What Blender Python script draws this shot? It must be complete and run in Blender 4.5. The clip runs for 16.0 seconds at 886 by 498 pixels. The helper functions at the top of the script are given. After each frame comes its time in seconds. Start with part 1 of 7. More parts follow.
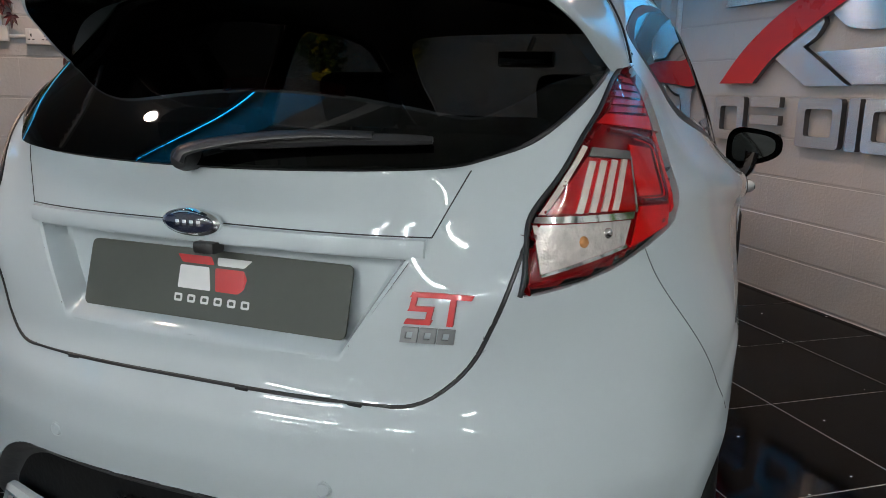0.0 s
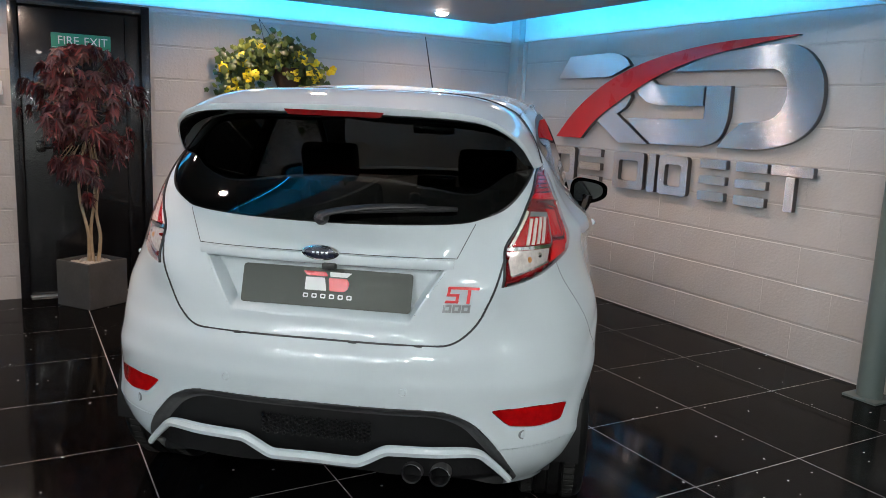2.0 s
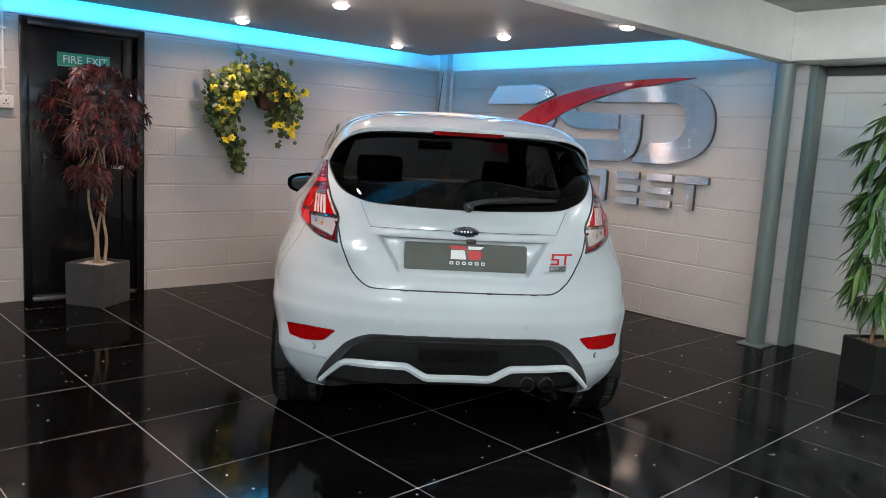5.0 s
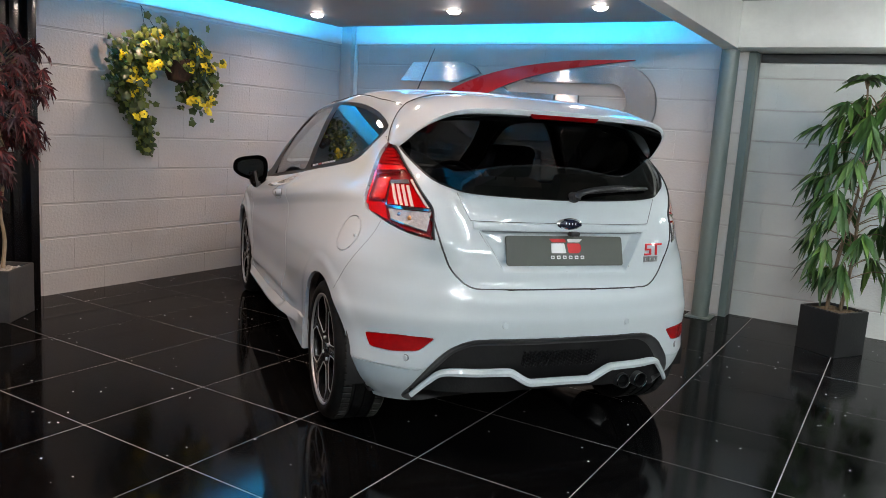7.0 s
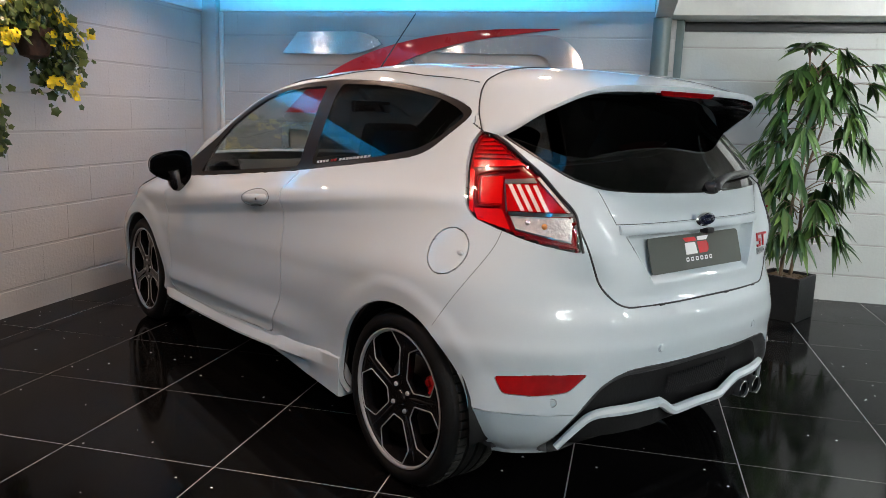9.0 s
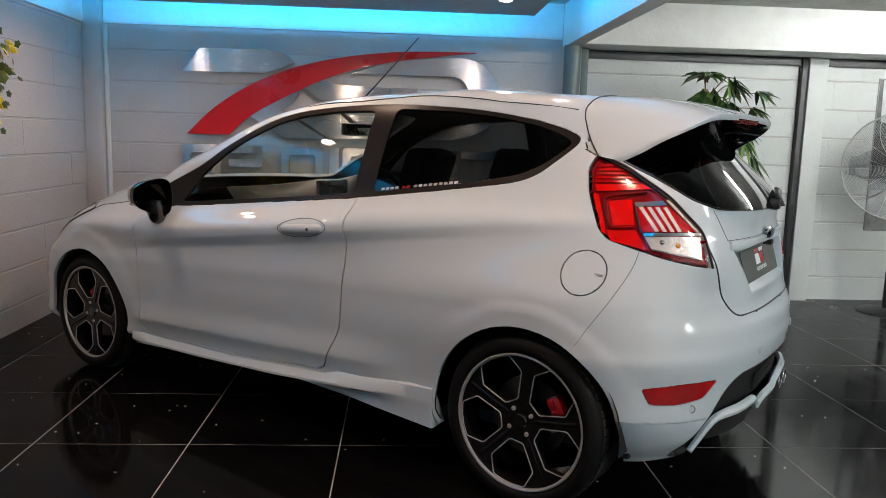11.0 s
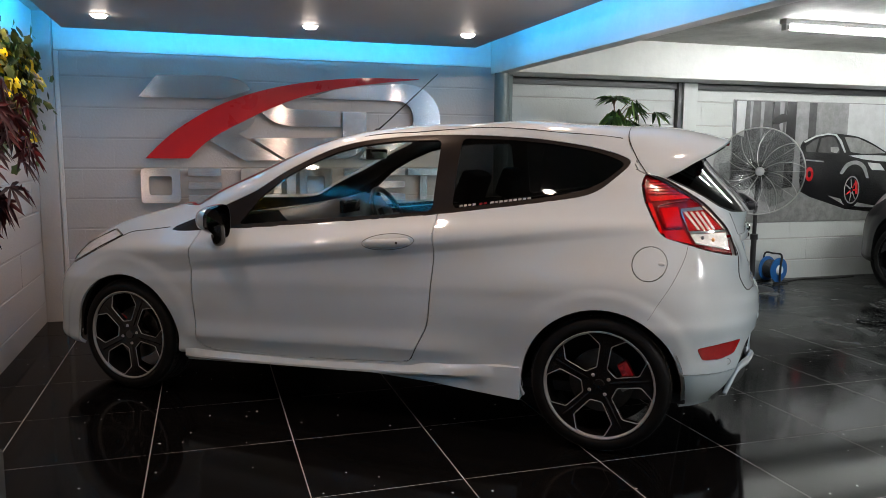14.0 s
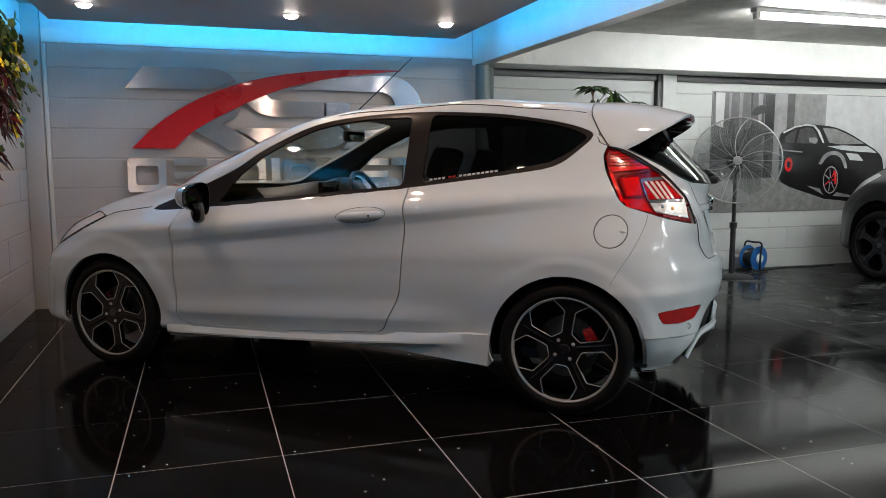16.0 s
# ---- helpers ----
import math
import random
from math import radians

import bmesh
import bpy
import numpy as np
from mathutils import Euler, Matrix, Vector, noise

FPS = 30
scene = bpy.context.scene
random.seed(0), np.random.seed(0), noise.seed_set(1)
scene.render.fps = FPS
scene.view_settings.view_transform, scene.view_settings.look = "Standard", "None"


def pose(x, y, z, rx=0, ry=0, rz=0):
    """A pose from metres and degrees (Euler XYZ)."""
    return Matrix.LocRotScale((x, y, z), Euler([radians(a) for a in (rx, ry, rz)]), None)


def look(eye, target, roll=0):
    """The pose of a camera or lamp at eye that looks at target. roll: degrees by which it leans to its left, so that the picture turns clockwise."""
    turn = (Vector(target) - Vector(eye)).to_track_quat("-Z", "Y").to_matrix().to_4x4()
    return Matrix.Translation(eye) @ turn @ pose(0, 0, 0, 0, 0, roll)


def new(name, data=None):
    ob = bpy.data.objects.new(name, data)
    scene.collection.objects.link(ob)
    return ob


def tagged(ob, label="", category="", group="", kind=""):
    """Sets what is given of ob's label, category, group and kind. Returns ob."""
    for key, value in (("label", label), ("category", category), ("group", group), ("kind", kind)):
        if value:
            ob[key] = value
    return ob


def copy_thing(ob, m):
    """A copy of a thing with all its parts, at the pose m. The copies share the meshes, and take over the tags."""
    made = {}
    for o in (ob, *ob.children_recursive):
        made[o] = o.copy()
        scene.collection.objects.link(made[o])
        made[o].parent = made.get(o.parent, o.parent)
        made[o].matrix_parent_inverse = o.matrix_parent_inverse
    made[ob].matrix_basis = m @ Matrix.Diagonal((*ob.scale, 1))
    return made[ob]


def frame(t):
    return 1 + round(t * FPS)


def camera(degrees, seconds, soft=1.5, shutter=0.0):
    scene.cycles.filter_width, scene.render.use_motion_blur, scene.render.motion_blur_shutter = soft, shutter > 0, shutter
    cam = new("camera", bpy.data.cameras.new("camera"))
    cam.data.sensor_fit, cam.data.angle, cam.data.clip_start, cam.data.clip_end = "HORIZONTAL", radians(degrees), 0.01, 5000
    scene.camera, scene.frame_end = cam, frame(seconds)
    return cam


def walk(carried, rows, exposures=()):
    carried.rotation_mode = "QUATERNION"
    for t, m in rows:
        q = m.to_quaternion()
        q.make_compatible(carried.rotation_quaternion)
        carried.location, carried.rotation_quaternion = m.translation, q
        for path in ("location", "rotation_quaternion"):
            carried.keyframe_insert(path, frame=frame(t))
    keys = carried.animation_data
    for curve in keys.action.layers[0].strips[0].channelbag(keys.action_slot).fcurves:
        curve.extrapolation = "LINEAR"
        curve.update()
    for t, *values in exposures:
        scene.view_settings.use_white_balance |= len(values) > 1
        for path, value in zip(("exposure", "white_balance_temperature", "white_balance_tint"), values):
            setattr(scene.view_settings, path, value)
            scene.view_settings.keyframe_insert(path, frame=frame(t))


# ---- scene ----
cam = camera(60.2, 16.0, soft=0.85)
PATH = [
    (0, (0.525, 0.184, 1.140), (1.084, 2.059, 0.733), 1.1),
    (0.5, (0.452, 0.084, 1.172), (1.101, 1.967, 0.798), 2.0),
    (1, (0.29, -0.128, 1.218), (1.009, 1.708, 0.88), 2.5),
    (1.5, (0.069, -0.364, 1.273), (0.889, 1.425, 0.92), 2.3),
    (2, (-0.281, -0.619, 1.330), (0.674, 1.067, 0.994), 2.5),
    (2.5, (-0.538, -0.803, 1.329), (0.485, 0.885, 1.005), 2.4),
    (3, (-0.834, -0.965, 1.329), (0.248, 0.674, 1.003), 2.2),
    (3.5, (-1.119, -1.082, 1.343), (0.056, 0.505, 1.021), 2.2),
    (3.7, (-1.198, -1.121, 1.339), (-0.005, 0.453, 1.024), 2.3),
    (6, (-2.079, -0.272, 1.276), (-0.572, 1.01, 0.987), 3.5),
    (6.5, (-2.218, 0.02, 1.285), (-0.619, 1.182, 0.977), 3.4),
    (7, (-2.266, 0.357, 1.256), (-0.571, 1.373, 0.946), 3.7),
    (7.5, (-2.275, 0.694, 1.262), (-0.504, 1.571, 0.954), 3.4),
    (8, (-2.256, 1.046, 1.263), (-0.412, 1.794, 0.952), 2.5),
    (8.5, (-2.195, 1.369, 1.254), (-0.324, 1.995, 0.926), 1.8),
    (9, (-2.135, 1.698, 1.238), (-0.22, 2.158, 0.89), 1.9),
    (9.2, (-2.11, 1.817, 1.233), (-0.18, 2.205, 0.882), 1.9),
    (11.3, (-2.254, 2.976, 1.24), (-0.282, 2.802, 0.957), 1.5),
    (11.5, (-2.257, 3.086, 1.243), (-0.288, 2.876, 0.961), 1.4),
    (12, (-2.333, 3.328, 1.263), (-0.377, 3.016, 0.985), 1.5),
    (12.5, (-2.402, 3.534, 1.26), (-0.461, 3.132, 0.991), 1.5),
    (13, (-2.433, 3.711, 1.255), (-0.508, 3.237, 0.993), 0.7),
    (13.5, (-2.51, 3.842, 1.278), (-0.601, 3.307, 1.015), 0.1),
    (14, (-2.62, 3.974, 1.287), (-0.727, 3.383, 1.031), 0.4),
    (14.5, (-2.715, 4.04, 1.257), (-0.817, 3.462, 1.009), 0.5),
    (15, (-2.745, 4.041, 1.178), (-0.84, 3.481, 0.943), -0.5),
    (15.5, (-2.76, 4.0, 1.127), (-0.857, 3.427, 0.907), -0.7),
    (16, (-2.785, 3.893, 1.14), (-0.891, 3.296, 0.903), -0.0),
]
EXPOSURES = [(0.0, -0.33, 6620, 15), (1.0, -0.26, 6610, 15), (1.5, -0.20, 6600, 15), (2.0, 0.08, 6590, 15), (3.5, 0.12, 6560, 15), (7.0, 0.12, 6580, 15), (9.0, 0.09, 6650, 15), (11.5, -0.11, 6720, 15), (12.5, -0.14, 6720, 15), (14.5, -0.35, 6720, 15), (16.0, -0.36, 6700, 15)]
walk(cam, [(t, look(eye, target, roll)) for t, eye, target, roll in PATH], EXPOSURES)

# ---- world and lights ----
world = bpy.data.worlds.new("world")
scene.world = world
world.use_nodes = True
world.node_tree.nodes["Background"].inputs[0].default_value = (0.05, 0.055, 0.06, 1)
world.node_tree.nodes["Background"].inputs[1].default_value = 0.02

WARM, CYAN = (1.0, 0.70, 0.515), (0.0, 0.43, 1.0)
NORTH, EAST, EAST_FAR = 5.12, 3.63, 3.78          # inner faces of the walls
WEST, SOUTH = -4.7, -6.1
SOFFIT, SLAB_TOP, HIGH = 2.09, 2.14, 2.25         # dropped ceiling and ceiling
SPOTS = [(x, y) for x in (2.55, 1.08, -0.39) for y in (4.55, 3.28, 2.19)]


def area(name, where, target, sx, sy, watts, colour, shape="RECTANGLE", spread=180):
    data = bpy.data.lights.new(name, "AREA")
    data.shape, data.size, data.size_y = shape, sx, sy
    data.energy, data.color, data.spread = watts, colour, radians(spread)
    ob = new(name, data)
    ob.matrix_world = look(where, target)
    return ob


for x, y in SPOTS:
    hand_watts = {(2.55, 4.55): 3.6, (1.08, 4.55): 4.3}.get((x, y), 7.3 if x > 0 else 4.9 if y > 4 else 8.6)          # watts set by hand: wall row cut to darken it, car's side raised
    area("downlight_lamp", (x, y, SOFFIT - 0.025), (x, y, 0), 0.075, 0.075, hand_watts, WARM, "DISK", 150)
area("led_strip_lamp", (3.128, 3.37, 2.165), (3.70, 3.37, 2.15), 2.9, 0.012, 21, CYAN)
area("led_strip_lamp", (-0.6, 4.817, 2.165), (-0.6, 5.30, 2.15), 7.4, 0.012, 45, CYAN)
area("led_strip_lamp", (-0.75, 1.886, 2.118), (-0.75, 1.45, 2.135), 7.6, 0.014, 24, CYAN)

# ---- materials ----
def shader(name):
    m = bpy.data.materials.new(name)
    m.use_nodes = True
    nt = m.node_tree
    return m, nt, nt.nodes["Principled BSDF"]


def node(nt, kind, **values):
    n = nt.nodes.new(kind)
    for key, value in values.items():
        if key in n.inputs:
            n.inputs[key].default_value = value
    return n


def grain(nt, scale, detail=4.0, rough=0.55, coords="Object"):
    tc = nt.nodes.new("ShaderNodeTexCoord")
    n = node(nt, "ShaderNodeTexNoise", Scale=scale, Detail=detail, Roughness=rough)
    nt.links.new(tc.outputs[coords], n.inputs["Vector"])
    return n


def ramp(nt, source, stops):
    r = nt.nodes.new("ShaderNodeValToRGB")
    el = r.color_ramp.elements
    while len(el) < len(stops):
        el.new(0.5)
    for e, (p, c) in zip(el, stops):
        e.position, e.color = p, (*c, 1)
    nt.links.new(source, r.inputs["Fac"])
    return r


def tone(c, k):
    return tuple(min(1, v * k) for v in c)


def surface(name, colour, rough, metal=0.0, vary=0.12, scale=6.0, fine=90.0, bump=0.0, coat=0.0, spec=0.5, piece=0.0):
    """A painted, cast or moulded surface: colour that drifts at two scales, roughness that drifts with it, fine relief."""
    m, nt, b = shader(name)
    a, f = grain(nt, scale), grain(nt, fine, 2.0)
    mix = node(nt, "ShaderNodeMath")
    mix.operation = "MULTIPLY_ADD"
    nt.links.new(f.outputs["Fac"], mix.inputs[0])
    mix.inputs[1].default_value = 0.35
    nt.links.new(a.outputs["Fac"], mix.inputs[2])
    last = mix.outputs[0]
    if piece:
        info, add = nt.nodes.new("ShaderNodeObjectInfo"), node(nt, "ShaderNodeMath")
        add.operation = "MULTIPLY_ADD"
        nt.links.new(info.outputs["Random"], add.inputs[0])
        add.inputs[1].default_value = piece
        nt.links.new(last, add.inputs[2])
        last = add.outputs[0]
    r = ramp(nt, last, [(0.35, tone(colour, 1 - vary)), (0.95 + piece, tone(colour, 1 + vary))])
    nt.links.new(r.outputs["Color"], b.inputs["Base Color"])
    rr = node(nt, "ShaderNodeMapRange")
    rr.inputs["To Min"].default_value, rr.inputs["To Max"].default_value = rough * 0.85, min(1, rough * 1.18)
    nt.links.new(a.outputs["Fac"], rr.inputs["Value"])
    nt.links.new(rr.outputs["Result"], b.inputs["Roughness"])
    b.inputs["Metallic"].default_value = metal
    b.inputs["Coat Weight"].default_value = coat
    b.inputs["Coat Roughness"].default_value = 0.02
    b.inputs["Specular IOR Level"].default_value = spec
    if bump:
        bp = node(nt, "ShaderNodeBump", Strength=bump, Distance=0.004)
        nt.links.new(f.outputs["Fac"], bp.inputs["Height"])
        nt.links.new(bp.outputs["Normal"], b.inputs["Normal"])
    return m


def glowing(name, colour, strength):
    m, nt, b = shader(name)
    b.inputs["Base Color"].default_value = (*colour, 1)
    b.inputs["Emission Color"].default_value = (*colour, 1)
    b.inputs["Emission Strength"].default_value = strength
    return m


def window_glass(name, tint, gloss_tint=(1, 1, 1), ior=1.52):
    """A thin tinted pane: lets light straight through, mirrors by Fresnel."""
    m = bpy.data.materials.new(name)
    m.use_nodes = True
    nt = m.node_tree
    nt.nodes.remove(nt.nodes["Principled BSDF"])
    out = nt.nodes["Material Output"]
    tr = node(nt, "ShaderNodeBsdfTransparent", Color=(*tint, 1))
    gl = node(nt, "ShaderNodeBsdfGlossy", Color=(*gloss_tint, 1), Roughness=0.0)
    lw = node(nt, "ShaderNodeLayerWeight", Blend=0.5)
    steep, fr = node(nt, "ShaderNodeMath"), node(nt, "ShaderNodeMath")
    steep.operation, fr.operation = "POWER", "MULTIPLY_ADD"
    steep.inputs[1].default_value = 5.0
    nt.links.new(lw.outputs["Facing"], steep.inputs[0])
    nt.links.new(steep.outputs[0], fr.inputs[0])
    low = ((ior - 1) / (ior + 1)) ** 2
    fr.inputs[1].default_value, fr.inputs[2].default_value = 1 - low, low
    mx = nt.nodes.new("ShaderNodeMixShader")
    nt.links.new(fr.outputs[0], mx.inputs[0])
    nt.links.new(tr.outputs[0], mx.inputs[1])
    nt.links.new(gl.outputs[0], mx.inputs[2])
    nt.links.new(mx.outputs[0], out.inputs["Surface"])
    return m


def granite(name):
    """Polished black tile with scattered flecks, their sparkle painted white, and faint smears."""
    m, nt, b = shader(name)
    tc = nt.nodes.new("ShaderNodeTexCoord")
    geo = nt.nodes.new("ShaderNodeNewGeometry")
    vo = node(nt, "ShaderNodeTexVoronoi", Scale=13.0)
    nt.links.new(geo.outputs["Position"], vo.inputs["Vector"])
    near = node(nt, "ShaderNodeMath")
    near.operation = "LESS_THAN"
    near.inputs[1].default_value = 0.060
    nt.links.new(vo.outputs["Distance"], near.inputs[0])
    sep = nt.nodes.new("ShaderNodeSeparateColor")
    nt.links.new(vo.outputs["Color"], sep.inputs[0])
    few = node(nt, "ShaderNodeMath")
    few.operation = "GREATER_THAN"
    few.inputs[1].default_value = 0.52
    nt.links.new(sep.outputs[0], few.inputs[0])
    fleck = node(nt, "ShaderNodeMath")
    fleck.operation = "MULTIPLY"
    nt.links.new(near.outputs[0], fleck.inputs[0])
    nt.links.new(few.outputs[0], fleck.inputs[1])
    n1 = node(nt, "ShaderNodeTexNoise", Scale=2.3, Detail=5.0)
    nt.links.new(geo.outputs["Position"], n1.inputs["Vector"])
    base = ramp(nt, n1.outputs["Fac"], [(0.3, (0.0022, 0.0022, 0.0025)), (0.8, (0.0050, 0.0048, 0.0048))])
    mix = nt.nodes.new("ShaderNodeMix")
    mix.data_type = "RGBA"
    nt.links.new(fleck.outputs[0], mix.inputs["Factor"])
    nt.links.new(base.outputs["Color"], mix.inputs["A"])
    mix.inputs["B"].default_value = (1.0, 1.0, 1.0, 1)
    # pale film towards the workshop: dusty smears, plus floor reflections painted into the colour
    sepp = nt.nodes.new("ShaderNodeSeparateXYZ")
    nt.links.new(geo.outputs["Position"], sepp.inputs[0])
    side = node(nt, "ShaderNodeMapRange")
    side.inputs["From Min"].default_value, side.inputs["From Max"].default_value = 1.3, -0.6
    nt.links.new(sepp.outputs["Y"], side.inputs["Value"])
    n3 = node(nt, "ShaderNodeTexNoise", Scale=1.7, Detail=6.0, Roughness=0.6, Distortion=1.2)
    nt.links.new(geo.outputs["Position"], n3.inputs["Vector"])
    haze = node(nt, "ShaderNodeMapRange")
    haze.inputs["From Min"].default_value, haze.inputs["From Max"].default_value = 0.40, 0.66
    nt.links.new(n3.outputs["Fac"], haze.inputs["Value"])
    dust_sheen = node(nt, "ShaderNodeMath")
    dust_sheen.operation = "MULTIPLY"
    nt.links.new(side.outputs["Result"], dust_sheen.inputs[0])
    nt.links.new(haze.outputs["Result"], dust_sheen.inputs[1])
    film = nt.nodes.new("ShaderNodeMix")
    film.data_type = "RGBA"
    nt.links.new(dust_sheen.outputs[0], film.inputs["Factor"])
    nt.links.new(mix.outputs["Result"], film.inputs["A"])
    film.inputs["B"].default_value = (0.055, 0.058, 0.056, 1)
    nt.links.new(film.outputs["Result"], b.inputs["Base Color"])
    rr = node(nt, "ShaderNodeMapRange")
    rr.inputs["From Min"].default_value, rr.inputs["From Max"].default_value = 0.35, 0.75
    rr.inputs["To Min"].default_value, rr.inputs["To Max"].default_value = 0.065, 0.125
    nt.links.new(n1.outputs["Fac"], rr.inputs["Value"])
    film_rough = node(nt, "ShaderNodeMath")
    film_rough.operation = "MULTIPLY_ADD"
    nt.links.new(dust_sheen.outputs[0], film_rough.inputs[0])
    film_rough.inputs[1].default_value = 0.22
    nt.links.new(rr.outputs["Result"], film_rough.inputs[2])
    nt.links.new(film_rough.outputs[0], b.inputs["Roughness"])
    # specular level rises over the tiles towards low x and low y
    gloss_ramps = []
    for axis, near, far in (("X", 1.1, 0.1), ("Y", 2.5, 1.7)):
        r = node(nt, "ShaderNodeMapRange")
        r.inputs["From Min"].default_value, r.inputs["From Max"].default_value = near, far
        nt.links.new(sepp.outputs[axis], r.inputs["Value"])
        gloss_ramps.append(r)
    gloss_zone, gloss = node(nt, "ShaderNodeMath"), node(nt, "ShaderNodeMath")
    gloss_zone.operation, gloss.operation = "MULTIPLY", "MULTIPLY_ADD"
    nt.links.new(gloss_ramps[0].outputs["Result"], gloss_zone.inputs[0])
    nt.links.new(gloss_ramps[1].outputs["Result"], gloss_zone.inputs[1])
    nt.links.new(gloss_zone.outputs[0], gloss.inputs[0])
    gloss.inputs[1].default_value, gloss.inputs[2].default_value = 0.45, 0.045
    nt.links.new(gloss.outputs[0], b.inputs["Specular IOR Level"])
    n2 = node(nt, "ShaderNodeTexNoise", Scale=7.0, Detail=2.0)
    nt.links.new(geo.outputs["Position"], n2.inputs["Vector"])
    bp = node(nt, "ShaderNodeBump", Strength=0.04, Distance=0.002)
    nt.links.new(n2.outputs["Fac"], bp.inputs["Height"])
    nt.links.new(bp.outputs["Normal"], b.inputs["Normal"])
    return m


def brushed(name, colour, rough):
    """Brushed steel: fine level scratches that stretch the highlights."""
    m, nt, b = shader(name)
    tc, mp = nt.nodes.new("ShaderNodeTexCoord"), nt.nodes.new("ShaderNodeMapping")
    mp.inputs["Scale"].default_value = (1.0, 4.0, 240.0)
    n = node(nt, "ShaderNodeTexNoise", Scale=1.5, Detail=3.0)
    nt.links.new(tc.outputs["Object"], mp.inputs["Vector"])
    nt.links.new(mp.outputs["Vector"], n.inputs["Vector"])
    r = ramp(nt, n.outputs["Fac"], [(0.25, tone(colour, 0.82)), (0.8, tone(colour, 1.08))])
    nt.links.new(r.outputs["Color"], b.inputs["Base Color"])
    b.inputs["Metallic"].default_value, b.inputs["Roughness"].default_value = 1.0, rough
    b.inputs["Anisotropic"].default_value = 1.0
    up = node(nt, "ShaderNodeCombineXYZ", Z=1.0)
    nt.links.new(up.outputs[0], b.inputs["Tangent"])
    bp = node(nt, "ShaderNodeBump", Strength=0.08, Distance=0.001)
    nt.links.new(n.outputs["Fac"], bp.inputs["Height"])
    nt.links.new(bp.outputs["Normal"], b.inputs["Normal"])
    return m


def lens(name, colour, rough=0.05):
    """Coloured lamp plastic with a glossy skin."""
    m, nt, b = shader(name)
    n = grain(nt, 40.0)
    r = ramp(nt, n.outputs["Fac"], [(0.3, tone(colour, 0.8)), (0.8, tone(colour, 1.15))])
    nt.links.new(r.outputs["Color"], b.inputs["Base Color"])
    cells = node(nt, "ShaderNodeTexVoronoi", Scale=240.0)
    nt.links.new(nt.nodes.new("ShaderNodeTexCoord").outputs["Object"], cells.inputs["Vector"])
    facets = node(nt, "ShaderNodeBump", Strength=0.10, Distance=0.002)
    nt.links.new(cells.outputs["Distance"], facets.inputs["Height"])
    nt.links.new(facets.outputs["Normal"], b.inputs["Normal"])
    b.inputs["Roughness"].default_value = 0.16
    b.inputs["Specular IOR Level"].default_value = 0.35
    b.inputs["Coat Weight"].default_value, b.inputs["Coat Roughness"].default_value = 0.25, rough
    return m


def leafy(name, dark, light):
    """Leaf with a colour of its own per leaf."""
    m, nt, b = shader(name)
    geo = nt.nodes.new("ShaderNodeNewGeometry")
    r = ramp(nt, geo.outputs["Random Per Island"], [(0.0, dark), (0.65, tone(dark, 1.6)), (1.0, light)])
    nt.links.new(r.outputs["Color"], b.inputs["Base Color"])
    b.inputs["Roughness"].default_value = 0.42
    return m


M_PAINT = surface("pale_grey_paint", (0.535, 0.600, 0.626), 0.55, vary=0.015, scale=3.0, coat=1.0, spec=0.06)
M_PAINT.node_tree.nodes["Principled BSDF"].inputs["Coat Roughness"].default_value = 0.04
M_DARKPAINT = surface("charcoal_paint", (0.011, 0.012, 0.013), 0.40, vary=0.1, coat=0.7, spec=0.2)
M_PLASTIC = surface("black_plastic", (0.014, 0.014, 0.015), 0.42, vary=0.2, bump=0.15)
M_INSERT = surface("matt_black_plastic", (0.006, 0.006, 0.0065), 0.55, vary=0.2, bump=0.2, spec=0.25)
M_GREYPLASTIC = surface("dark_grey_plastic", (0.062, 0.063, 0.065), 0.32, vary=0.1, bump=0.1)
M_GLOSS = surface("gloss_black", (0.008, 0.008, 0.009), 0.10, vary=0.2, coat=1.0)
M_FRAME = surface("satin_brown_black_frame", (0.016, 0.0135, 0.0125), 0.38, vary=0.1, spec=0.10)
M_RUBBER = surface("tyre_rubber", (0.0075, 0.0075, 0.0075), 0.55, vary=0.25, scale=20.0, bump=0.3, spec=0.12)
M_TREAD = surface("worn_tread_rubber", (0.024, 0.024, 0.023), 0.75, vary=0.25, scale=20.0, bump=0.3, spec=0.2)
M_RIM = surface("gloss_black_alloy", (0.007, 0.007, 0.008), 0.24, vary=0.2, coat=0.15, spec=0.3)
M_MACHINED = surface("machined_alloy", (0.40, 0.40, 0.40), 0.34, metal=0.35, vary=0.08)
M_CHROME = surface("chrome", (0.80, 0.81, 0.82), 0.07, metal=1.0, vary=0.03)
M_DISC = surface("brake_disc_steel", (0.10, 0.098, 0.095), 0.35, metal=1.0, vary=0.2, scale=30.0)
M_CALIPER = surface("red_caliper", (0.55, 0.012, 0.016), 0.3, vary=0.1, coat=0.6)
M_RED = surface("red_lacquer", (0.60, 0.010, 0.014), 0.28, vary=0.05, coat=0.5)
M_LENSRED = lens("red_lamp_lens", (0.52, 0.001, 0.002))
M_LENSMID = lens("mid_red_lamp_lens", (0.22, 0.001, 0.003))
M_REFLECTOR = lens("red_reflector_lens", (0.36, 0.002, 0.003))
M_LENSDARK = lens("dark_red_lamp_lens", (0.17, 0.001, 0.002))
M_LENSBRIGHT = lens("bright_red_lamp_lens", (0.85, 0.003, 0.003))
M_LENSCLEAR = lens("clear_lamp_lens", (0.72, 0.72, 0.74))
M_LENSPINK = lens("pale_lamp_bar", (0.90, 0.78, 0.72))
M_COVER = window_glass("clear_lamp_cover", (0.97, 0.93, 0.92), ior=1.45)
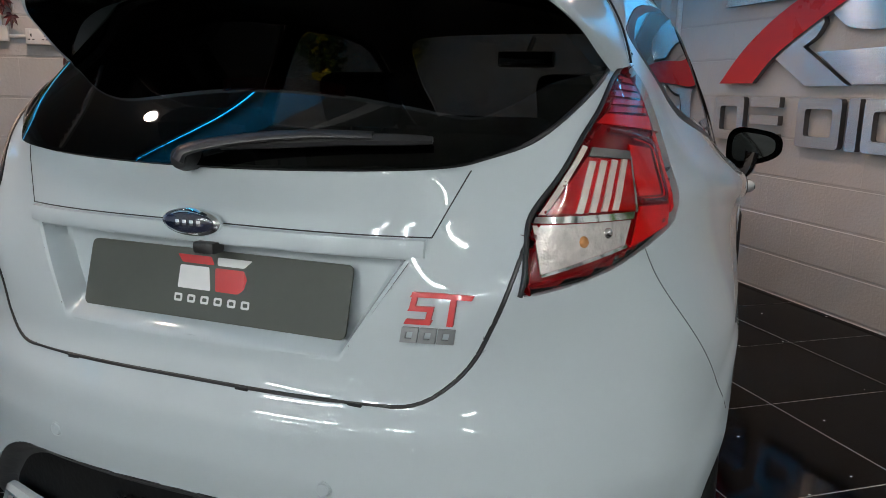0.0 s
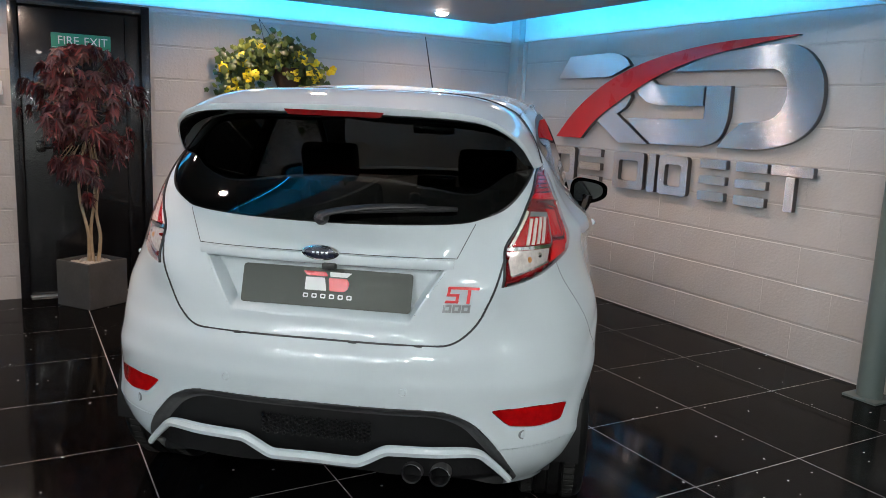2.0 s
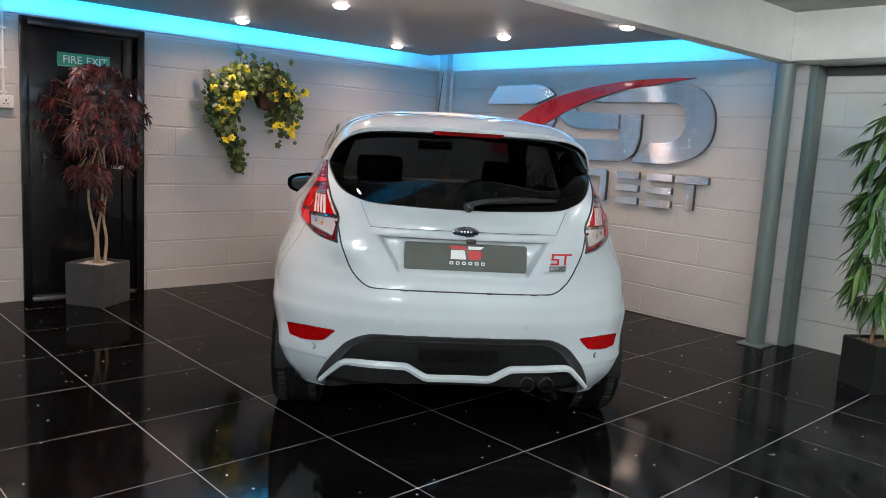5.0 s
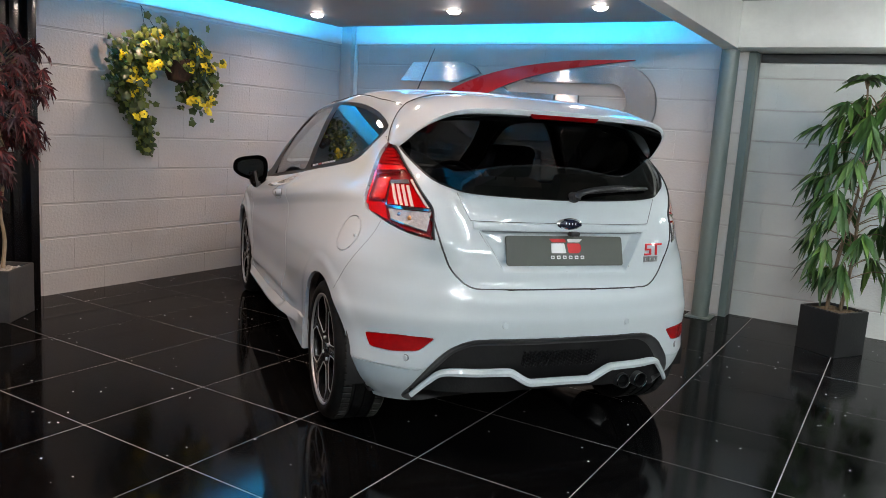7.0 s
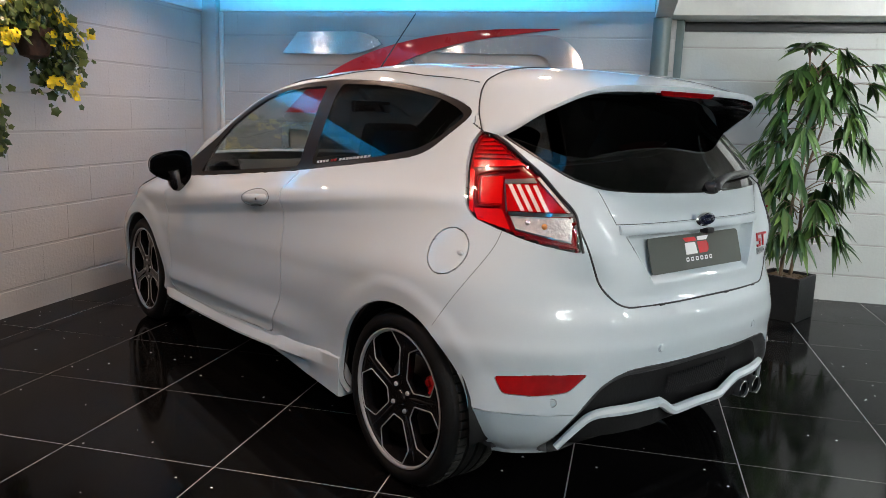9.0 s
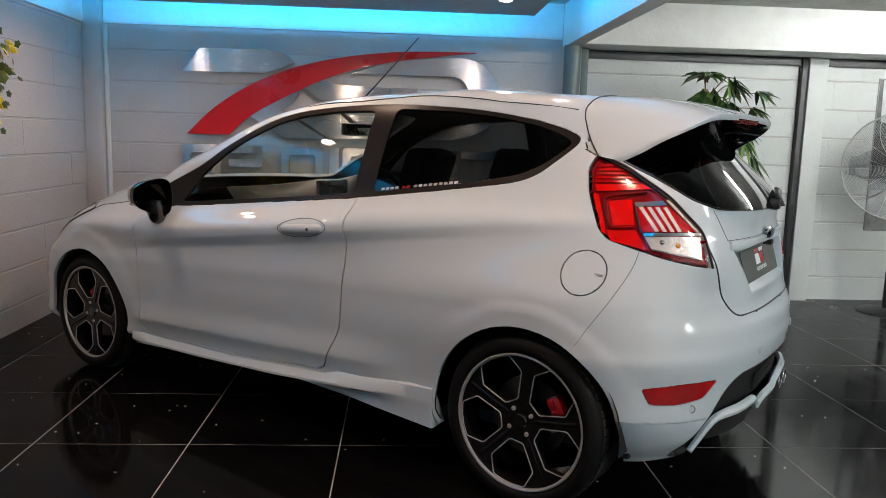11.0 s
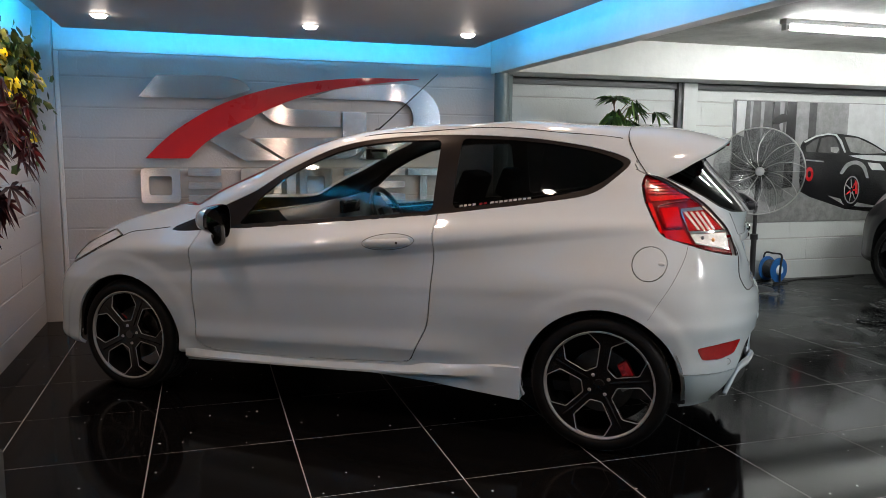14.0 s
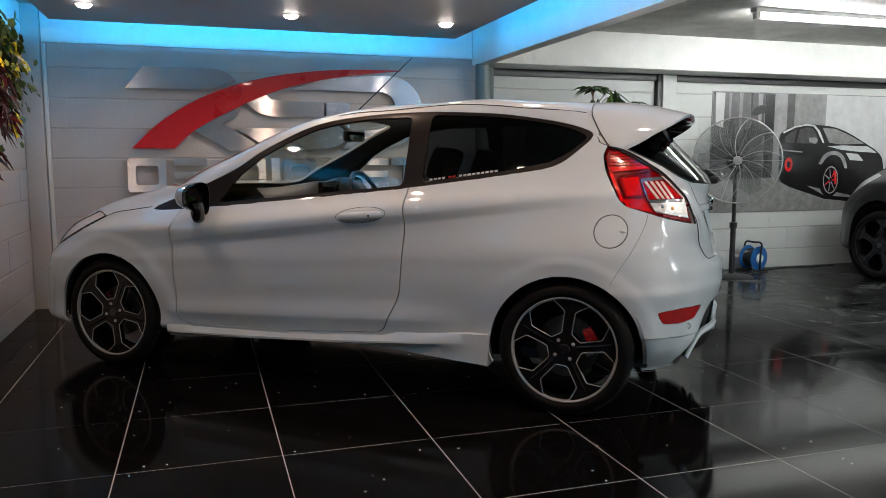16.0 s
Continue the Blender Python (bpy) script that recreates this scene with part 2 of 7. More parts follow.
M_GREYMETAL = surface("satin_grey_metal", (0.30, 0.31, 0.32), 0.3, metal=0.9, vary=0.05)
M_CHROME2 = surface("silver_grey_cap", (0.50, 0.53, 0.54), 0.2, metal=0.6, vary=0.03, coat=0.5)
M_MIRROR = surface("mirror_glass", (0.26, 0.28, 0.28), 0.02, metal=1.0, vary=0.02)
M_FACET = surface("faceted_reflector", (0.74, 0.73, 0.70), 0.25, metal=0.35, vary=0.25, scale=60.0, fine=75.0, bump=0.7)
M_AMBER = lens("amber_bulb", (0.62, 0.30, 0.10))
M_WHITE = surface("white_print", (0.80, 0.80, 0.80), 0.4, vary=0.03)
M_BLUE = surface("dark_blue_enamel", (0.006, 0.010, 0.034), 0.15, vary=0.1, coat=1.0)
M_PLATE = surface("olive_grey_plate", (0.085, 0.092, 0.082), 0.62, vary=0.06, spec=0.3)
M_FABRIC = surface("charcoal_cloth", (0.028, 0.028, 0.031), 0.85, vary=0.25, fine=240.0, bump=0.4)
M_GLASS_DOOR = window_glass("clear_car_glass", (0.82, 0.86, 0.84))
M_GLASS_DARK = window_glass("privacy_car_glass", (0.060, 0.066, 0.069), ior=1.48)
M_SCREEN = window_glass("windscreen_glass", (0.72, 0.78, 0.76))
M_BLOCK = surface("painted_block", (0.50, 0.485, 0.47), 0.62, vary=0.06, scale=3.0, fine=55.0, bump=0.45, piece=0.03)
M_MORTAR = surface("painted_mortar", (0.46, 0.445, 0.43), 0.7, vary=0.1, bump=0.4)
M_BLOCK_GREY = surface("pale_painted_block", (0.54, 0.56, 0.54), 0.6, vary=0.05, scale=3.0, fine=55.0, bump=0.45, piece=0.08)
M_PLASTER = surface("white_emulsion", (0.80, 0.81, 0.78), 0.6, vary=0.06, scale=5.0, fine=26.0, bump=0.55)
M_SOFFIT = surface("grey_ceiling_paint", (0.30, 0.29, 0.285), 0.55, vary=0.04)
M_ROUGHCEIL = surface("stained_concrete_ceiling", (0.50, 0.50, 0.47), 0.7, vary=0.28, scale=4.0, fine=30.0, bump=0.6)
M_STEELGREEN = surface("grey_green_steel_paint", (0.128, 0.166, 0.158), 0.38, vary=0.08, scale=4.0, bump=0.1)
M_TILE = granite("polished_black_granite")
M_GROUT = surface("pale_grout", (0.40, 0.385, 0.37), 0.8, vary=0.2, scale=9.0)
M_DOOR = surface("black_gloss_door_paint", (0.006, 0.006, 0.007), 0.22, vary=0.3, scale=8.0, bump=0.25, coat=0.3)
M_SIGN = surface("green_sign_vinyl", (0.02, 0.28, 0.17), 0.4, vary=0.05)
M_STEEL = surface("galvanised_steel", (0.52, 0.52, 0.50), 0.35, metal=1.0, vary=0.15, scale=25.0)
M_BRUSHED = brushed("brushed_steel", (0.96, 0.95, 0.94), 0.26)
M_STEELSIDE = surface("dark_steel_return", (0.10, 0.10, 0.10), 0.4, metal=0.8, vary=0.1)
M_PVC = surface("white_pvc", (0.72, 0.72, 0.70), 0.4, vary=0.04)
M_SLATE = surface("slate_grey_planter", (0.060, 0.060, 0.058), 0.55, vary=0.3, scale=7.0, fine=60.0, bump=0.3)
M_SLATE_BLACK = surface("black_planter", (0.014, 0.015, 0.015), 0.4, vary=0.35, scale=7.0, fine=60.0, bump=0.3)
M_PEBBLE = surface("pale_pebbles", (0.50, 0.46, 0.40), 0.7, vary=0.3, scale=60.0, bump=0.6)
M_BARK = surface("pale_bark", (0.36, 0.27, 0.17), 0.7, vary=0.25, scale=24.0, bump=0.5)
M_BARK_DARK = surface("brown_bark", (0.16, 0.11, 0.065), 0.75, vary=0.3, scale=30.0, bump=0.6)
M_MAPLE = leafy("maroon_leaf", (0.038, 0.007, 0.009), (0.20, 0.025, 0.024))
M_GREENLEAF = leafy("green_leaf", (0.026, 0.070, 0.014), (0.17, 0.31, 0.062))
M_IVY = leafy("ivy_leaf", (0.030, 0.052, 0.010), (0.24, 0.28, 0.05))
M_PETAL = leafy("yellow_petal", (0.64, 0.48, 0.010), (0.78, 0.67, 0.06))
M_WICKER = surface("brown_wicker", (0.045, 0.022, 0.014), 0.7, vary=0.4, scale=40.0, bump=0.8)
M_WIRE = surface("dull_chrome_wire", (0.30, 0.31, 0.31), 0.38, metal=0.9, vary=0.15, scale=25.0)
M_SMOKED = window_glass("smoked_blade_plastic", (0.70, 0.71, 0.71), (0.15, 0.15, 0.15))
M_REEL = surface("blue_reel_plastic", (0.012, 0.11, 0.34), 0.35, vary=0.1)
M_TUBE = glowing("lit_fluorescent_tube", (0.93, 1.0, 1.0), 136.0)
M_SPOTGLOW = glowing("lit_downlight_lens", (1.0, 0.93, 0.84), 40.0)
M_PHOTO_PALE = surface("photo_pale_grey", (0.21, 0.21, 0.21), 0.3, vary=0.45, scale=9.0, fine=40.0)
M_PHOTO_MID = surface("photo_mid_grey", (0.060, 0.060, 0.060), 0.25, vary=0.5, scale=12.0)
M_PHOTO_DARK = surface("photo_black", (0.010, 0.010, 0.011), 0.22, vary=0.3)
M_PHOTO_LIGHT = surface("photo_white", (0.50, 0.51, 0.51), 0.3, vary=0.15, scale=9.0)
M_PHOTO_STONE = surface("photo_ground", (0.20, 0.20, 0.195), 0.3, vary=0.4, scale=14.0)

# ---- mesh helpers ----
def part(name, bm, material, parent=None, label="", sharp=38, keep=False):
    """Links a bmesh as one mesh object, under parent if given."""
    me = bpy.data.meshes.new(name)
    bm.to_mesh(me)
    if not keep:
        bm.free()
    for f in me.polygons:
        f.use_smooth = True
    me.set_sharp_from_angle(angle=radians(sharp))
    if material is not None:
        me.materials.append(material)
    ob = new(name, me)
    ob.parent = parent
    if label:
        ob["label"] = label
    return ob


def thing(name, where, label, category, group="", turn=0, kind=""):
    ob = new(name)
    ob.matrix_world = pose(*where, 0, 0, turn)
    ob.empty_display_size = 0.1
    return tagged(ob, label, category, group, kind)


def block(bm, lo, hi, bevel=0.0, m=None):
    """A box from corner to corner, edges rounded by bevel."""
    made = bmesh.ops.create_cube(bm, size=1.0)["verts"]
    c, d = [(a + b) / 2 for a, b in zip(lo, hi)], [b - a for a, b in zip(lo, hi)]
    for v in made:
        v.co = Vector([c[i] + v.co[i] * d[i] for i in range(3)])
    edges = list({e for v in made for e in v.link_edges})
    if bevel:
        got = bmesh.ops.bevel(bm, geom=edges, offset=bevel, segments=2, affect="EDGES", profile=0.6)
        made = list({v for f in got["faces"] for v in f.verts} | {v for v in made if v.is_valid})
    if m is not None:
        bmesh.ops.transform(bm, matrix=m, verts=[v for v in made if v.is_valid])
    return made


def box(lo, hi, bevel=0.0):
    bm = bmesh.new()
    block(bm, lo, hi, bevel)
    return bm


def rod(bm, path, radius, sides=8, closed=False, flat=1.0):
    """A tube along points; radius may be a list."""
    path = [Vector(p) for p in path]
    n = len(path)
    radii = radius if isinstance(radius, (list, tuple)) else [radius] * n
    rings, side = [], None
    for i, p in enumerate(path):
        a, b = path[(i - 1) % n] if closed or i else p, path[(i + 1) % n] if closed or i < n - 1 else p
        d = (b - a).normalized() if (b - a).length > 1e-9 else Vector((0, 0, 1))
        if side is None:
            side = d.orthogonal().normalized()
        side = (side - d * side.dot(d)).normalized()
        up = d.cross(side)
        rings.append([bm.verts.new(p + radii[i] * (math.cos(2 * math.pi * k / sides) * side + flat * math.sin(2 * math.pi * k / sides) * up)) for k in range(sides)])
    for i in range(n if closed else n - 1):
        a, b = rings[i], rings[(i + 1) % n]
        for k in range(sides):
            bm.faces.new((a[k], a[(k + 1) % sides], b[(k + 1) % sides], b[k]))
    if not closed:
        bm.faces.new(list(reversed(rings[0])))
        bm.faces.new(rings[-1])


def lathe(bm, profile, sides=32, axis="Z", m=None, close=False):
    """Turns (radius, height) pairs round an axis."""
    rings = []
    for r, h in profile:
        ring = []
        for k in range(sides):
            a = 2 * math.pi * k / sides
            p = Vector((r * math.cos(a), r * math.sin(a), h))
            if axis == "Y":
                p = Vector((p.x, p.z, p.y))
            if axis == "X":
                p = Vector((p.z, p.x, p.y))
            ring.append(bm.verts.new(m @ p if m is not None else p))
        rings.append(ring)
    pairs = list(zip(rings, rings[1:])) + ([(rings[-1], rings[0])] if close else [])
    for a, b in pairs:
        for k in range(sides):
            bm.faces.new((a[k], a[(k + 1) % sides], b[(k + 1) % sides], b[k]))
    return rings


def slab(bm, loops, thick, to3d):
    """A flat plate with holes: loops of 2D points (first the outline), extruded by thick; to3d(a, b, h) places it."""
    edges = []
    for loop in loops:
        vs = [bm.verts.new((p[0], p[1], 0)) for p in loop]
        edges += [bm.edges.new((vs[i], vs[(i + 1) % len(vs)])) for i in range(len(vs))]
    got = bmesh.ops.triangle_fill(bm, use_beauty=True, use_dissolve=False, edges=edges)
    faces = [g for g in got["geom"] if isinstance(g, bmesh.types.BMFace)]
    ext = bmesh.ops.extrude_face_region(bm, geom=faces)
    for v in [g for g in ext["geom"] if isinstance(g, bmesh.types.BMVert)]:
        v.co.z = thick
    for v in bm.verts:
        v.co = Vector(to3d(v.co.x, v.co.y, v.co.z))
    bmesh.ops.recalc_face_normals(bm, faces=bm.faces)
    return bm


def rounded(points, per=6, soft=1.0):
    """A closed smooth loop through 2D points (Catmull-Rom)."""
    pts, n, out = [np.array(p, float) for p in points], len(points), []
    for i in range(n):
        p0, p1, p2, p3 = pts[i - 1], pts[i], pts[(i + 1) % n], pts[(i + 2) % n]
        for k in range(per):
            t = k / per
            q = 0.5 * (2 * p1 + (p2 - p0) * t + (2 * p0 - 5 * p1 + 4 * p2 - p3) * t * t + (3 * p1 - p0 - 3 * p2 + p3) * t ** 3)
            out.append(tuple(q * soft + (p1 + (p2 - p1) * t) * (1 - soft)))
    return out


def filleted(points, radius, per=4):
    """A closed polygon with its corners cut round by radius."""
    pts, n, out = [np.array(p, float) for p in points], len(points), []
    for i in range(n):
        a, b, c = pts[i - 1], pts[i], pts[(i + 1) % n]
        u, v = (a - b), (c - b)
        lu, lv = np.linalg.norm(u), np.linalg.norm(v)
        r = min(radius, lu * 0.45, lv * 0.45)
        p, q = b + u / lu * r, b + v / lv * r
        for k in range(per + 1):
            t = k / per
            out.append(tuple((1 - t) ** 2 * p + 2 * t * (1 - t) * b + t * t * q))
    return out


def smooth_path(points, per=5):
    pts, out = [Vector(p) for p in points], []
    for i in range(len(pts) - 1):
        p0, p1, p2, p3 = pts[max(i - 1, 0)], pts[i], pts[i + 1], pts[min(i + 2, len(pts) - 1)]
        for k in range(per):
            t = k / per
            out.append(0.5 * (2 * p1 + (p2 - p0) * t + (2 * p0 - 5 * p1 + 4 * p2 - p3) * t * t + (3 * p1 - p0 - 3 * p2 + p3) * t ** 3))
    return out + [pts[-1]]

# ---- the showroom's shell ----
def structure(name, bm, material, label, category, parent=None):
    return tagged(part(name, bm, material, parent), label, category, kind="structure")


FLOOR = structure("floor", box((WEST - 0.2, SOUTH - 0.2, -0.12), (EAST_FAR + 0.2, NORTH + 0.2, -0.0010)), M_GROUT,
                  "polished black granite tile floor with pale thin grout", "floor")
# walls: cores behind the blockwork; the door opening goes through the north one
DOOR_L, DOOR_R, DOOR_TOP = -0.275, 0.575, 1.975
bm = bmesh.new()
block(bm, (WEST, NORTH + 0.0035, 0), (DOOR_L, NORTH + 0.22, HIGH))
block(bm, (DOOR_R, NORTH + 0.0035, 0), (EAST_FAR + 0.3, NORTH + 0.22, HIGH))
block(bm, (DOOR_L, NORTH + 0.0035, DOOR_TOP), (DOOR_R, NORTH + 0.22, HIGH))
WALL_N = structure("wall_north", bm, M_MORTAR, "grey painted concrete block wall with raised joints", "wall")
bm = bmesh.new()
block(bm, (EAST + 0.0035, 1.44, 0), (EAST + 0.3, NORTH, HIGH))
WALL_E = structure("wall_east", bm, M_MORTAR, "grey painted concrete block wall behind the steel lettering", "wall")
WALL_E2 = structure("wall_east_far", box((EAST_FAR + 0.0035, SOUTH, 0), (EAST_FAR + 0.2, 1.44, HIGH)), M_MORTAR,
                    "pale grey painted block wall beyond the steel post", "wall")
structure("wall_south", box((WEST, SOUTH - 0.2, 0), (EAST_FAR + 0.2, SOUTH, HIGH)), M_PLASTER, "plain pale painted wall", "wall")
structure("wall_west", box((WEST - 0.2, SOUTH - 0.2, 0), (WEST, NORTH + 0.22, HIGH)), M_PLASTER, "plain pale painted wall", "wall")
structure("ceiling", box((WEST - 0.2, SOUTH - 0.2, HIGH), (EAST_FAR + 0.3, NORTH + 0.22, HIGH + 0.15)), M_ROUGHCEIL,
          "low stained concrete ceiling", "ceiling")
structure("ceiling_dropped", box((WEST, 1.90, SOFFIT), (3.20, 4.86, SLAB_TOP), 0.004), M_SOFFIT,
          "dark grey dropped ceiling panel with downlights", "ceiling")
# smooth fascias above the blockwork, lit by the strips
structure("fascia_north", box((WEST, NORTH - 0.016, 1.985), (EAST - 0.075, NORTH + 0.004, HIGH), 0.003), M_PLASTER, "white painted fascia above the block wall", "fascia")
structure("fascia_east", box((EAST - 0.016, 1.61, 1.99), (EAST + 0.004, 4.985, HIGH), 0.003), M_PLASTER, "white painted fascia above the block wall", "fascia")
structure("beam_cross", box((WEST, 1.495, 1.935), (EAST + 0.005, 1.605, HIGH), 0.006), M_PLASTER, "white plastered ceiling beam washed with blue light", "beam")
structure("beam_side", box((3.40, SOUTH, 1.94), (EAST_FAR, 1.493, HIGH), 0.006), M_PLASTER, "white plastered ceiling beam along the wall", "beam")
structure("corner_boxing", box((EAST - 0.075, 4.99, 0), (EAST, NORTH, HIGH), 0.006), M_BLOCK, "grey painted pipe boxing in the wall corner", "boxing")
structure("trim_conduit", box((EAST - 0.030, 4.958, 0.02), (EAST - 0.001, 4.986, 1.984), 0.006), M_PVC, "slim pale conduit in the wall corner", "conduit")
bm = bmesh.new()
block(bm, (EAST + 0.002, 1.40, 0), (EAST_FAR + 0.01, 1.455, 1.94), 0.004)
structure("wall_return", bm, M_STEELGREEN, "grey green painted wall return beside the post", "pier")
# black band under the side beam
structure("trim_beam", box((EAST_FAR - 0.03, SOUTH, 1.875), (EAST_FAR - 0.002, 1.39, 1.938), 0.003), M_GREYPLASTIC, "dark trim strip under the side beam", "trim")

# round steel post with its base plate
POST = thing("steel_post", (3.50, 1.555, 0), "grey green painted round steel post on a base plate", "post")
bm = bmesh.new()
lathe(bm, [(0.0, 0.012), (0.062, 0.012), (0.062, 1.934), (0.0, 1.934)], 32)
part("shaft", bm, M_STEELGREEN, POST)
part("base_plate", box((-0.09, -0.09, 0), (0.09, 0.09, 0.013), 0.003), M_STEELGREEN, POST)
# flat pale upright on the far wall with a narrow black strip beside it
structure("pilaster", box((EAST_FAR - 0.07, -0.525, 0), (EAST_FAR + 0.004, -0.375, 1.938), 0.004), M_BLOCK_GREY, "pale painted upright on the far wall", "pilaster")
structure("dark_upright", box((EAST_FAR - 0.055, -0.370, 0), (EAST_FAR + 0.004, -0.325, 1.938), 0.003), M_PLASTIC, "narrow black strip beside the pilaster", "trim")

# downlights in the dropped ceiling
def downlight():
    ob = thing("downlight", (0, 0, 0), "lit white recessed downlight in the dark ceiling", "downlight", "downlights")
    bm = bmesh.new()
    lathe(bm, [(0.046, 0.0), (0.048, -0.005), (0.056, -0.003), (0.057, 0.0)], 24, close=True)
    part("bezel", bm, M_PVC, ob)
    bm = bmesh.new()
    lathe(bm, [(0.0005, -0.0245), (0.022, -0.0235), (0.036, -0.019), (0.0455, -0.008), (0.0455, 0.0), (0.0005, 0.0)], 24, close=True)
    part("lens", bm, M_SPOTGLOW, ob)
    return ob


first = downlight()
for i, (x, y) in enumerate(SPOTS):
    where = pose(x, y, SOFFIT - 0.0005)
    if i:
        copy_thing(first, where)
    else:
        first.matrix_world = where


# fluorescent battens on the high ceiling
def batten(length):
    ob = thing("fluorescent_light", (0, 0, 0), "lit fluorescent batten light on the concrete ceiling", "ceiling light", "battens")
    part("housing", box((-0.035, -length / 2, -0.035), (0.035, length / 2, 0), 0.006), M_PVC, ob)
    bm = bmesh.new()
    lathe(bm, [(0.001, -length / 2 + 0.03), (0.019, -length / 2 + 0.03), (0.019, length / 2 - 0.03), (0.001, length / 2 - 0.03)], 14, "Y", Matrix.Translation((0, 0, -0.058)))
    part("tube", bm, M_TUBE, ob)
    for s in (-1, 1):
        part("end_cap", box((-0.022, s * (length / 2 - 0.03) - 0.02, -0.082), (0.022, s * (length / 2 - 0.03) + 0.02, -0.03), 0.004), M_PVC, ob)
    return ob


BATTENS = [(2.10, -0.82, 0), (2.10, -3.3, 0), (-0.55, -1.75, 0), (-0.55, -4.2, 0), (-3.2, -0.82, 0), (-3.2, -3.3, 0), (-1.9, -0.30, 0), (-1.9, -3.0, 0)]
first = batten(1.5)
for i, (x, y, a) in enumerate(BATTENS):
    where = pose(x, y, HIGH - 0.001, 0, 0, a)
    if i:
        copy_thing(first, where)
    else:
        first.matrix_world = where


# ---- body form of the hatchback: rings from sill to roof, X ahead of the rear axle, Y to its left ----
def spline(xs, ys, q):
    """Natural cubic spline through (xs, ys), at q."""
    xs, ys, q = np.asarray(xs, float), np.asarray(ys, float), np.asarray(q, float)
    n = len(xs)
    h = np.diff(xs)
    a, r = np.zeros((n, n)), np.zeros(n)
    a[0, 0] = a[-1, -1] = 1
    for i in range(1, n - 1):
        a[i, i - 1], a[i, i], a[i, i + 1] = h[i - 1], 2 * (h[i - 1] + h[i]), h[i]
        r[i] = 6 * ((ys[i + 1] - ys[i]) / h[i] - (ys[i] - ys[i - 1]) / h[i - 1])
    m = np.linalg.solve(a, r)
    i = np.clip(np.searchsorted(xs, q, side="right") - 1, 0, n - 2)
    d, e = xs[i + 1] - q, q - xs[i]
    return (m[i] * d ** 3 + m[i + 1] * e ** 3) / (6 * h[i]) + (ys[i] / h[i] - m[i] * h[i] / 6) * d + (ys[i + 1] / h[i] - m[i + 1] * h[i] / 6) * e


# heights: rear centre, rear corner, rear axle, mid, front axle, nose; half width; rear end; nose; corner lengths
RINGS = {
    "bottom": (0.30, 0.212, 0.21, 0.240, 0.225, 0.185, 0.800, -0.590, 3.195, 0.44, 0.50),
    "hem": (0.385, 0.30, 0.275, 0.265, 0.255, 0.24, 0.832, -0.626, 3.240, 0.44, 0.50),
    "skirt": (0.47, 0.41, 0.38, 0.34, 0.33, 0.33, 0.828, -0.638, 3.250, 0.47, 0.52),
    "bumper": (0.56, 0.54, 0.54, 0.49, 0.47, 0.47, 0.846, -0.644, 3.248, 0.54, 0.57),
    "shelf": (0.628, 0.640, 0.65, 0.60, 0.57, 0.56, 0.851, -0.642, 3.240, 0.59, 0.63),
    "flank": (0.675, 0.70, 0.71, 0.67, 0.62, 0.61, 0.852, -0.624, 3.222, 0.60, 0.68),
    "chest": (0.78, 0.80, 0.82, 0.77, 0.705, 0.69, 0.845, -0.612, 3.165, 0.60, 0.77),
    "crease": (0.90, 0.93, 0.935, 0.860, 0.78, 0.757, 0.854, -0.590, 3.075, 0.60, 0.83),
    "shoulder": (0.97, 1.00, 1.00, 0.915, 0.835, 0.805, 0.812, -0.580, 2.95, 0.58, 0.80),
    "belt": (1.03, 1.07, 1.07, 0.965, 0.885, 0.872, 0.762, -0.568, 2.75, 0.54, 0.65),
    "cowl": (1.09, 1.13, 1.14, 1.06, 0.955, 0.966, 0.732, -0.530, 2.45, 0.50, 0.48),
    "glass": (1.16, 1.19, 1.205, 1.16, 1.08, 1.07, 0.700, -0.470, 2.22, 0.46, 0.44),
    "pane": (1.24, 1.26, 1.275, 1.26, 1.19, 1.19, 0.664, -0.400, 1.96, 0.42, 0.42),
    "rail": (1.32, 1.33, 1.335, 1.34, 1.30, 1.305, 0.620, -0.310, 1.69, 0.38, 0.42),
    "edge": (1.37, 1.375, 1.385, 1.395, 1.37, 1.375, 0.555, -0.240, 1.45, 0.36, 0.44),
    "top": (1.395, 1.40, 1.412, 1.424, 1.41, 1.408, 0.450, -0.180, 1.23, 0.34, 0.42),
    "crown": (1.405, 1.41, 1.424, 1.438, 1.43, 1.425, 0.260, -0.100, 1.02, 0.30, 0.38),
    "ridge": (1.410, 1.415, 1.428, 1.444, 1.435, 1.432, 0.0, 0.0, 0.82, 0.25, 0.30),
}
RING_U = (0.0, 0.17, 0.36, 0.50, 0.66, 1.0)


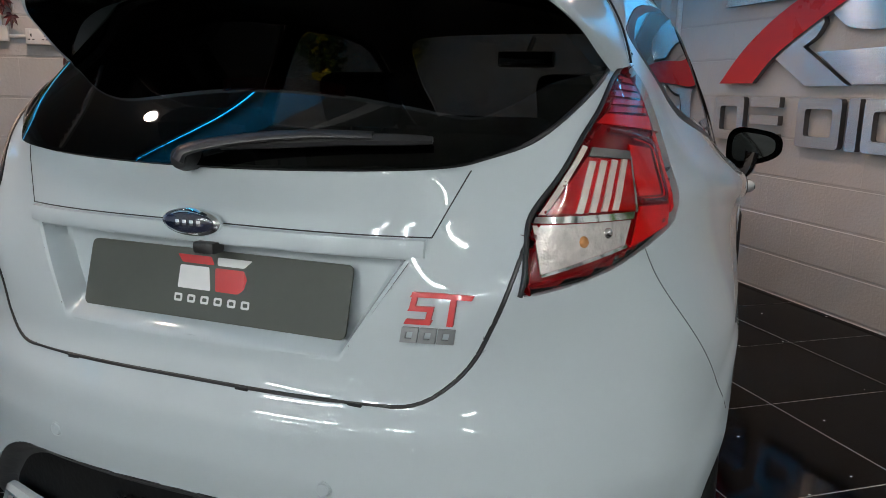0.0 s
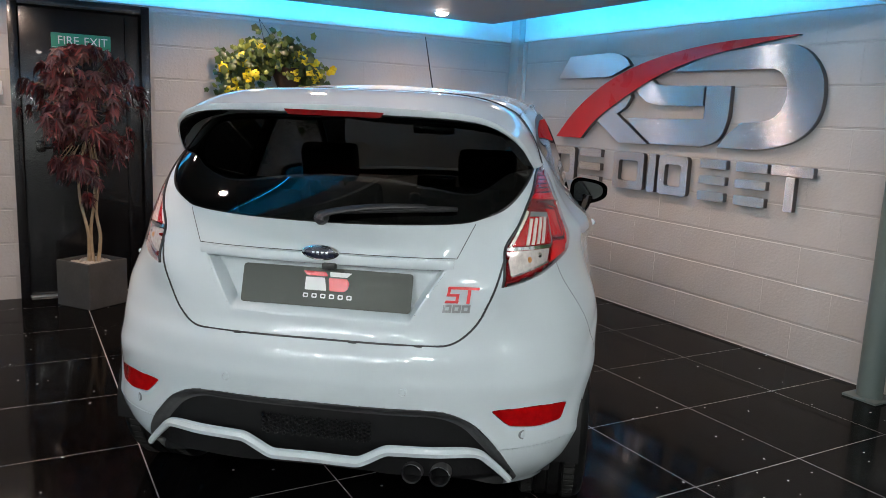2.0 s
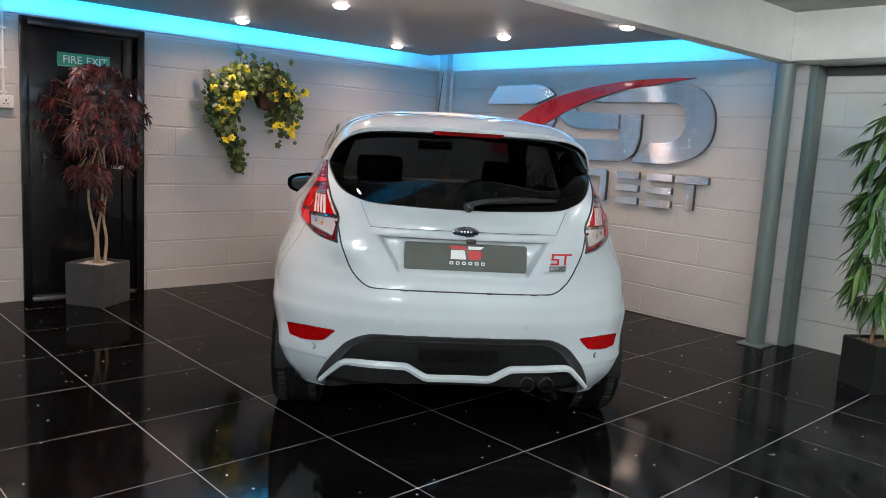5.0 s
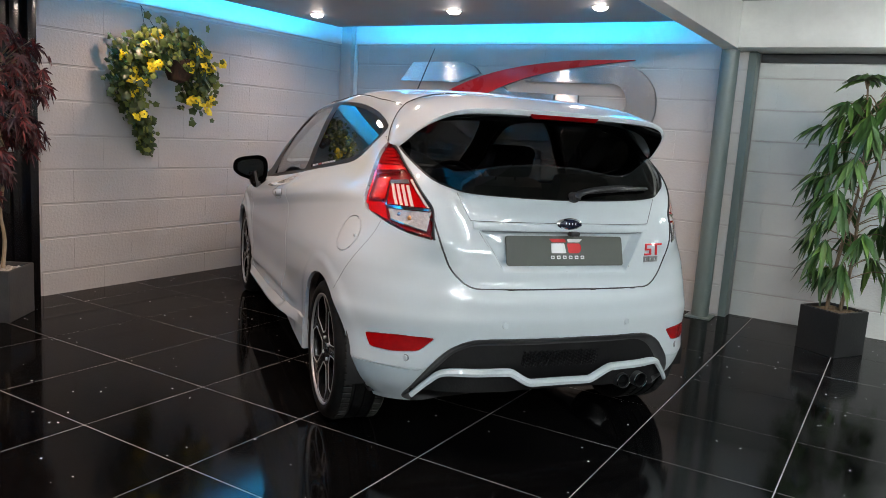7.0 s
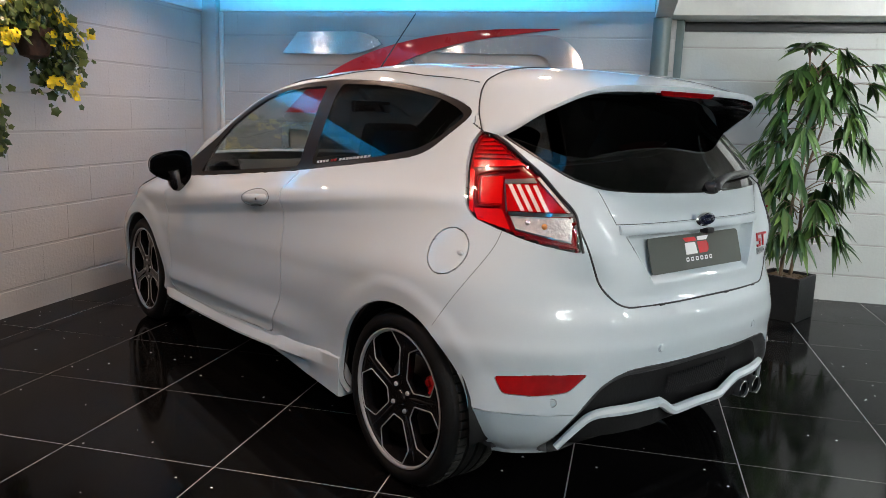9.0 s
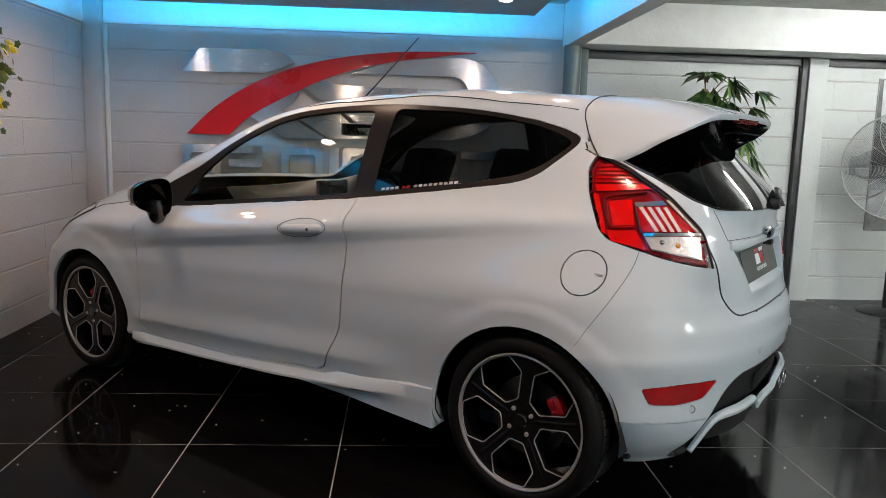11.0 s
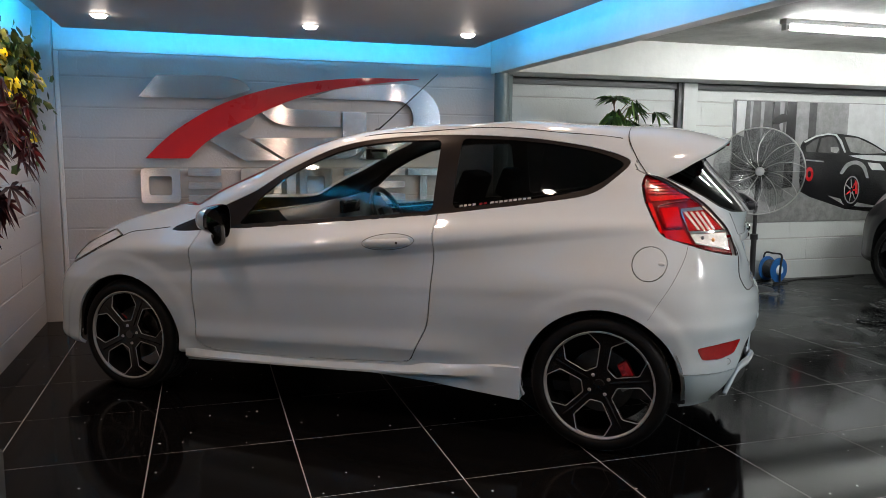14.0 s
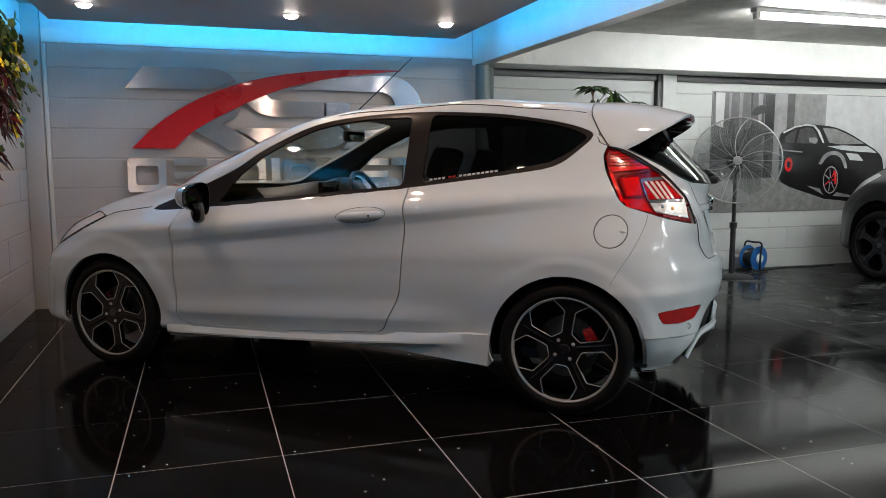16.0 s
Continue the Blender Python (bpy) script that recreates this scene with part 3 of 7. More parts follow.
def body_form(u, v):
    """Points of the left half: u from the rear's centre (0) round to the nose (1), v from sill (0) to ridge (1)."""
    u, v = np.asarray(u, float), np.asarray(v, float)
    rows = np.array(list(RINGS.values()))
    k = np.arange(len(rows)) / (len(rows) - 1.0)
    p = [spline(k, rows[:, i], v) for i in range(rows.shape[1])]
    m = spline_matrix_z(p[:6], u)
    wide, back, nose, lr, lf = p[6:]
    wide = np.maximum(wide, 0)
    th = np.clip(u / 0.3, 0, 1) * math.pi / 2
    tf = np.clip((1 - u) / 0.3, 0, 1) * math.pi / 2
    s = np.clip((u - 0.3) / 0.4, 0, 1)
    nr, nf = 2 / 2.4, 2 / 2.6
    xr = back + lr * (1 - np.cos(th).clip(0) ** nr)
    xf = nose - lf * (1 - np.cos(tf).clip(0) ** nf)
    x = np.where(u < 0.3, xr, np.where(u > 0.7, xf, (back + lr) * (1 - s) + (nose - lf) * s))
    y = wide * np.where(u < 0.3, np.sin(th).clip(0) ** nr, np.where(u > 0.7, np.sin(tf).clip(0) ** nf, 1.0))
    k = np.clip((0.75 - x) / 1.1, 0, 1)
    y = y * (1 - 0.036 * k * k * (3 - 2 * k))
    k, h = np.clip((0.90 - x) / 1.1, 0, 1), np.clip((m - 0.72) / 0.24, 0, 1)
    y = y * (1 - 0.095 * k * k * (3 - 2 * k) * h * h * (3 - 2 * h))
    # shoulder: a ridge over a narrow facet that turns under; lower down a ridge along the door's foot
    d = m - (0.928 - 0.1245 * x)
    f = np.clip((x + 0.35) / 0.7, 0, 1) * np.clip((2.45 - x) / 0.45, 0, 1)
    k = np.clip(d / 0.046, 0, 1)
    y = y + np.where(y > 0.5, f * 0.0125 * (0.75 * k + 0.25 * k * k * (3 - 2 * k)) * np.where(d > 0.046, np.exp(-((d - 0.046) / 0.12) ** 2), 1.0), 0)
    d = m - (0.411 - 0.0373 * x)
    f = np.clip((x - 0.45) / 0.35, 0, 1) * np.clip((2.13 - x) / 0.10, 0, 1)
    y = y + np.where(y > 0.5, 0.025 * f * np.where(d > 0, np.exp(-(d / 0.070) ** 2), np.clip(1 + d / 0.080, 0, 1)), 0)
    # tailgate flatter across its middle, lamps proud of it
    ease = lambda q: np.clip(q, 0, 1) ** 2 * (3 - 2 * np.clip(q, 0, 1))
    x = x + np.where(x < -0.2, 0.022 * np.exp(-(y / 0.30) ** 2) * ease((m - 0.64) / 0.08) * ease((1.03 - m) / 0.09), 0)
    k = y - 0.525 - 0.35 * (m - 0.85)
    x = x - np.where(u < 0.3, 0.037 * np.exp(-(k / np.where(k < 0, 0.075, 0.11)) ** 2) * ease((m - 0.74) / 0.14) * ease((1.20 - m) / 0.16), 0)
    s = [np.clip(q, 0, 1) for q in ((x - 1.98) / 0.35, (0.75 - y) / 0.28, (3.12 - x) / 0.32, (1.00 - m) / 0.06)]
    m = m + 0.044 * np.prod([q * q * (3 - 2 * q) for q in s], axis=0)
    k, h = np.clip((-0.12 - x) / 0.22, 0, 1), np.clip((0.37 - m) / 0.15, 0, 1)
    y = y * (1 - 0.10 * k * k * (3 - 2 * k) * h)
    d, f = m - 0.553, np.clip((0.10 - x) / 0.25, 0, 1)
    d = 0.006 * f * np.where(d > 0, np.exp(-(d / 0.032) ** 2), np.exp(-(d / 0.055) ** 2))
    x, y = x - d * np.cos(th), y + d * np.sin(th)
    for cx in (0.0, 2.489):
        r = np.hypot(x - cx, m - 0.295)
        k = np.clip(((0.455 if cx else 0.43) - r) / 0.05, 0, 1)
        y = y + np.where(y > 0.5, (0.011 if cx else 0.007) * k * k * (3 - 2 * k), 0)
    return x, y, m


def spline_matrix_z(nodes, u):
    """Height along a ring from its six nodes, by cubic weights."""
    basis = [spline(RING_U, [1.0 if i == j else 0.0 for j in range(6)], u) for i in range(6)]
    return sum(b * n for b, n in zip(basis, nodes))
# ---- end of body form ----


# ---- the hatchback ----
def inside(poly, a, b):
    """Which points (a, b) lie in a polygon."""
    a, b = np.asarray(a, float), np.asarray(b, float)
    hit = np.zeros(a.shape, bool)
    n = len(poly)
    for i in range(n):
        (x0, y0), (x1, y1) = poly[i], poly[(i + 1) % n]
        if y0 == y1:
            continue
        hit ^= ((y0 > b) != (y1 > b)) & (a < (x1 - x0) * (b - y0) / (y1 - y0) + x0)
    return hit


VIEWS = {"side": (Vector((1, 0, 0)), Vector((0, 1, 0))), "rear": (Vector((0, 1, 0)), Vector((-1, 0, 0))),
         "corner": (Vector((1, 1, 0)).normalized(), Vector((-1, 1, 0)).normalized())}


def score(bm, poly, view, keep):
    """Cuts the skin along a polygon seen in a view, so that faces end on its outline. keep(co) says which faces take part."""
    across, depth = VIEWS[view]
    lo = min(p[0] for p in poly) - 0.03, min(p[1] for p in poly) - 0.03
    hi = max(p[0] for p in poly) + 0.03, max(p[1] for p in poly) + 0.03

    def near():
        out = []
        for f in bm.faces:
            c = f.calc_center_median()
            q = c.dot(across)
            if lo[0] < q < hi[0] and lo[1] < c.z < hi[1] and keep(c):
                out.append(f)
        return out

    for i in range(len(poly)):
        if i % 6 == 0:
            pool = near()
        (x0, y0), (x1, y1) = poly[i], poly[(i + 1) % len(poly)]
        d = math.hypot(x1 - x0, y1 - y0)
        if d < 1e-5:
            continue
        pool = [f for f in pool if f.is_valid]
        pick = []
        for f in pool:
            qs = [v.co.dot(across) for v in f.verts]
            zs = [v.co.z for v in f.verts]
            if max(qs) >= min(x0, x1) - 1e-4 and min(qs) <= max(x0, x1) + 1e-4 and max(zs) >= min(y0, y1) - 1e-4 and min(zs) <= max(y0, y1) + 1e-4:
                pick.append(f)
        if not pick:
            continue
        along = across * ((x1 - x0) / d) + Vector((0, 0, (y1 - y0) / d))
        no = along.cross(depth)
        geom = list({v for f in pick for v in f.verts}) + list({e for f in pick for e in f.edges}) + pick
        got = bmesh.ops.bisect_plane(bm, geom=geom, dist=1e-5, plane_co=across * x0 + Vector((0, 0, y0)), plane_no=no)
        pool += [g for g in got["geom"] if isinstance(g, bmesh.types.BMFace)]
        pool = list(set(pool))


def mark(bm, layer, poly, view, keep, tag, over=(0,)):
    across, _ = VIEWS[view]
    faces = [f for f in bm.faces if f[layer] in over and keep(f.calc_center_median())]
    if not faces:
        return
    c = [f.calc_center_median() for f in faces]
    hit = inside(poly, [p.dot(across) for p in c], [p.z for p in c])
    for f, h in zip(faces, hit):
        if h:
            f[layer] = tag


def edge_distance(poly, a, b):
    best = 9.0
    for i in range(len(poly)):
        (x0, y0), (x1, y1) = poly[i], poly[(i + 1) % len(poly)]
        dx, dy = x1 - x0, y1 - y0
        t = max(0.0, min(1.0, ((a - x0) * dx + (b - y0) * dy) / (dx * dx + dy * dy + 1e-12)))
        best = min(best, math.hypot(a - x0 - t * dx, b - y0 - t * dy))
    return best


def skin(bm, layer, tags):
    """A copy of the faces with these tags."""
    out = bm.copy()
    lay = out.faces.layers.int.get("piece")
    bmesh.ops.delete(out, geom=[f for f in out.faces if f[lay] not in tags], context="FACES")
    return out


def lip(bm, gap, depth):
    """Draws the open edges of a panel in by gap and folds them inwards by depth."""
    bm.normal_update()
    rim = [e for e in bm.edges if len(e.link_faces) == 1]
    # the centre plane and the sill stay open
    rim = [e for e in rim if not all(abs(v.co.y) < 1e-4 for v in e.verts)]
    verts = {v for e in rim for v in e.verts}
    moves = {}
    for v in verts:
        c = sum((f.calc_center_median() for f in v.link_faces), Vector()) / len(v.link_faces)
        edges = [e for e in v.link_edges if e in rim or len(e.link_faces) == 1]
        t = Vector()
        for e in edges:
            w = e.other_vert(v).co - v.co
            t += w if t.dot(w) >= 0 else -w
        inw = c - v.co
        if t.length > 1e-9:
            t.normalize()
            inw -= t * inw.dot(t)
        inw -= v.normal * inw.dot(v.normal)
        moves[v] = (inw.normalized() * gap if inw.length > 1e-9 else Vector(), v.normal.copy())
    for v, (d, n) in moves.items():
        v.co += Vector((d.x, 0 if abs(v.co.y) < 1e-4 else d.y, d.z))
    if depth:
        got = bmesh.ops.extrude_edge_only(bm, edges=rim)
        news = [g for g in got["geom"] if isinstance(g, bmesh.types.BMVert)]
        olds = {}
        for v in news:
            for e in v.link_edges:
                o = e.other_vert(v)
                if o in moves:
                    olds[v] = moves[o][1]
        for v in news:
            n = olds.get(v)
            if n is not None:
                v.co -= Vector((n.x, 0 if abs(v.co.y) < 1e-4 else n.y, n.z)) * depth
    return bm


def right(x, y):
    """Half width on the right, where the doors stand slightly closer in."""
    t = min(1.0, max(0.0, (x + 0.1) / 0.9))
    return y * (1 - 0.036 * t * t * (3 - 2 * t))


def mirrored(bm):
    """The same panel on the other side."""
    out = bm.copy()
    for v in out.verts:
        v.co.y = -right(v.co.x, v.co.y)
    bmesh.ops.reverse_faces(out, faces=out.faces)
    return out


GLASS_FORM = []          # bent form of the door and quarter windows, in that order


def pane(bm, axis):
    """Gives a glass pane the clean double curve of bent glass: axis 0 for the rear window, 1 for a side window."""
    co = np.array([v.co[:] for v in bm.verts])
    if axis == 0:
        y2, z = co[:, 1] ** 2, co[:, 2]
        w = z - 1.17
        fit = -2.8662 - 0.3767 * y2 + 3.1105 * z + 0.6213 * y2 * z - 0.8892 * z * z + 0.2904 * y2 * y2 + 1.9179 * y2 * w * w - 9.4963 * w ** 3
        side = np.clip((np.abs(co[:, 1]) - 0.43) / 0.10, 0, 1)
        fit = fit * (1 - side) + (co[:, 0] + 0.002) * side
    else:
        a, b = co[:, 0], co[:, 2]
        terms = [np.ones_like(a), a, b, a * b, b * b, a * a]
        k, *_ = np.linalg.lstsq(np.stack(terms, 1), co[:, axis], rcond=None)
        fit = np.stack(terms, 1) @ k - 0.002
        GLASS_FORM.append(k)
    for v, f in zip(bm.verts, fit):
        v.co[axis] = f
    return bm


def whole(bm, far=None):
    """Both halves in one mesh; far is the right half's own panel, where it differs."""
    other = mirrored(far or bm)
    me = bpy.data.meshes.new("half")
    other.to_mesh(me)
    bm.from_mesh(me)
    other.free()
    bpy.data.meshes.remove(me)
    bmesh.ops.remove_doubles(bm, verts=[v for v in bm.verts if abs(v.co.y) < 1e-3], dist=1e-4)
    return bm


def half_body(nu, nv):
    bm = bmesh.new()
    uu = np.linspace(0, 1, nu)
    vv = np.linspace(0, 1, nv)
    x, y, z = body_form(*np.meshgrid(uu, vv, indexing="ij"))
    y[np.abs(y) < 1e-5] = 0
    rows = [[bm.verts.new((x[i, j], y[i, j], z[i, j])) for j in range(nv)] for i in range(nu)]
    for i in range(nu - 1):
        for j in range(nv - 1):
            bm.faces.new((rows[i][j], rows[i][j + 1], rows[i + 1][j + 1], rows[i + 1][j]))
    bmesh.ops.remove_doubles(bm, verts=bm.verts, dist=2e-5)
    bm.normal_update()
    probe = max(bm.verts, key=lambda v: v.co.y)
    if probe.normal.y < 0:
        bmesh.ops.reverse_faces(bm, faces=bm.faces)
    return bm


SKIN_U, SKIN_V = np.meshgrid(np.linspace(0, 1, 241), np.linspace(0, 1, 241), indexing="ij")
SKIN = body_form(SKIN_U, SKIN_V)

SIDE = lambda c: c.y > 0.35 and c.x > -0.30
TAIL = lambda c: c.x < 0.25 and c.y > -0.01
BACK = lambda c: c.x < -0.1
CIRCLE = lambda cx, cz, r, n=48, q=1.0: [(cx + r * math.cos(2 * math.pi * k / n), cz + q * r * math.sin(2 * math.pi * k / n)) for k in range(n)]

DLO = rounded([(2.235, 0.869), (1.85, 0.890), (1.30, 0.945), (0.75, 1.002), (0.27, 1.068), (0.08, 1.106), (-0.02, 1.178), (-0.074, 1.238), (-0.036, 1.270), (0.095, 1.305),
               (0.26, 1.332), (0.43, 1.349), (0.70, 1.359), (1.02, 1.350), (1.32, 1.305), (1.59, 1.185), (1.76, 1.078), (2.00, 0.972)], 4)
PANE_F = filleted([(1.835, 0.909), (1.30, 0.962), (0.785, 1.012), (0.785, 1.334), (1.01, 1.331), (1.20, 1.308), (1.32, 1.278), (1.47, 1.215), (1.59, 1.152), (1.72, 1.050)], 0.03)
PANE_Q = filleted([(0.690, 1.026), (0.27, 1.086), (0.10, 1.122), (0.02, 1.165), (-0.058, 1.234), (0.00, 1.262), (0.095, 1.290), (0.26, 1.317), (0.43, 1.334), (0.685, 1.343)], 0.03)
LAMP = filleted([(0.326, 1.198), (0.360, 1.152), (0.370, 1.085), (0.362, 0.968), (0.338, 0.934), (0.228, 0.896), (0.127, 0.868), (0.006, 0.849), (0.021, 0.918), (0.036, 0.962), (0.138, 1.070), (0.246, 1.155)], 0.014, 3)
FOG = filleted([(0.247, 0.477), (0.15, 0.487), (0.06, 0.490), (-0.032, 0.488), (0.025, 0.436), (0.12, 0.424), (0.220, 0.428)], 0.012, 3)
DOOR = filleted([(2.045, 0.95), (2.057, 0.766), (2.052, 0.52), (2.035, 0.300), (1.97, 0.278), (1.40, 0.283), (0.860, 0.316), (0.768, 0.504), (0.736, 0.851), (0.756, 1.04), (1.3, 0.99)], 0.038, 5)
FLAP = CIRCLE(-0.186, 0.826, 0.070)
GATE = filleted([(-0.1, 0.678), (0.20, 0.678), (0.396, 0.678), (0.462, 0.735), (0.512, 0.852), (0.531, 0.95), (0.584, 1.066), (0.610, 1.16), (0.606, 1.23), (0.56, 1.34), (-0.1, 1.40)], 0.05, 5)
REARPANE = rounded([(-0.2, 1.019), (0.0, 1.018), (0.20, 1.021), (0.39, 1.029), (0.46, 1.045), (0.52, 1.072), (0.565, 1.125), (0.586, 1.180), (0.572, 1.235), (0.53, 1.275), (0.39, 1.308), (0.1, 1.318), (-0.2, 1.318)], 5)
DISH = [(-0.4, 0.893), (0.362, 0.893), (0.268, 0.742), (-0.4, 0.742)]
MASK = filleted([(-0.2, 0.497), (0.38, 0.492), (0.465, 0.455), (0.553, 0.355), (0.612, 0.22), (-0.2, 0.12)], 0.05, 5)
MASK_IN = filleted([(-0.2, 0.462), (0.365, 0.458), (0.435, 0.430), (0.520, 0.335), (0.575, 0.20), (-0.2, 0.10)], 0.05, 5)
SKIRT = [(-0.09, 0.364), (0.10, 0.364), (0.33, 0.370), (0.46, 0.372), (0.46, 0.1), (-0.09, 0.1)]
ARCH_R, ARCH_F = CIRCLE(0.0, 0.292, 0.336, 64), CIRCLE(2.489, 0.292, 0.336, 64)
SCREEN = rounded([(-0.3, 0.985), (0.0, 0.985), (0.40, 0.985), (0.60, 0.985), (0.635, 1.02), (0.600, 1.14), (0.550, 1.26), (0.470, 1.345), (0.30, 1.372), (0.0, 1.380), (-0.3, 1.380)], 4)
LIGHT_F = filleted([(2.60, 0.818), (2.665, 0.776), (2.75, 0.734), (2.86, 0.690), (2.97, 0.650), (3.02, 0.672), (2.90, 0.755), (2.74, 0.835)], 0.012, 3)


def wheel(name, car):
    """A five-window black alloy wheel with machined edges, tyre, disc and caliper; its middle is the origin, outside is +Y."""
    hub = part(name, lathe_bm([(0.001, -0.06), (0.035, -0.06), (0.035, -0.012), (0.001, -0.012)], 20), M_RIM, car)
    bm = bmesh.new()
    prof = [(0.236, -0.004), (0.240, 0.004), (0.248, 0.011), (0.260, 0.013), (0.276, 0.009), (0.287, 0.000), (0.2925, -0.010), (0.2955, -0.022)]
    for k in range(4):
        a = -0.030 - k * 0.043
        prof += [(0.298, a), (0.298, a - 0.031), (0.2905, a - 0.033), (0.2905, a - 0.040)]
    prof += [(0.298, -0.196), (0.286, -0.206), (0.26, -0.212), (0.236, -0.200)]
    lathe(bm, prof, 72, "Y", close=True)
    part("tyre", bm, M_RUBBER, hub, "low profile black tyre")
    bm = bmesh.new()
    for k in range(64):
        for w, (y0, y1) in enumerate(((-0.022, -0.056), (-0.160, -0.196))):
            m = Matrix.Rotation(2 * math.pi * (k + 0.5 * w) / 64, 4, "Y")
            block(bm, (-0.0115, y1, 0.2900), (0.0115, y0, 0.3005), 0.003, m)
    tagged(part("tread", bm, M_TREAD, hub, "worn tread blocks"), kind="stuff")
    bm = bmesh.new()
    lathe(bm, [(0.2385, 0.004), (0.2385, -0.20), (0.224, -0.20), (0.222, -0.03), (0.229, 0.004)], 64, "Y", close=True)
    part("rim_barrel", bm, M_RIM, hub)
    holes = []
    for k in range(5):
        mid = radians(134 + 72 * k)
        hexa = [(15.5, 0.2265), (5, 0.2270), (-5, 0.2270), (-15.5, 0.2265), (-28, 0.176), (-19.5, 0.078), (19.5, 0.078), (28, 0.176)]
        holes.append(filleted([(r * math.cos(mid + radians(a)), r * math.sin(mid + radians(a))) for a, r in hexa], 0.008, 3))
    outer = [(0.2325 * math.cos(2 * math.pi * k / 72), 0.2325 * math.sin(2 * math.pi * k / 72)) for k in range(72)]
    dish = lambda a, b: -0.004 - 0.012 * (1 - min(1, math.hypot(a, b) / 0.21)) ** 1.0
    bm = bmesh.new()
    slab(bm, [outer] + holes, 0.028, lambda a, b, h: (a, dish(a, b) - h, b))
    part("spokes", bm, M_RIM, hub, "gloss black five window alloy face", sharp=30)
    for hole in holes:
        bm = bmesh.new()
        rod(bm, [(a, dish(a, b) + 0.0004, b) for a, b in hole], 0.0020, 6, closed=True)
        part("machined_edge", bm, M_MACHINED, hub, "bright machined window edge")
    bm = bmesh.new()
    lathe(bm, [(0.2275, -0.0010), (0.2290, 0.0060), (0.2330, 0.0085), (0.2372, 0.0075), (0.2345, -0.004)], 72, "Y", close=True)
    part("machined_ring", bm, M_MACHINED, hub, "bright machined rim ring")
    for k in range(5):
        a = radians(134 + 36 + 72 * k)
        m = Matrix.Rotation(-a, 4, "Y")
        bm = bmesh.new()
        rows = []
        for r, w, h in ((0.040, 0.008, 0.001), (0.085, 0.011, 0.004), (0.14, 0.008, 0.003), (0.185, 0.010, 0.002), (0.212, 0.014, 0.0)):
            base = -0.004 - 0.012 * (1 - min(1, r / 0.21))
            rows.append([bm.verts.new(m @ Vector((r, base + dy, dz))) for dy, dz in ((-0.002, -w), (h, -w * 0.35), (h, w * 0.35), (-0.002, w))])
        for p, q in zip(rows, rows[1:]):
            for i in range(3):
                bm.faces.new((p[i], p[i + 1], q[i + 1], q[i]))
        bmesh.ops.recalc_face_normals(bm, faces=bm.faces)
        part("spoke_rib", bm, M_RIM, hub)
    bm = bmesh.new()
    lathe(bm, [(0.001, -0.006), (0.022, -0.007), (0.026, -0.012), (0.026, -0.02)], 24, "Y")
    part("centre_cap", bm, M_GLOSS, hub)
    for k in range(4):
        a = radians(45 + 90 * k + 12)
        bm = bmesh.new()
        lathe(bm, [(0.001, 0.004), (0.0065, 0.003), (0.0085, -0.004), (0.0085, -0.02)], 6, "Y", Matrix.Translation((0.048 * math.cos(a), -0.008, 0.048 * math.sin(a))))
        part("wheel_nut", bm, M_MACHINED, hub)
    bm = bmesh.new()
    lathe(bm, [(0.07, -0.075), (0.139, -0.075), (0.139, -0.095), (0.07, -0.095)], 48, "Y", close=True)
    part("brake_disc", bm, M_DISC, hub)
    return hub


def lathe_bm(profile, sides):
    bm = bmesh.new()
    lathe(bm, profile, sides, "Y")
    return bm


def caliper(car, x, y, side, angle):
    bm = bmesh.new()
    m = Matrix.Translation((x, y, 0.298)) @ Matrix.Rotation(radians(angle), 4, "Y")
    block(bm, (0.092, -0.030, -0.042), (0.142, 0.018, 0.042), 0.014, m)
    block(bm, (0.100, 0.014, -0.030), (0.122, 0.027, -0.008), 0.006, m)
    block(bm, (0.100, 0.014, 0.008), (0.122, 0.027, 0.030), 0.006, m)
    made = part("brake_caliper", bm, M_CALIPER, car, "red brake caliper")
    # small grey block added for the pale square behind the spokes
    bm = bmesh.new()
    block(bm, (0.062, -0.012, 0.038), (0.096, 0.012, 0.078), 0.003, m)
    part("carrier", bm, M_GREYMETAL, made, "small grey metal block beside the caliper")
    return made


def seat(car, x, y, back_tilt, wide, tall, name="seat"):
    base = part(name, box((x - 0.02, y - wide / 2, 0.28), (x + 0.48, y + wide / 2, 0.47), 0.05), M_FABRIC, car, "charcoal cloth bucket seat")
    m = Matrix.Translation((x, y, 0.44)) @ Matrix.Rotation(radians(-back_tilt), 4, "Y")
    bm = bmesh.new()
    block(bm, (-0.09, -wide / 2, 0), (0.06, wide / 2, tall), 0.05, m)
    for s in (-1, 1):
        block(bm, (-0.02, s * wide / 2 - 0.05, 0.05), (0.10, s * wide / 2 + 0.05, tall * 0.75), 0.03, m)
    part("backrest", bm, M_FABRIC, base)
    bm = bmesh.new()
    block(bm, (-0.07, -0.13, tall + 0.03), (0.03, 0.13, tall + 0.20), 0.035, m)
    rod(bm, [m @ Vector((-0.02, 0.06, tall - 0.05)), m @ Vector((-0.02, 0.06, tall + 0.08))], 0.007, 8)
    rod(bm, [m @ Vector((-0.02, -0.06, tall - 0.05)), m @ Vector((-0.02, -0.06, tall + 0.08))], 0.007, 8)
    part("headrest", bm, M_FABRIC, base)
    return base


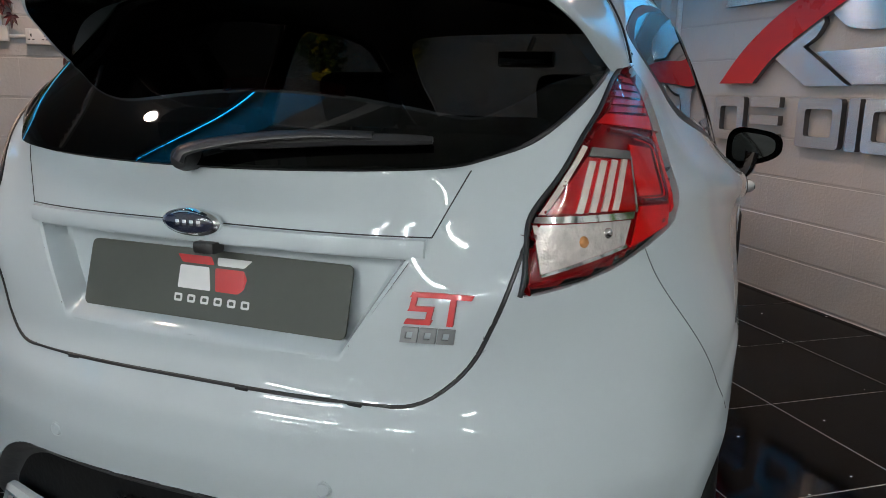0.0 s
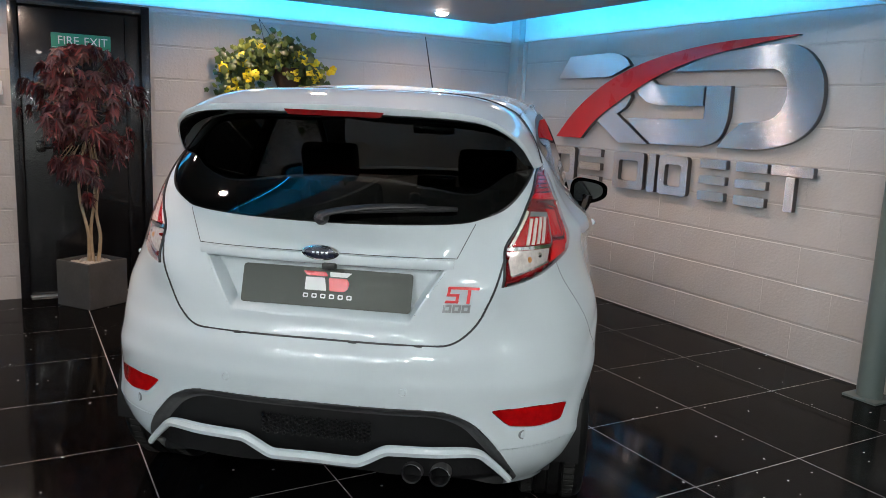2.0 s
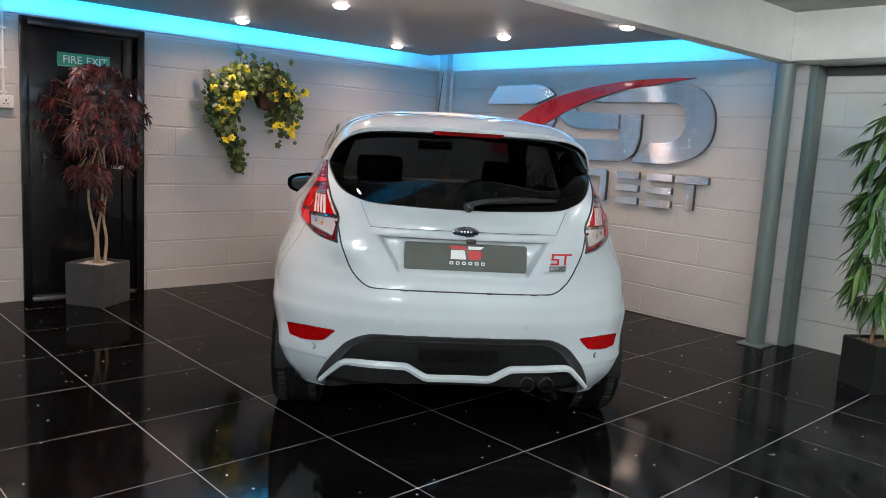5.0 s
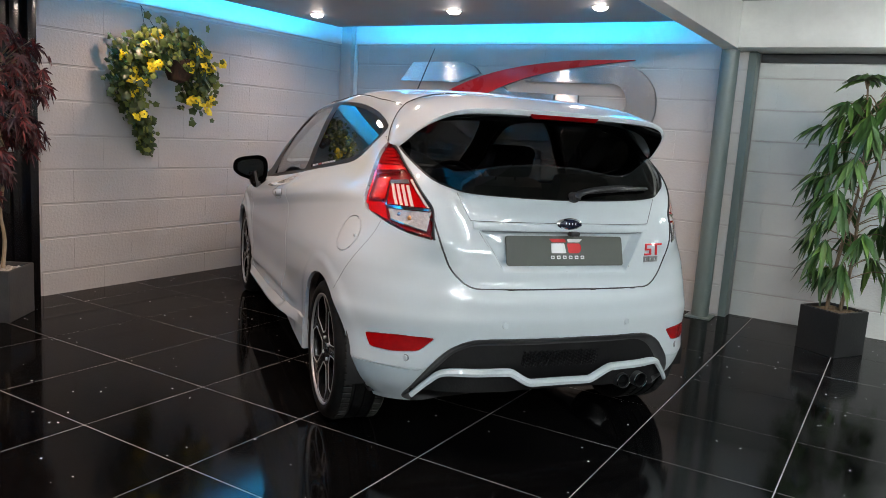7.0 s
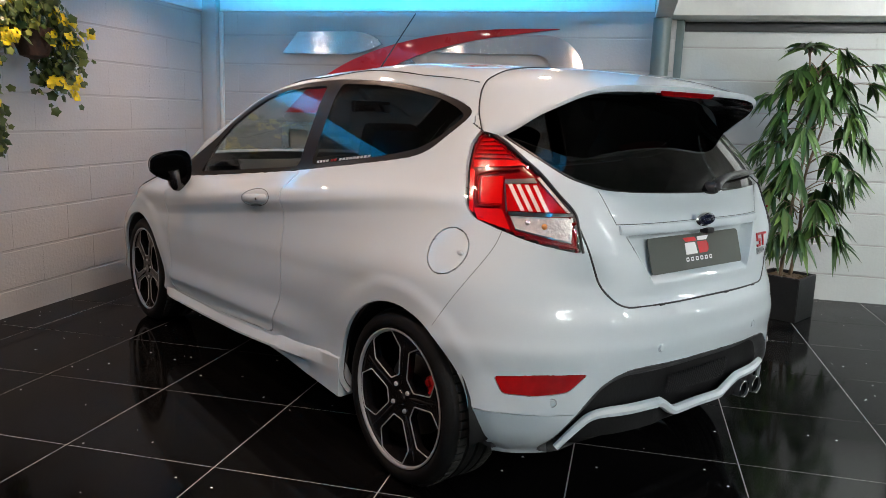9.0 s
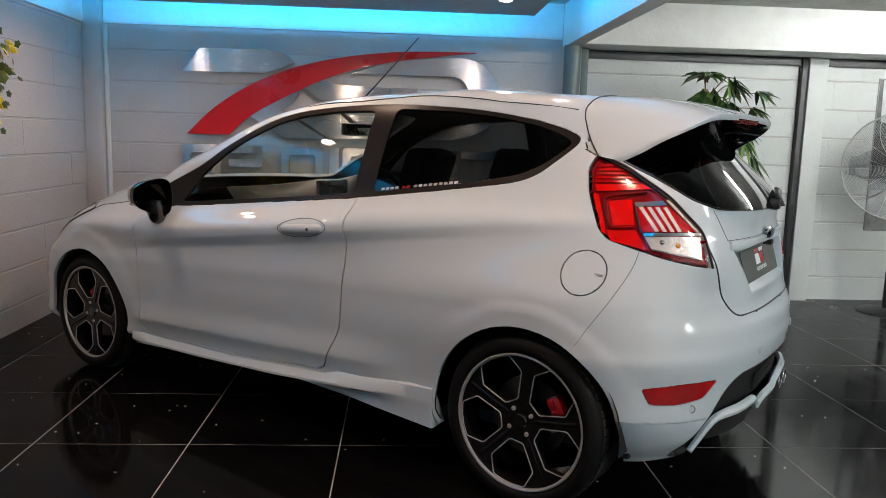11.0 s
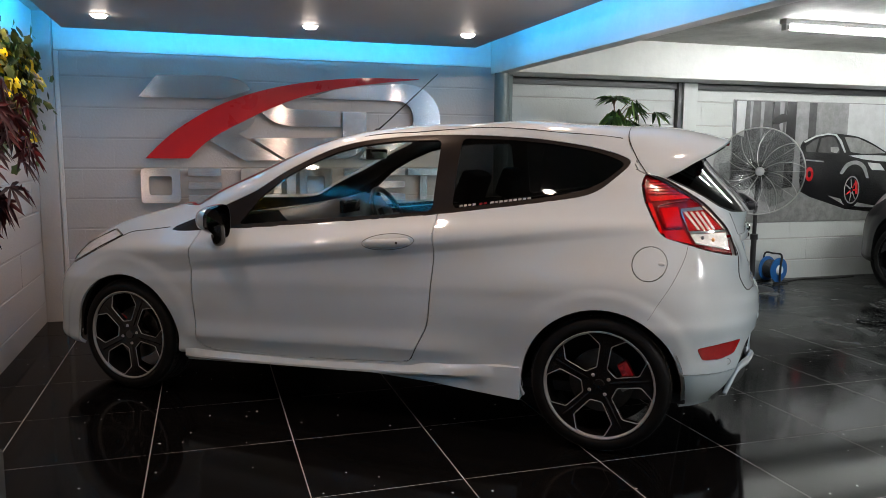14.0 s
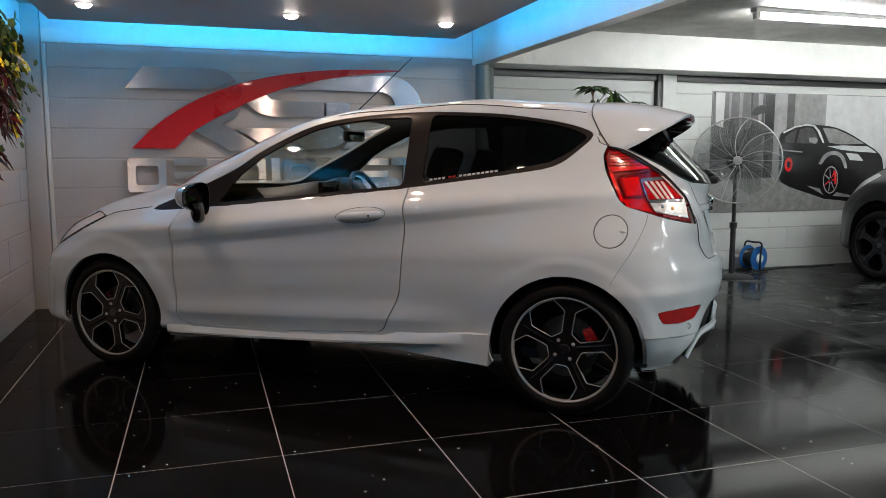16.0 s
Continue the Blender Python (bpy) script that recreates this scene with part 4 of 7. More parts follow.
def plate_recess(car):
    """The pressed recess of the number plate: a clean sheet that follows the tailgate's curve."""
    near = (SKIN[0] < -0.4) & (SKIN[1] < 0.44) & (SKIN[2] > 0.70) & (SKIN[2] < 0.935)
    y2, z = SKIN[1][near] ** 2, SKIN[2][near]
    k, *_ = np.linalg.lstsq(np.stack([np.ones_like(z), y2, z, z * z, y2 * z, y2 * y2], 1), SKIN[0][near], rcond=None)
    bm = bmesh.new()
    rows = []
    for j in range(31):
        t = j / 30
        z = 0.7360 + 0.1630 * t
        half = 0.2690 + 0.1000 * t
        row = []
        for i in range(101):
            y = half * (i / 50 - 1)
            edge = min((half - abs(y) - 0.004) * 1.15, (z - 0.7395) * 0.60, (0.8955 - z) * 1.6)
            s = min(1.0, max(0.0, edge) / 0.024)
            a = y * y
            row.append(bm.verts.new((k[0] + k[1] * a + k[2] * z + k[3] * z * z + k[4] * a * z + k[5] * a * a + 0.047 * s * s * (3 - 2 * s) - 0.0005, y, z)))
        rows.append(row)
    for p, q in zip(rows, rows[1:]):
        for i in range(100):
            bm.faces.new((p[i], q[i], q[i + 1], p[i + 1]))
    bmesh.ops.recalc_face_normals(bm, faces=bm.faces)
    if sum(f.normal.x for f in bm.faces) > 0:
        bmesh.ops.reverse_faces(bm, faces=bm.faces)
    part("plate_recess", bm, M_PAINT, car, "pressed recess behind the number plate")


def build_car():
    car = thing("hatchback_car", (0.835, 1.9055, 0), "pale grey three door hot hatchback with black wheels and red badges", "car", turn=52.5)
    bm = half_body(220, 290)
    lay = bm.faces.layers.int.new("piece")
    # cuts, finest first
    for poly, view, keep in ((PANE_F, "side", SIDE), (PANE_Q, "side", SIDE), (DLO, "side", SIDE), (LAMP, "corner", TAIL), (FOG, "corner", TAIL), (REARPANE, "rear", BACK), (DISH, "rear", BACK),
                             (GATE, "rear", BACK), (MASK, "rear", BACK), (MASK_IN, "rear", BACK), (SKIRT, "corner", lambda c: c.x < -0.2), (DOOR, "side", SIDE), (FLAP, "side", SIDE),
                             (ARCH_R, "side", lambda c: c.y > 0.45), (ARCH_F, "side", lambda c: c.y > 0.35), (LIGHT_F, "side", lambda c: c.x > 2.3)):
        score(bm, poly, view, keep)
    score(bm, SCREEN, "rear", lambda c: c.x > 0.8)
    lay = bm.faces.layers.int.get("piece")
    for f in bm.faces:
        f[lay] = 0
    low = lambda c: c.y > 0.35
    mark(bm, lay, ARCH_R, "side", lambda c: c.y > 0.45, 99)
    mark(bm, lay, ARCH_F, "side", low, 99)
    mark(bm, lay, PANE_F, "side", SIDE, 1)
    mark(bm, lay, PANE_Q, "side", SIDE, 2)
    mark(bm, lay, DLO, "side", SIDE, 3)
    mark(bm, lay, LAMP, "corner", TAIL, 4)
    mark(bm, lay, FOG, "corner", TAIL, 5)
    mark(bm, lay, REARPANE, "rear", BACK, 6)
    mark(bm, lay, DISH, "rear", BACK, 13)
    mark(bm, lay, GATE, "rear", BACK, 7)
    mark(bm, lay, MASK_IN, "rear", lambda c: c.x < -0.35, 8)
    mark(bm, lay, MASK, "rear", lambda c: c.x < -0.35, 9)
    mark(bm, lay, SKIRT, "corner", lambda c: c.x < -0.2, 10)
    mark(bm, lay, DOOR, "side", SIDE, 11)
    mark(bm, lay, FLAP, "side", SIDE, 14)
    mark(bm, lay, SCREEN, "rear", lambda c: c.x > 0.8, 15)
    mark(bm, lay, LIGHT_F, "side", lambda c: c.x > 2.3, 16)
    # the black bumper insert is pressed in
    for poly, deep, ramp_w in ((MASK, 0.034, 0.034),):
        vs = [v for v in bm.verts if v.co.x < -0.3]
        hit = inside(poly, [v.co.y for v in vs], [v.co.z for v in vs])
        for v, h in zip(vs, hit):
            if h:
                t = min(1.0, edge_distance(poly, v.co.y, v.co.z) / ramp_w)
                v.co.x += deep * t * t * (3 - 2 * t)
    bm.normal_update()

    part("body", whole(lip(skin(bm, lay, (0,)), 0.0017, 0.016), lip(skin(bm, lay, (0, 14)), 0.0017, 0.016)), M_PAINT, car, "pale grey painted body shell")
    part("tailgate", whole(lip(skin(bm, lay, (7,)), 0.0034, 0.014)), M_PAINT, car, "pale grey painted tailgate")
    plate_recess(car)
    part("rear_window", whole(pane(lip(skin(bm, lay, (6,)), 0.001, 0.0), 0)), M_GLASS_DARK, car, "dark tinted rear window")
    part("windscreen", whole(lip(skin(bm, lay, (15,)), 0.001, 0.0)), M_SCREEN, car)
    part("bumper_insert", whole(skin(bm, lay, (8,))), M_INSERT, car, "textured black plastic bumper insert")
    part("insert_rim", whole(skin(bm, lay, (9,))), M_GREYPLASTIC, car, "dark grey rim of the bumper insert")
    for tags, name, material, label, gap, depth in (
            ((1,), "door_window", M_GLASS_DOOR, "lightly tinted door window", 0.0, 0.0), ((2,), "quarter_window", M_GLASS_DARK, "dark tinted quarter window", 0.0, 0.0),
            ((3,), "window_frame", M_FRAME, "satin black window surround", 0.001, 0.012), ((4,), "tail_lamp", M_COVER, "red wraparound tail lamp", 0.0012, 0.012),
            ((5,), "rear_reflector", M_REFLECTOR, "red bumper reflector", 0.001, 0.01), ((10,), "bumper_skirt", M_PAINT, "pale grey bumper corner skirt", 0.0012, 0.014),
            ((11,), "door", M_PAINT, "pale grey painted door", 0.0042, 0.018), ((14,), "fuel_flap", M_PAINT, "round fuel flap", 0.0030, 0.012),
            ((16,), "headlamp", M_LENSCLEAR, "clear headlamp", 0.001, 0.012)):
        left = lip(skin(bm, lay, tags), gap, depth)
        if "_window" in name:
            pane(left, 1)
        if name == "fuel_flap":
            part(name, left, material, car, label)
            continue
        twin = mirrored(left)
        a = part(name, left, material, car, label)
        b = part(name, twin, material, car, label)
        if name == "tail_lamp":
            lamps = (a, b)
        if name == "door":
            doors = (a, b)
    inner = skin(bm, lay, (0, 7, 10, 11, 14))
    for v in inner.verts:
        v.co -= v.normal * 0.022
    part("inner_shell", whole(inner), M_PLASTIC, car, "dark inner lining")
    bm.free()

    lamp_detail(lamps)
    # underside and wheel housings
    part("underfloor", box((-0.30, -0.60, 0.195), (3.0, 0.60, 0.235), 0.01), M_PLASTIC, car)
    for cx in (0.0, 2.489):
        for s in (-1, 1):
            bm = bmesh.new()
            rings = []
            for y in (0.79, 0.58):
                ring = []
                for k in range(25):
                    a = radians(-6 + 192 * k / 24)
                    r = 0.350
                    ring.append(bm.verts.new((cx + r * math.cos(a), s * y, 0.292 + r * math.sin(a))))
                rings.append(ring)
            for a, b in zip(rings, rings[1:]):
                for k in range(24):
                    bm.faces.new((a[k], a[k + 1], b[k + 1], b[k]))
            bm.faces.new(rings[-1])
            part("wheel_housing", bm, M_INSERT, car)
    first = wheel("wheel", car)
    first.matrix_basis = pose(0.0, 0.806, 0.298)
    for cx, s in ((2.489, 1), (0.0, -1), (2.489, -1)):
        w = copy_thing(first, pose(cx, s * (0.832 if cx else 0.806), 0.298, 0, -18 if s > 0 else 20, 0 if s > 0 else 180))
        w.parent = car
    for s in (-1, 1):
        caliper(car, 0.0, s * 0.728, s, 180 + 28)
        caliper(car, 2.489, s * 0.745, s, -25)

    # black bezels round the headlamps
    for s in (-1, 1):
        bm = bmesh.new()
        rod(bm, [skin_point(x, z, "side", 0.001, s) for x, z in LIGHT_F], 0.0055, 6, closed=True)
        part("headlamp_bezel", bm, M_GLOSS, car)
    # side skirts
    for s in (-1, 1):
        bm = bmesh.new()
        rings = []
        for k in range(49):
            x = 2.108 - 1.766 * k / 48
            curve = lambda *p: float(np.interp(-x, [-q[0] for q in p], [q[1] for q in p]))
            top = curve((2.11, 0.270), (1.95, 0.262), (1.40, 0.266), (0.86, 0.299), (0.78, 0.328), (0.342, 0.347))
            ledge = curve((2.11, 0.0), (2.02, 0.018), (1.1, 0.033), (0.80, 0.033), (0.62, 0.019), (0.46, 0.0), (0.34, 0.0))
            ridge = min(top - 0.012, curve((2.11, 0.232), (1.6, 0.244), (1.13, 0.262), (0.80, 0.281), (0.50, 0.292), (0.34, 0.292)))
            low = curve((2.11, 0.200), (1.75, 0.214), (1.30, 0.232), (1.05, 0.238), (0.75, 0.228), (0.342, 0.196))
            fin = curve((2.11, 0.826), (1.2, 0.812), (0.85, 0.820), (0.60, 0.829), (0.34, 0.8315))
            out = curve((2.11, 0.846), (1.0, 0.843), (0.80, 0.838), (0.66, 0.832), (0.34, 0.8325))
            sec = [(0.815, top + 0.010), (out - 0.006, top + 0.002), (out - 0.001, top - 0.003), (out + ledge, ridge + 0.005), (out + ledge, ridge - 0.004), (fin, ridge - 0.022 if ridge - low > 0.03 else low + 0.006), (fin, low + 0.004), (fin - 0.014, low), (0.74, low + 0.006)]
            rings.append([bm.verts.new((x, y if s > 0 else 0.03 - right(x, y), z)) for y, z in sec])
        for a, b in zip(rings, rings[1:]):
            for k in range(len(a) - 1):
                bm.faces.new((a[k], b[k], b[k + 1], a[k + 1]))
        for r in (rings[0], rings[-1]):
            bm.faces.new(r)
        bmesh.ops.recalc_face_normals(bm, faces=bm.faces)
        part("side_skirt", bm, M_PAINT, car, "pale grey side skirt")

    # door handles, mirrors
    for s, door in zip((1, -1), doors):
        bm = bmesh.new()
        inset = 0.0 if s > 0 else 0.030
        path = [(1.075, 0.846 - inset, 0.858), (1.04, 0.862 - inset, 0.863), (0.96, 0.869 - inset, 0.870), (0.88, 0.863 - inset, 0.878), (0.838, 0.844 - inset, 0.882)]
        rod(bm, [(x, s * y, z) for x, y, z in smooth_path(path, 4)], [0.010 + 0.011 * math.sin(math.pi * k / 16) ** 0.6 for k in range(17)], 12, flat=1.0)
        part("door_handle", bm, M_PAINT, door, "pale grey pull handle")
        # black ring that paints the shaded gap round the handle's bowl
        bm = bmesh.new()
        rod(bm, [skin_point(0.957 + 0.128 * math.cos(2 * math.pi * k / 40), 0.874 + 0.036 * math.sin(2 * math.pi * k / 40) - 0.012 * math.cos(2 * math.pi * k / 40), "side", 0.0, s) for k in range(40)], 0.0014, 6, closed=True)
        part("handle_bowl_edge", bm, M_PLASTIC, door)
        bm = bmesh.new()
        lathe(bm, [(0.001, 0.0), (0.006, 0.0), (0.006, -0.004)], 12, "Y", Matrix.Translation((0.905, s * (0.8875 - inset), 0.874)) @ Matrix.Rotation(0 if s > 0 else math.pi, 4, "Z"))
        part("key_cap", bm, M_PLASTIC, door)
        bm = bmesh.new()
        rings = []
        for k in range(13):
            t = k / 12
            x = 1.842 + 0.118 * t
            w, h = 0.103 * math.sqrt(max(0.0, 1 - t ** 2.6)) + 0.004, 0.070 * math.sqrt(max(0.0, 1 - t ** 2.4)) + 0.004
            ring = []
            for n in range(32):
                a = 2 * math.pi * n / 32
                ca, sa = math.cos(a), math.sin(a)
                yy = math.copysign(abs(ca) ** 0.62, ca)
                zz = math.copysign(abs(sa) ** 0.66, sa)
                ring.append(bm.verts.new((x - 0.010 * yy, s * (0.898 - 1.3 * inset + w * yy - 0.012 * t), 0.936 + h * (zz * (1 - 0.30 * yy) + 0.10 * yy) + 0.008 * t)))
            rings.append(ring)
        for p, q in zip(rings, rings[1:]):
            for n in range(32):
                bm.faces.new((p[n], p[(n + 1) % 32], q[(n + 1) % 32], q[n]))
        bm.faces.new(rings[-1])
        bmesh.ops.recalc_face_normals(bm, faces=bm.faces)
        cap = bm.copy()
        mir = part("door_mirror", bm, M_GLOSS, car, "gloss black door mirror")
        bmesh.ops.delete(cap, geom=[f for f in cap.faces if f.calc_center_median().z < 0.906 or f.calc_center_median().x < 1.854], context="FACES")
        for v in cap.verts:
            v.co += v.normal * 0.0022
        if s > 0:
            part("mirror_cap", cap, M_CHROME2, mir, "silver grey mirror cap")
        bm = bmesh.new()
        rim = []
        for n in range(32):
            a = 2 * math.pi * n / 32
            ca, sa = math.cos(a), math.sin(a)
            yy, zz = math.copysign(abs(ca) ** 0.62, ca), math.copysign(abs(sa) ** 0.66, sa)
            rim.append(bm.verts.new((1.850 - 0.010 * yy + 0.011 * (1 + zz) , s * (0.896 - 1.3 * inset + 0.083 * yy), 0.936 + 0.053 * (zz * (1 - 0.30 * yy) + 0.10 * yy))))
        bm.faces.new(rim)
        bmesh.ops.solidify(bm, geom=bm.faces[:], thickness=0.003)
        part("mirror_glass", bm, M_MIRROR, mir, "mirror glass")
        bm = bmesh.new()
        rod(bm, smooth_path([(1.862, s * (0.885 - inset), 0.915), (1.864, s * (0.872 - inset), 0.852), (1.880, s * (0.842 - inset), 0.826), (1.91, s * (0.79 - inset), 0.846)], 4), [0.036 - 0.0008 * k for k in range(13)], 12, flat=0.7)
        part("mirror_foot", bm, M_GLOSS, mir, "gloss black mirror foot")
    # window decal: bars of print along the foot of the quarter window
    for s in (1, -1):
        for a, b, m in ((0.655, 0.575, M_WHITE), (0.565, 0.525, M_RED), (0.515, 0.33, M_WHITE)):
            n = 1 + int((a - b) / 0.022)
            for k in range(n):
                x0 = a - (a - b) * k / n
                x1 = x0 - (a - b) / n * 0.72
                zz = 1.034 + (0.655 - x0) * 0.135
                bm = bmesh.new()
                vs = []
                for x, z in ((x0, zz), (x1, zz + 0.002), (x1, zz + 0.011), (x0, zz + 0.009)):
                    w = float(np.dot(GLASS_FORM[1], (1, x, z, x * z, z * z, x * x))) - 0.002
                    vs.append(bm.verts.new((x, s * ((w if s > 0 else right(x, w)) + 0.0012), z)))
                f = bm.faces.new(vs)
                bmesh.ops.solidify(bm, geom=[f], thickness=0.0006)
                part("decal_bar", bm, m, car)

    for s in (1, -1):
        bm = bmesh.new()
        rod(bm, [skin_point(x, z, "side", 0.0002, s) for x, z in open_loop([(2.26, 0.878), (2.40, 0.858), (2.53, 0.840), (2.60, 0.811), (2.66, 0.770), (2.75, 0.728), (2.86, 0.684), (2.95, 0.648)])], 0.0026, 6)
        part("bonnet_seam", bm, M_PLASTIC, car)
    rear_furniture(car)
    spoiler(car)
    cabin(car)
    # roof: drip channels and aerial
    for s in (-1, 1):
        bm = bmesh.new()
        line = [(x, 0.548 - 0.030 * max(0.0, 0.8 - x) ** 1.4) for x in np.linspace(-0.03, 1.22, 14)]
        rod(bm, smooth_path([(x, s * y, roof_height(x, y) + 0.0004) for x, y in line], 3), 0.0034, 6, flat=0.5)
        part("roof_strip", bm, M_PLASTIC, car, "black roof channel strip")
    bm = bmesh.new()
    foot = roof_height(1.41, 0.0)
    rod(bm, [(1.435, 0, foot - 0.004), (1.405, 0, foot + 0.022)], [0.016, 0.008], 12)
    rod(bm, [(1.408, 0, foot + 0.014), (1.36, 0, foot + 0.052)], [0.0060, 0.0042], 8)
    rod(bm, [(1.365, 0, foot + 0.048), (1.045, 0, foot + 0.318)], [0.0042, 0.0022], 8)
    part("aerial", bm, M_PLASTIC, car, "black whip aerial")
    return car


def roof_height(x, y):
    d = (SKIN[0] - x) ** 2 + (SKIN[1] - abs(y)) ** 2 + np.where(SKIN[2] < 1.15, 10, 0)
    i = np.unravel_index(np.argmin(d), d.shape)
    return float(SKIN[2][i])


def skin_point(q, z, view, out=0.0, side=1):
    """The skin's point seen at (q, z) in a view, moved out along its normal."""
    ax, ay = VIEWS[view][0].x, VIEWS[view][0].y
    dx, dy = VIEWS[view][1].x, VIEWS[view][1].y
    flat = SKIN[0] * ax + SKIN[1] * ay
    d = (flat - q) ** 2 + (SKIN[2] - z) ** 2 + np.where(SKIN[0] > (0.2 if view != "side" else 9), 10, 0)
    i, j = np.unravel_index(np.argmin(d), d.shape)
    i, j = min(max(i, 1), 239), min(max(j, 1), 239)
    p = np.array([g[i, j] for g in SKIN])
    a = np.array([g[i + 1, j] - g[i - 1, j] for g in SKIN])
    b = np.array([g[i, j + 1] - g[i, j - 1] for g in SKIN])
    n = np.cross(a, b)
    n /= np.linalg.norm(n) + 1e-12
    if n[0] * dx + n[1] * dy < 0:
        n = -n
    m = np.array([[a[0] * ax + a[1] * ay, b[0] * ax + b[1] * ay], [a[2], b[2]]])
    if abs(np.linalg.det(m)) > 1e-12:
        k = np.clip(np.linalg.solve(m, [q - p[0] * ax - p[1] * ay, z - p[2]]), -1, 1)
        p = p + a * k[0] + b * k[1]
    p = p + n * out
    return Vector((p[0], p[1] if side > 0 else -right(p[0], p[1]), p[2]))


def corner_point(q, z, out=0.0, side=1):
    return skin_point(q, z, "corner", out, side)


def corner_patch(poly, out, side, rows=6, cols=8, thick=0.003):
    """A skin-hugging plate over a four-cornered patch (q, z) seen from the rear corner: bottom left, bottom right, top right, top left."""
    bm = bmesh.new()
    (a, b, c, d) = [np.array(p, float) for p in poly]
    top, low = [], []
    for i in range(rows + 1):
        t = i / rows
        l, r = a + (d - a) * t, b + (c - b) * t
        top.append([bm.verts.new(corner_point(*(l + (r - l) * k / cols), out, side)) for k in range(cols + 1)])
        low.append([bm.verts.new(corner_point(*(l + (r - l) * k / cols), out - thick, side)) for k in range(cols + 1)])
    for i in range(rows):
        for k in range(cols):
            bm.faces.new((top[i][k], top[i][k + 1], top[i + 1][k + 1], top[i + 1][k]))
            bm.faces.new((low[i][k], low[i + 1][k], low[i + 1][k + 1], low[i][k + 1]))
    for i in range(rows):
        bm.faces.new((top[i][0], top[i + 1][0], low[i + 1][0], low[i][0]))
        bm.faces.new((top[i][cols], low[i][cols], low[i + 1][cols], top[i + 1][cols]))
    for k in range(cols):
        bm.faces.new((top[0][k], low[0][k], low[0][k + 1], top[0][k + 1]))
        bm.faces.new((top[rows][k], top[rows][k + 1], low[rows][k + 1], low[rows][k]))
    bmesh.ops.recalc_face_normals(bm, faces=bm.faces)
    return bm


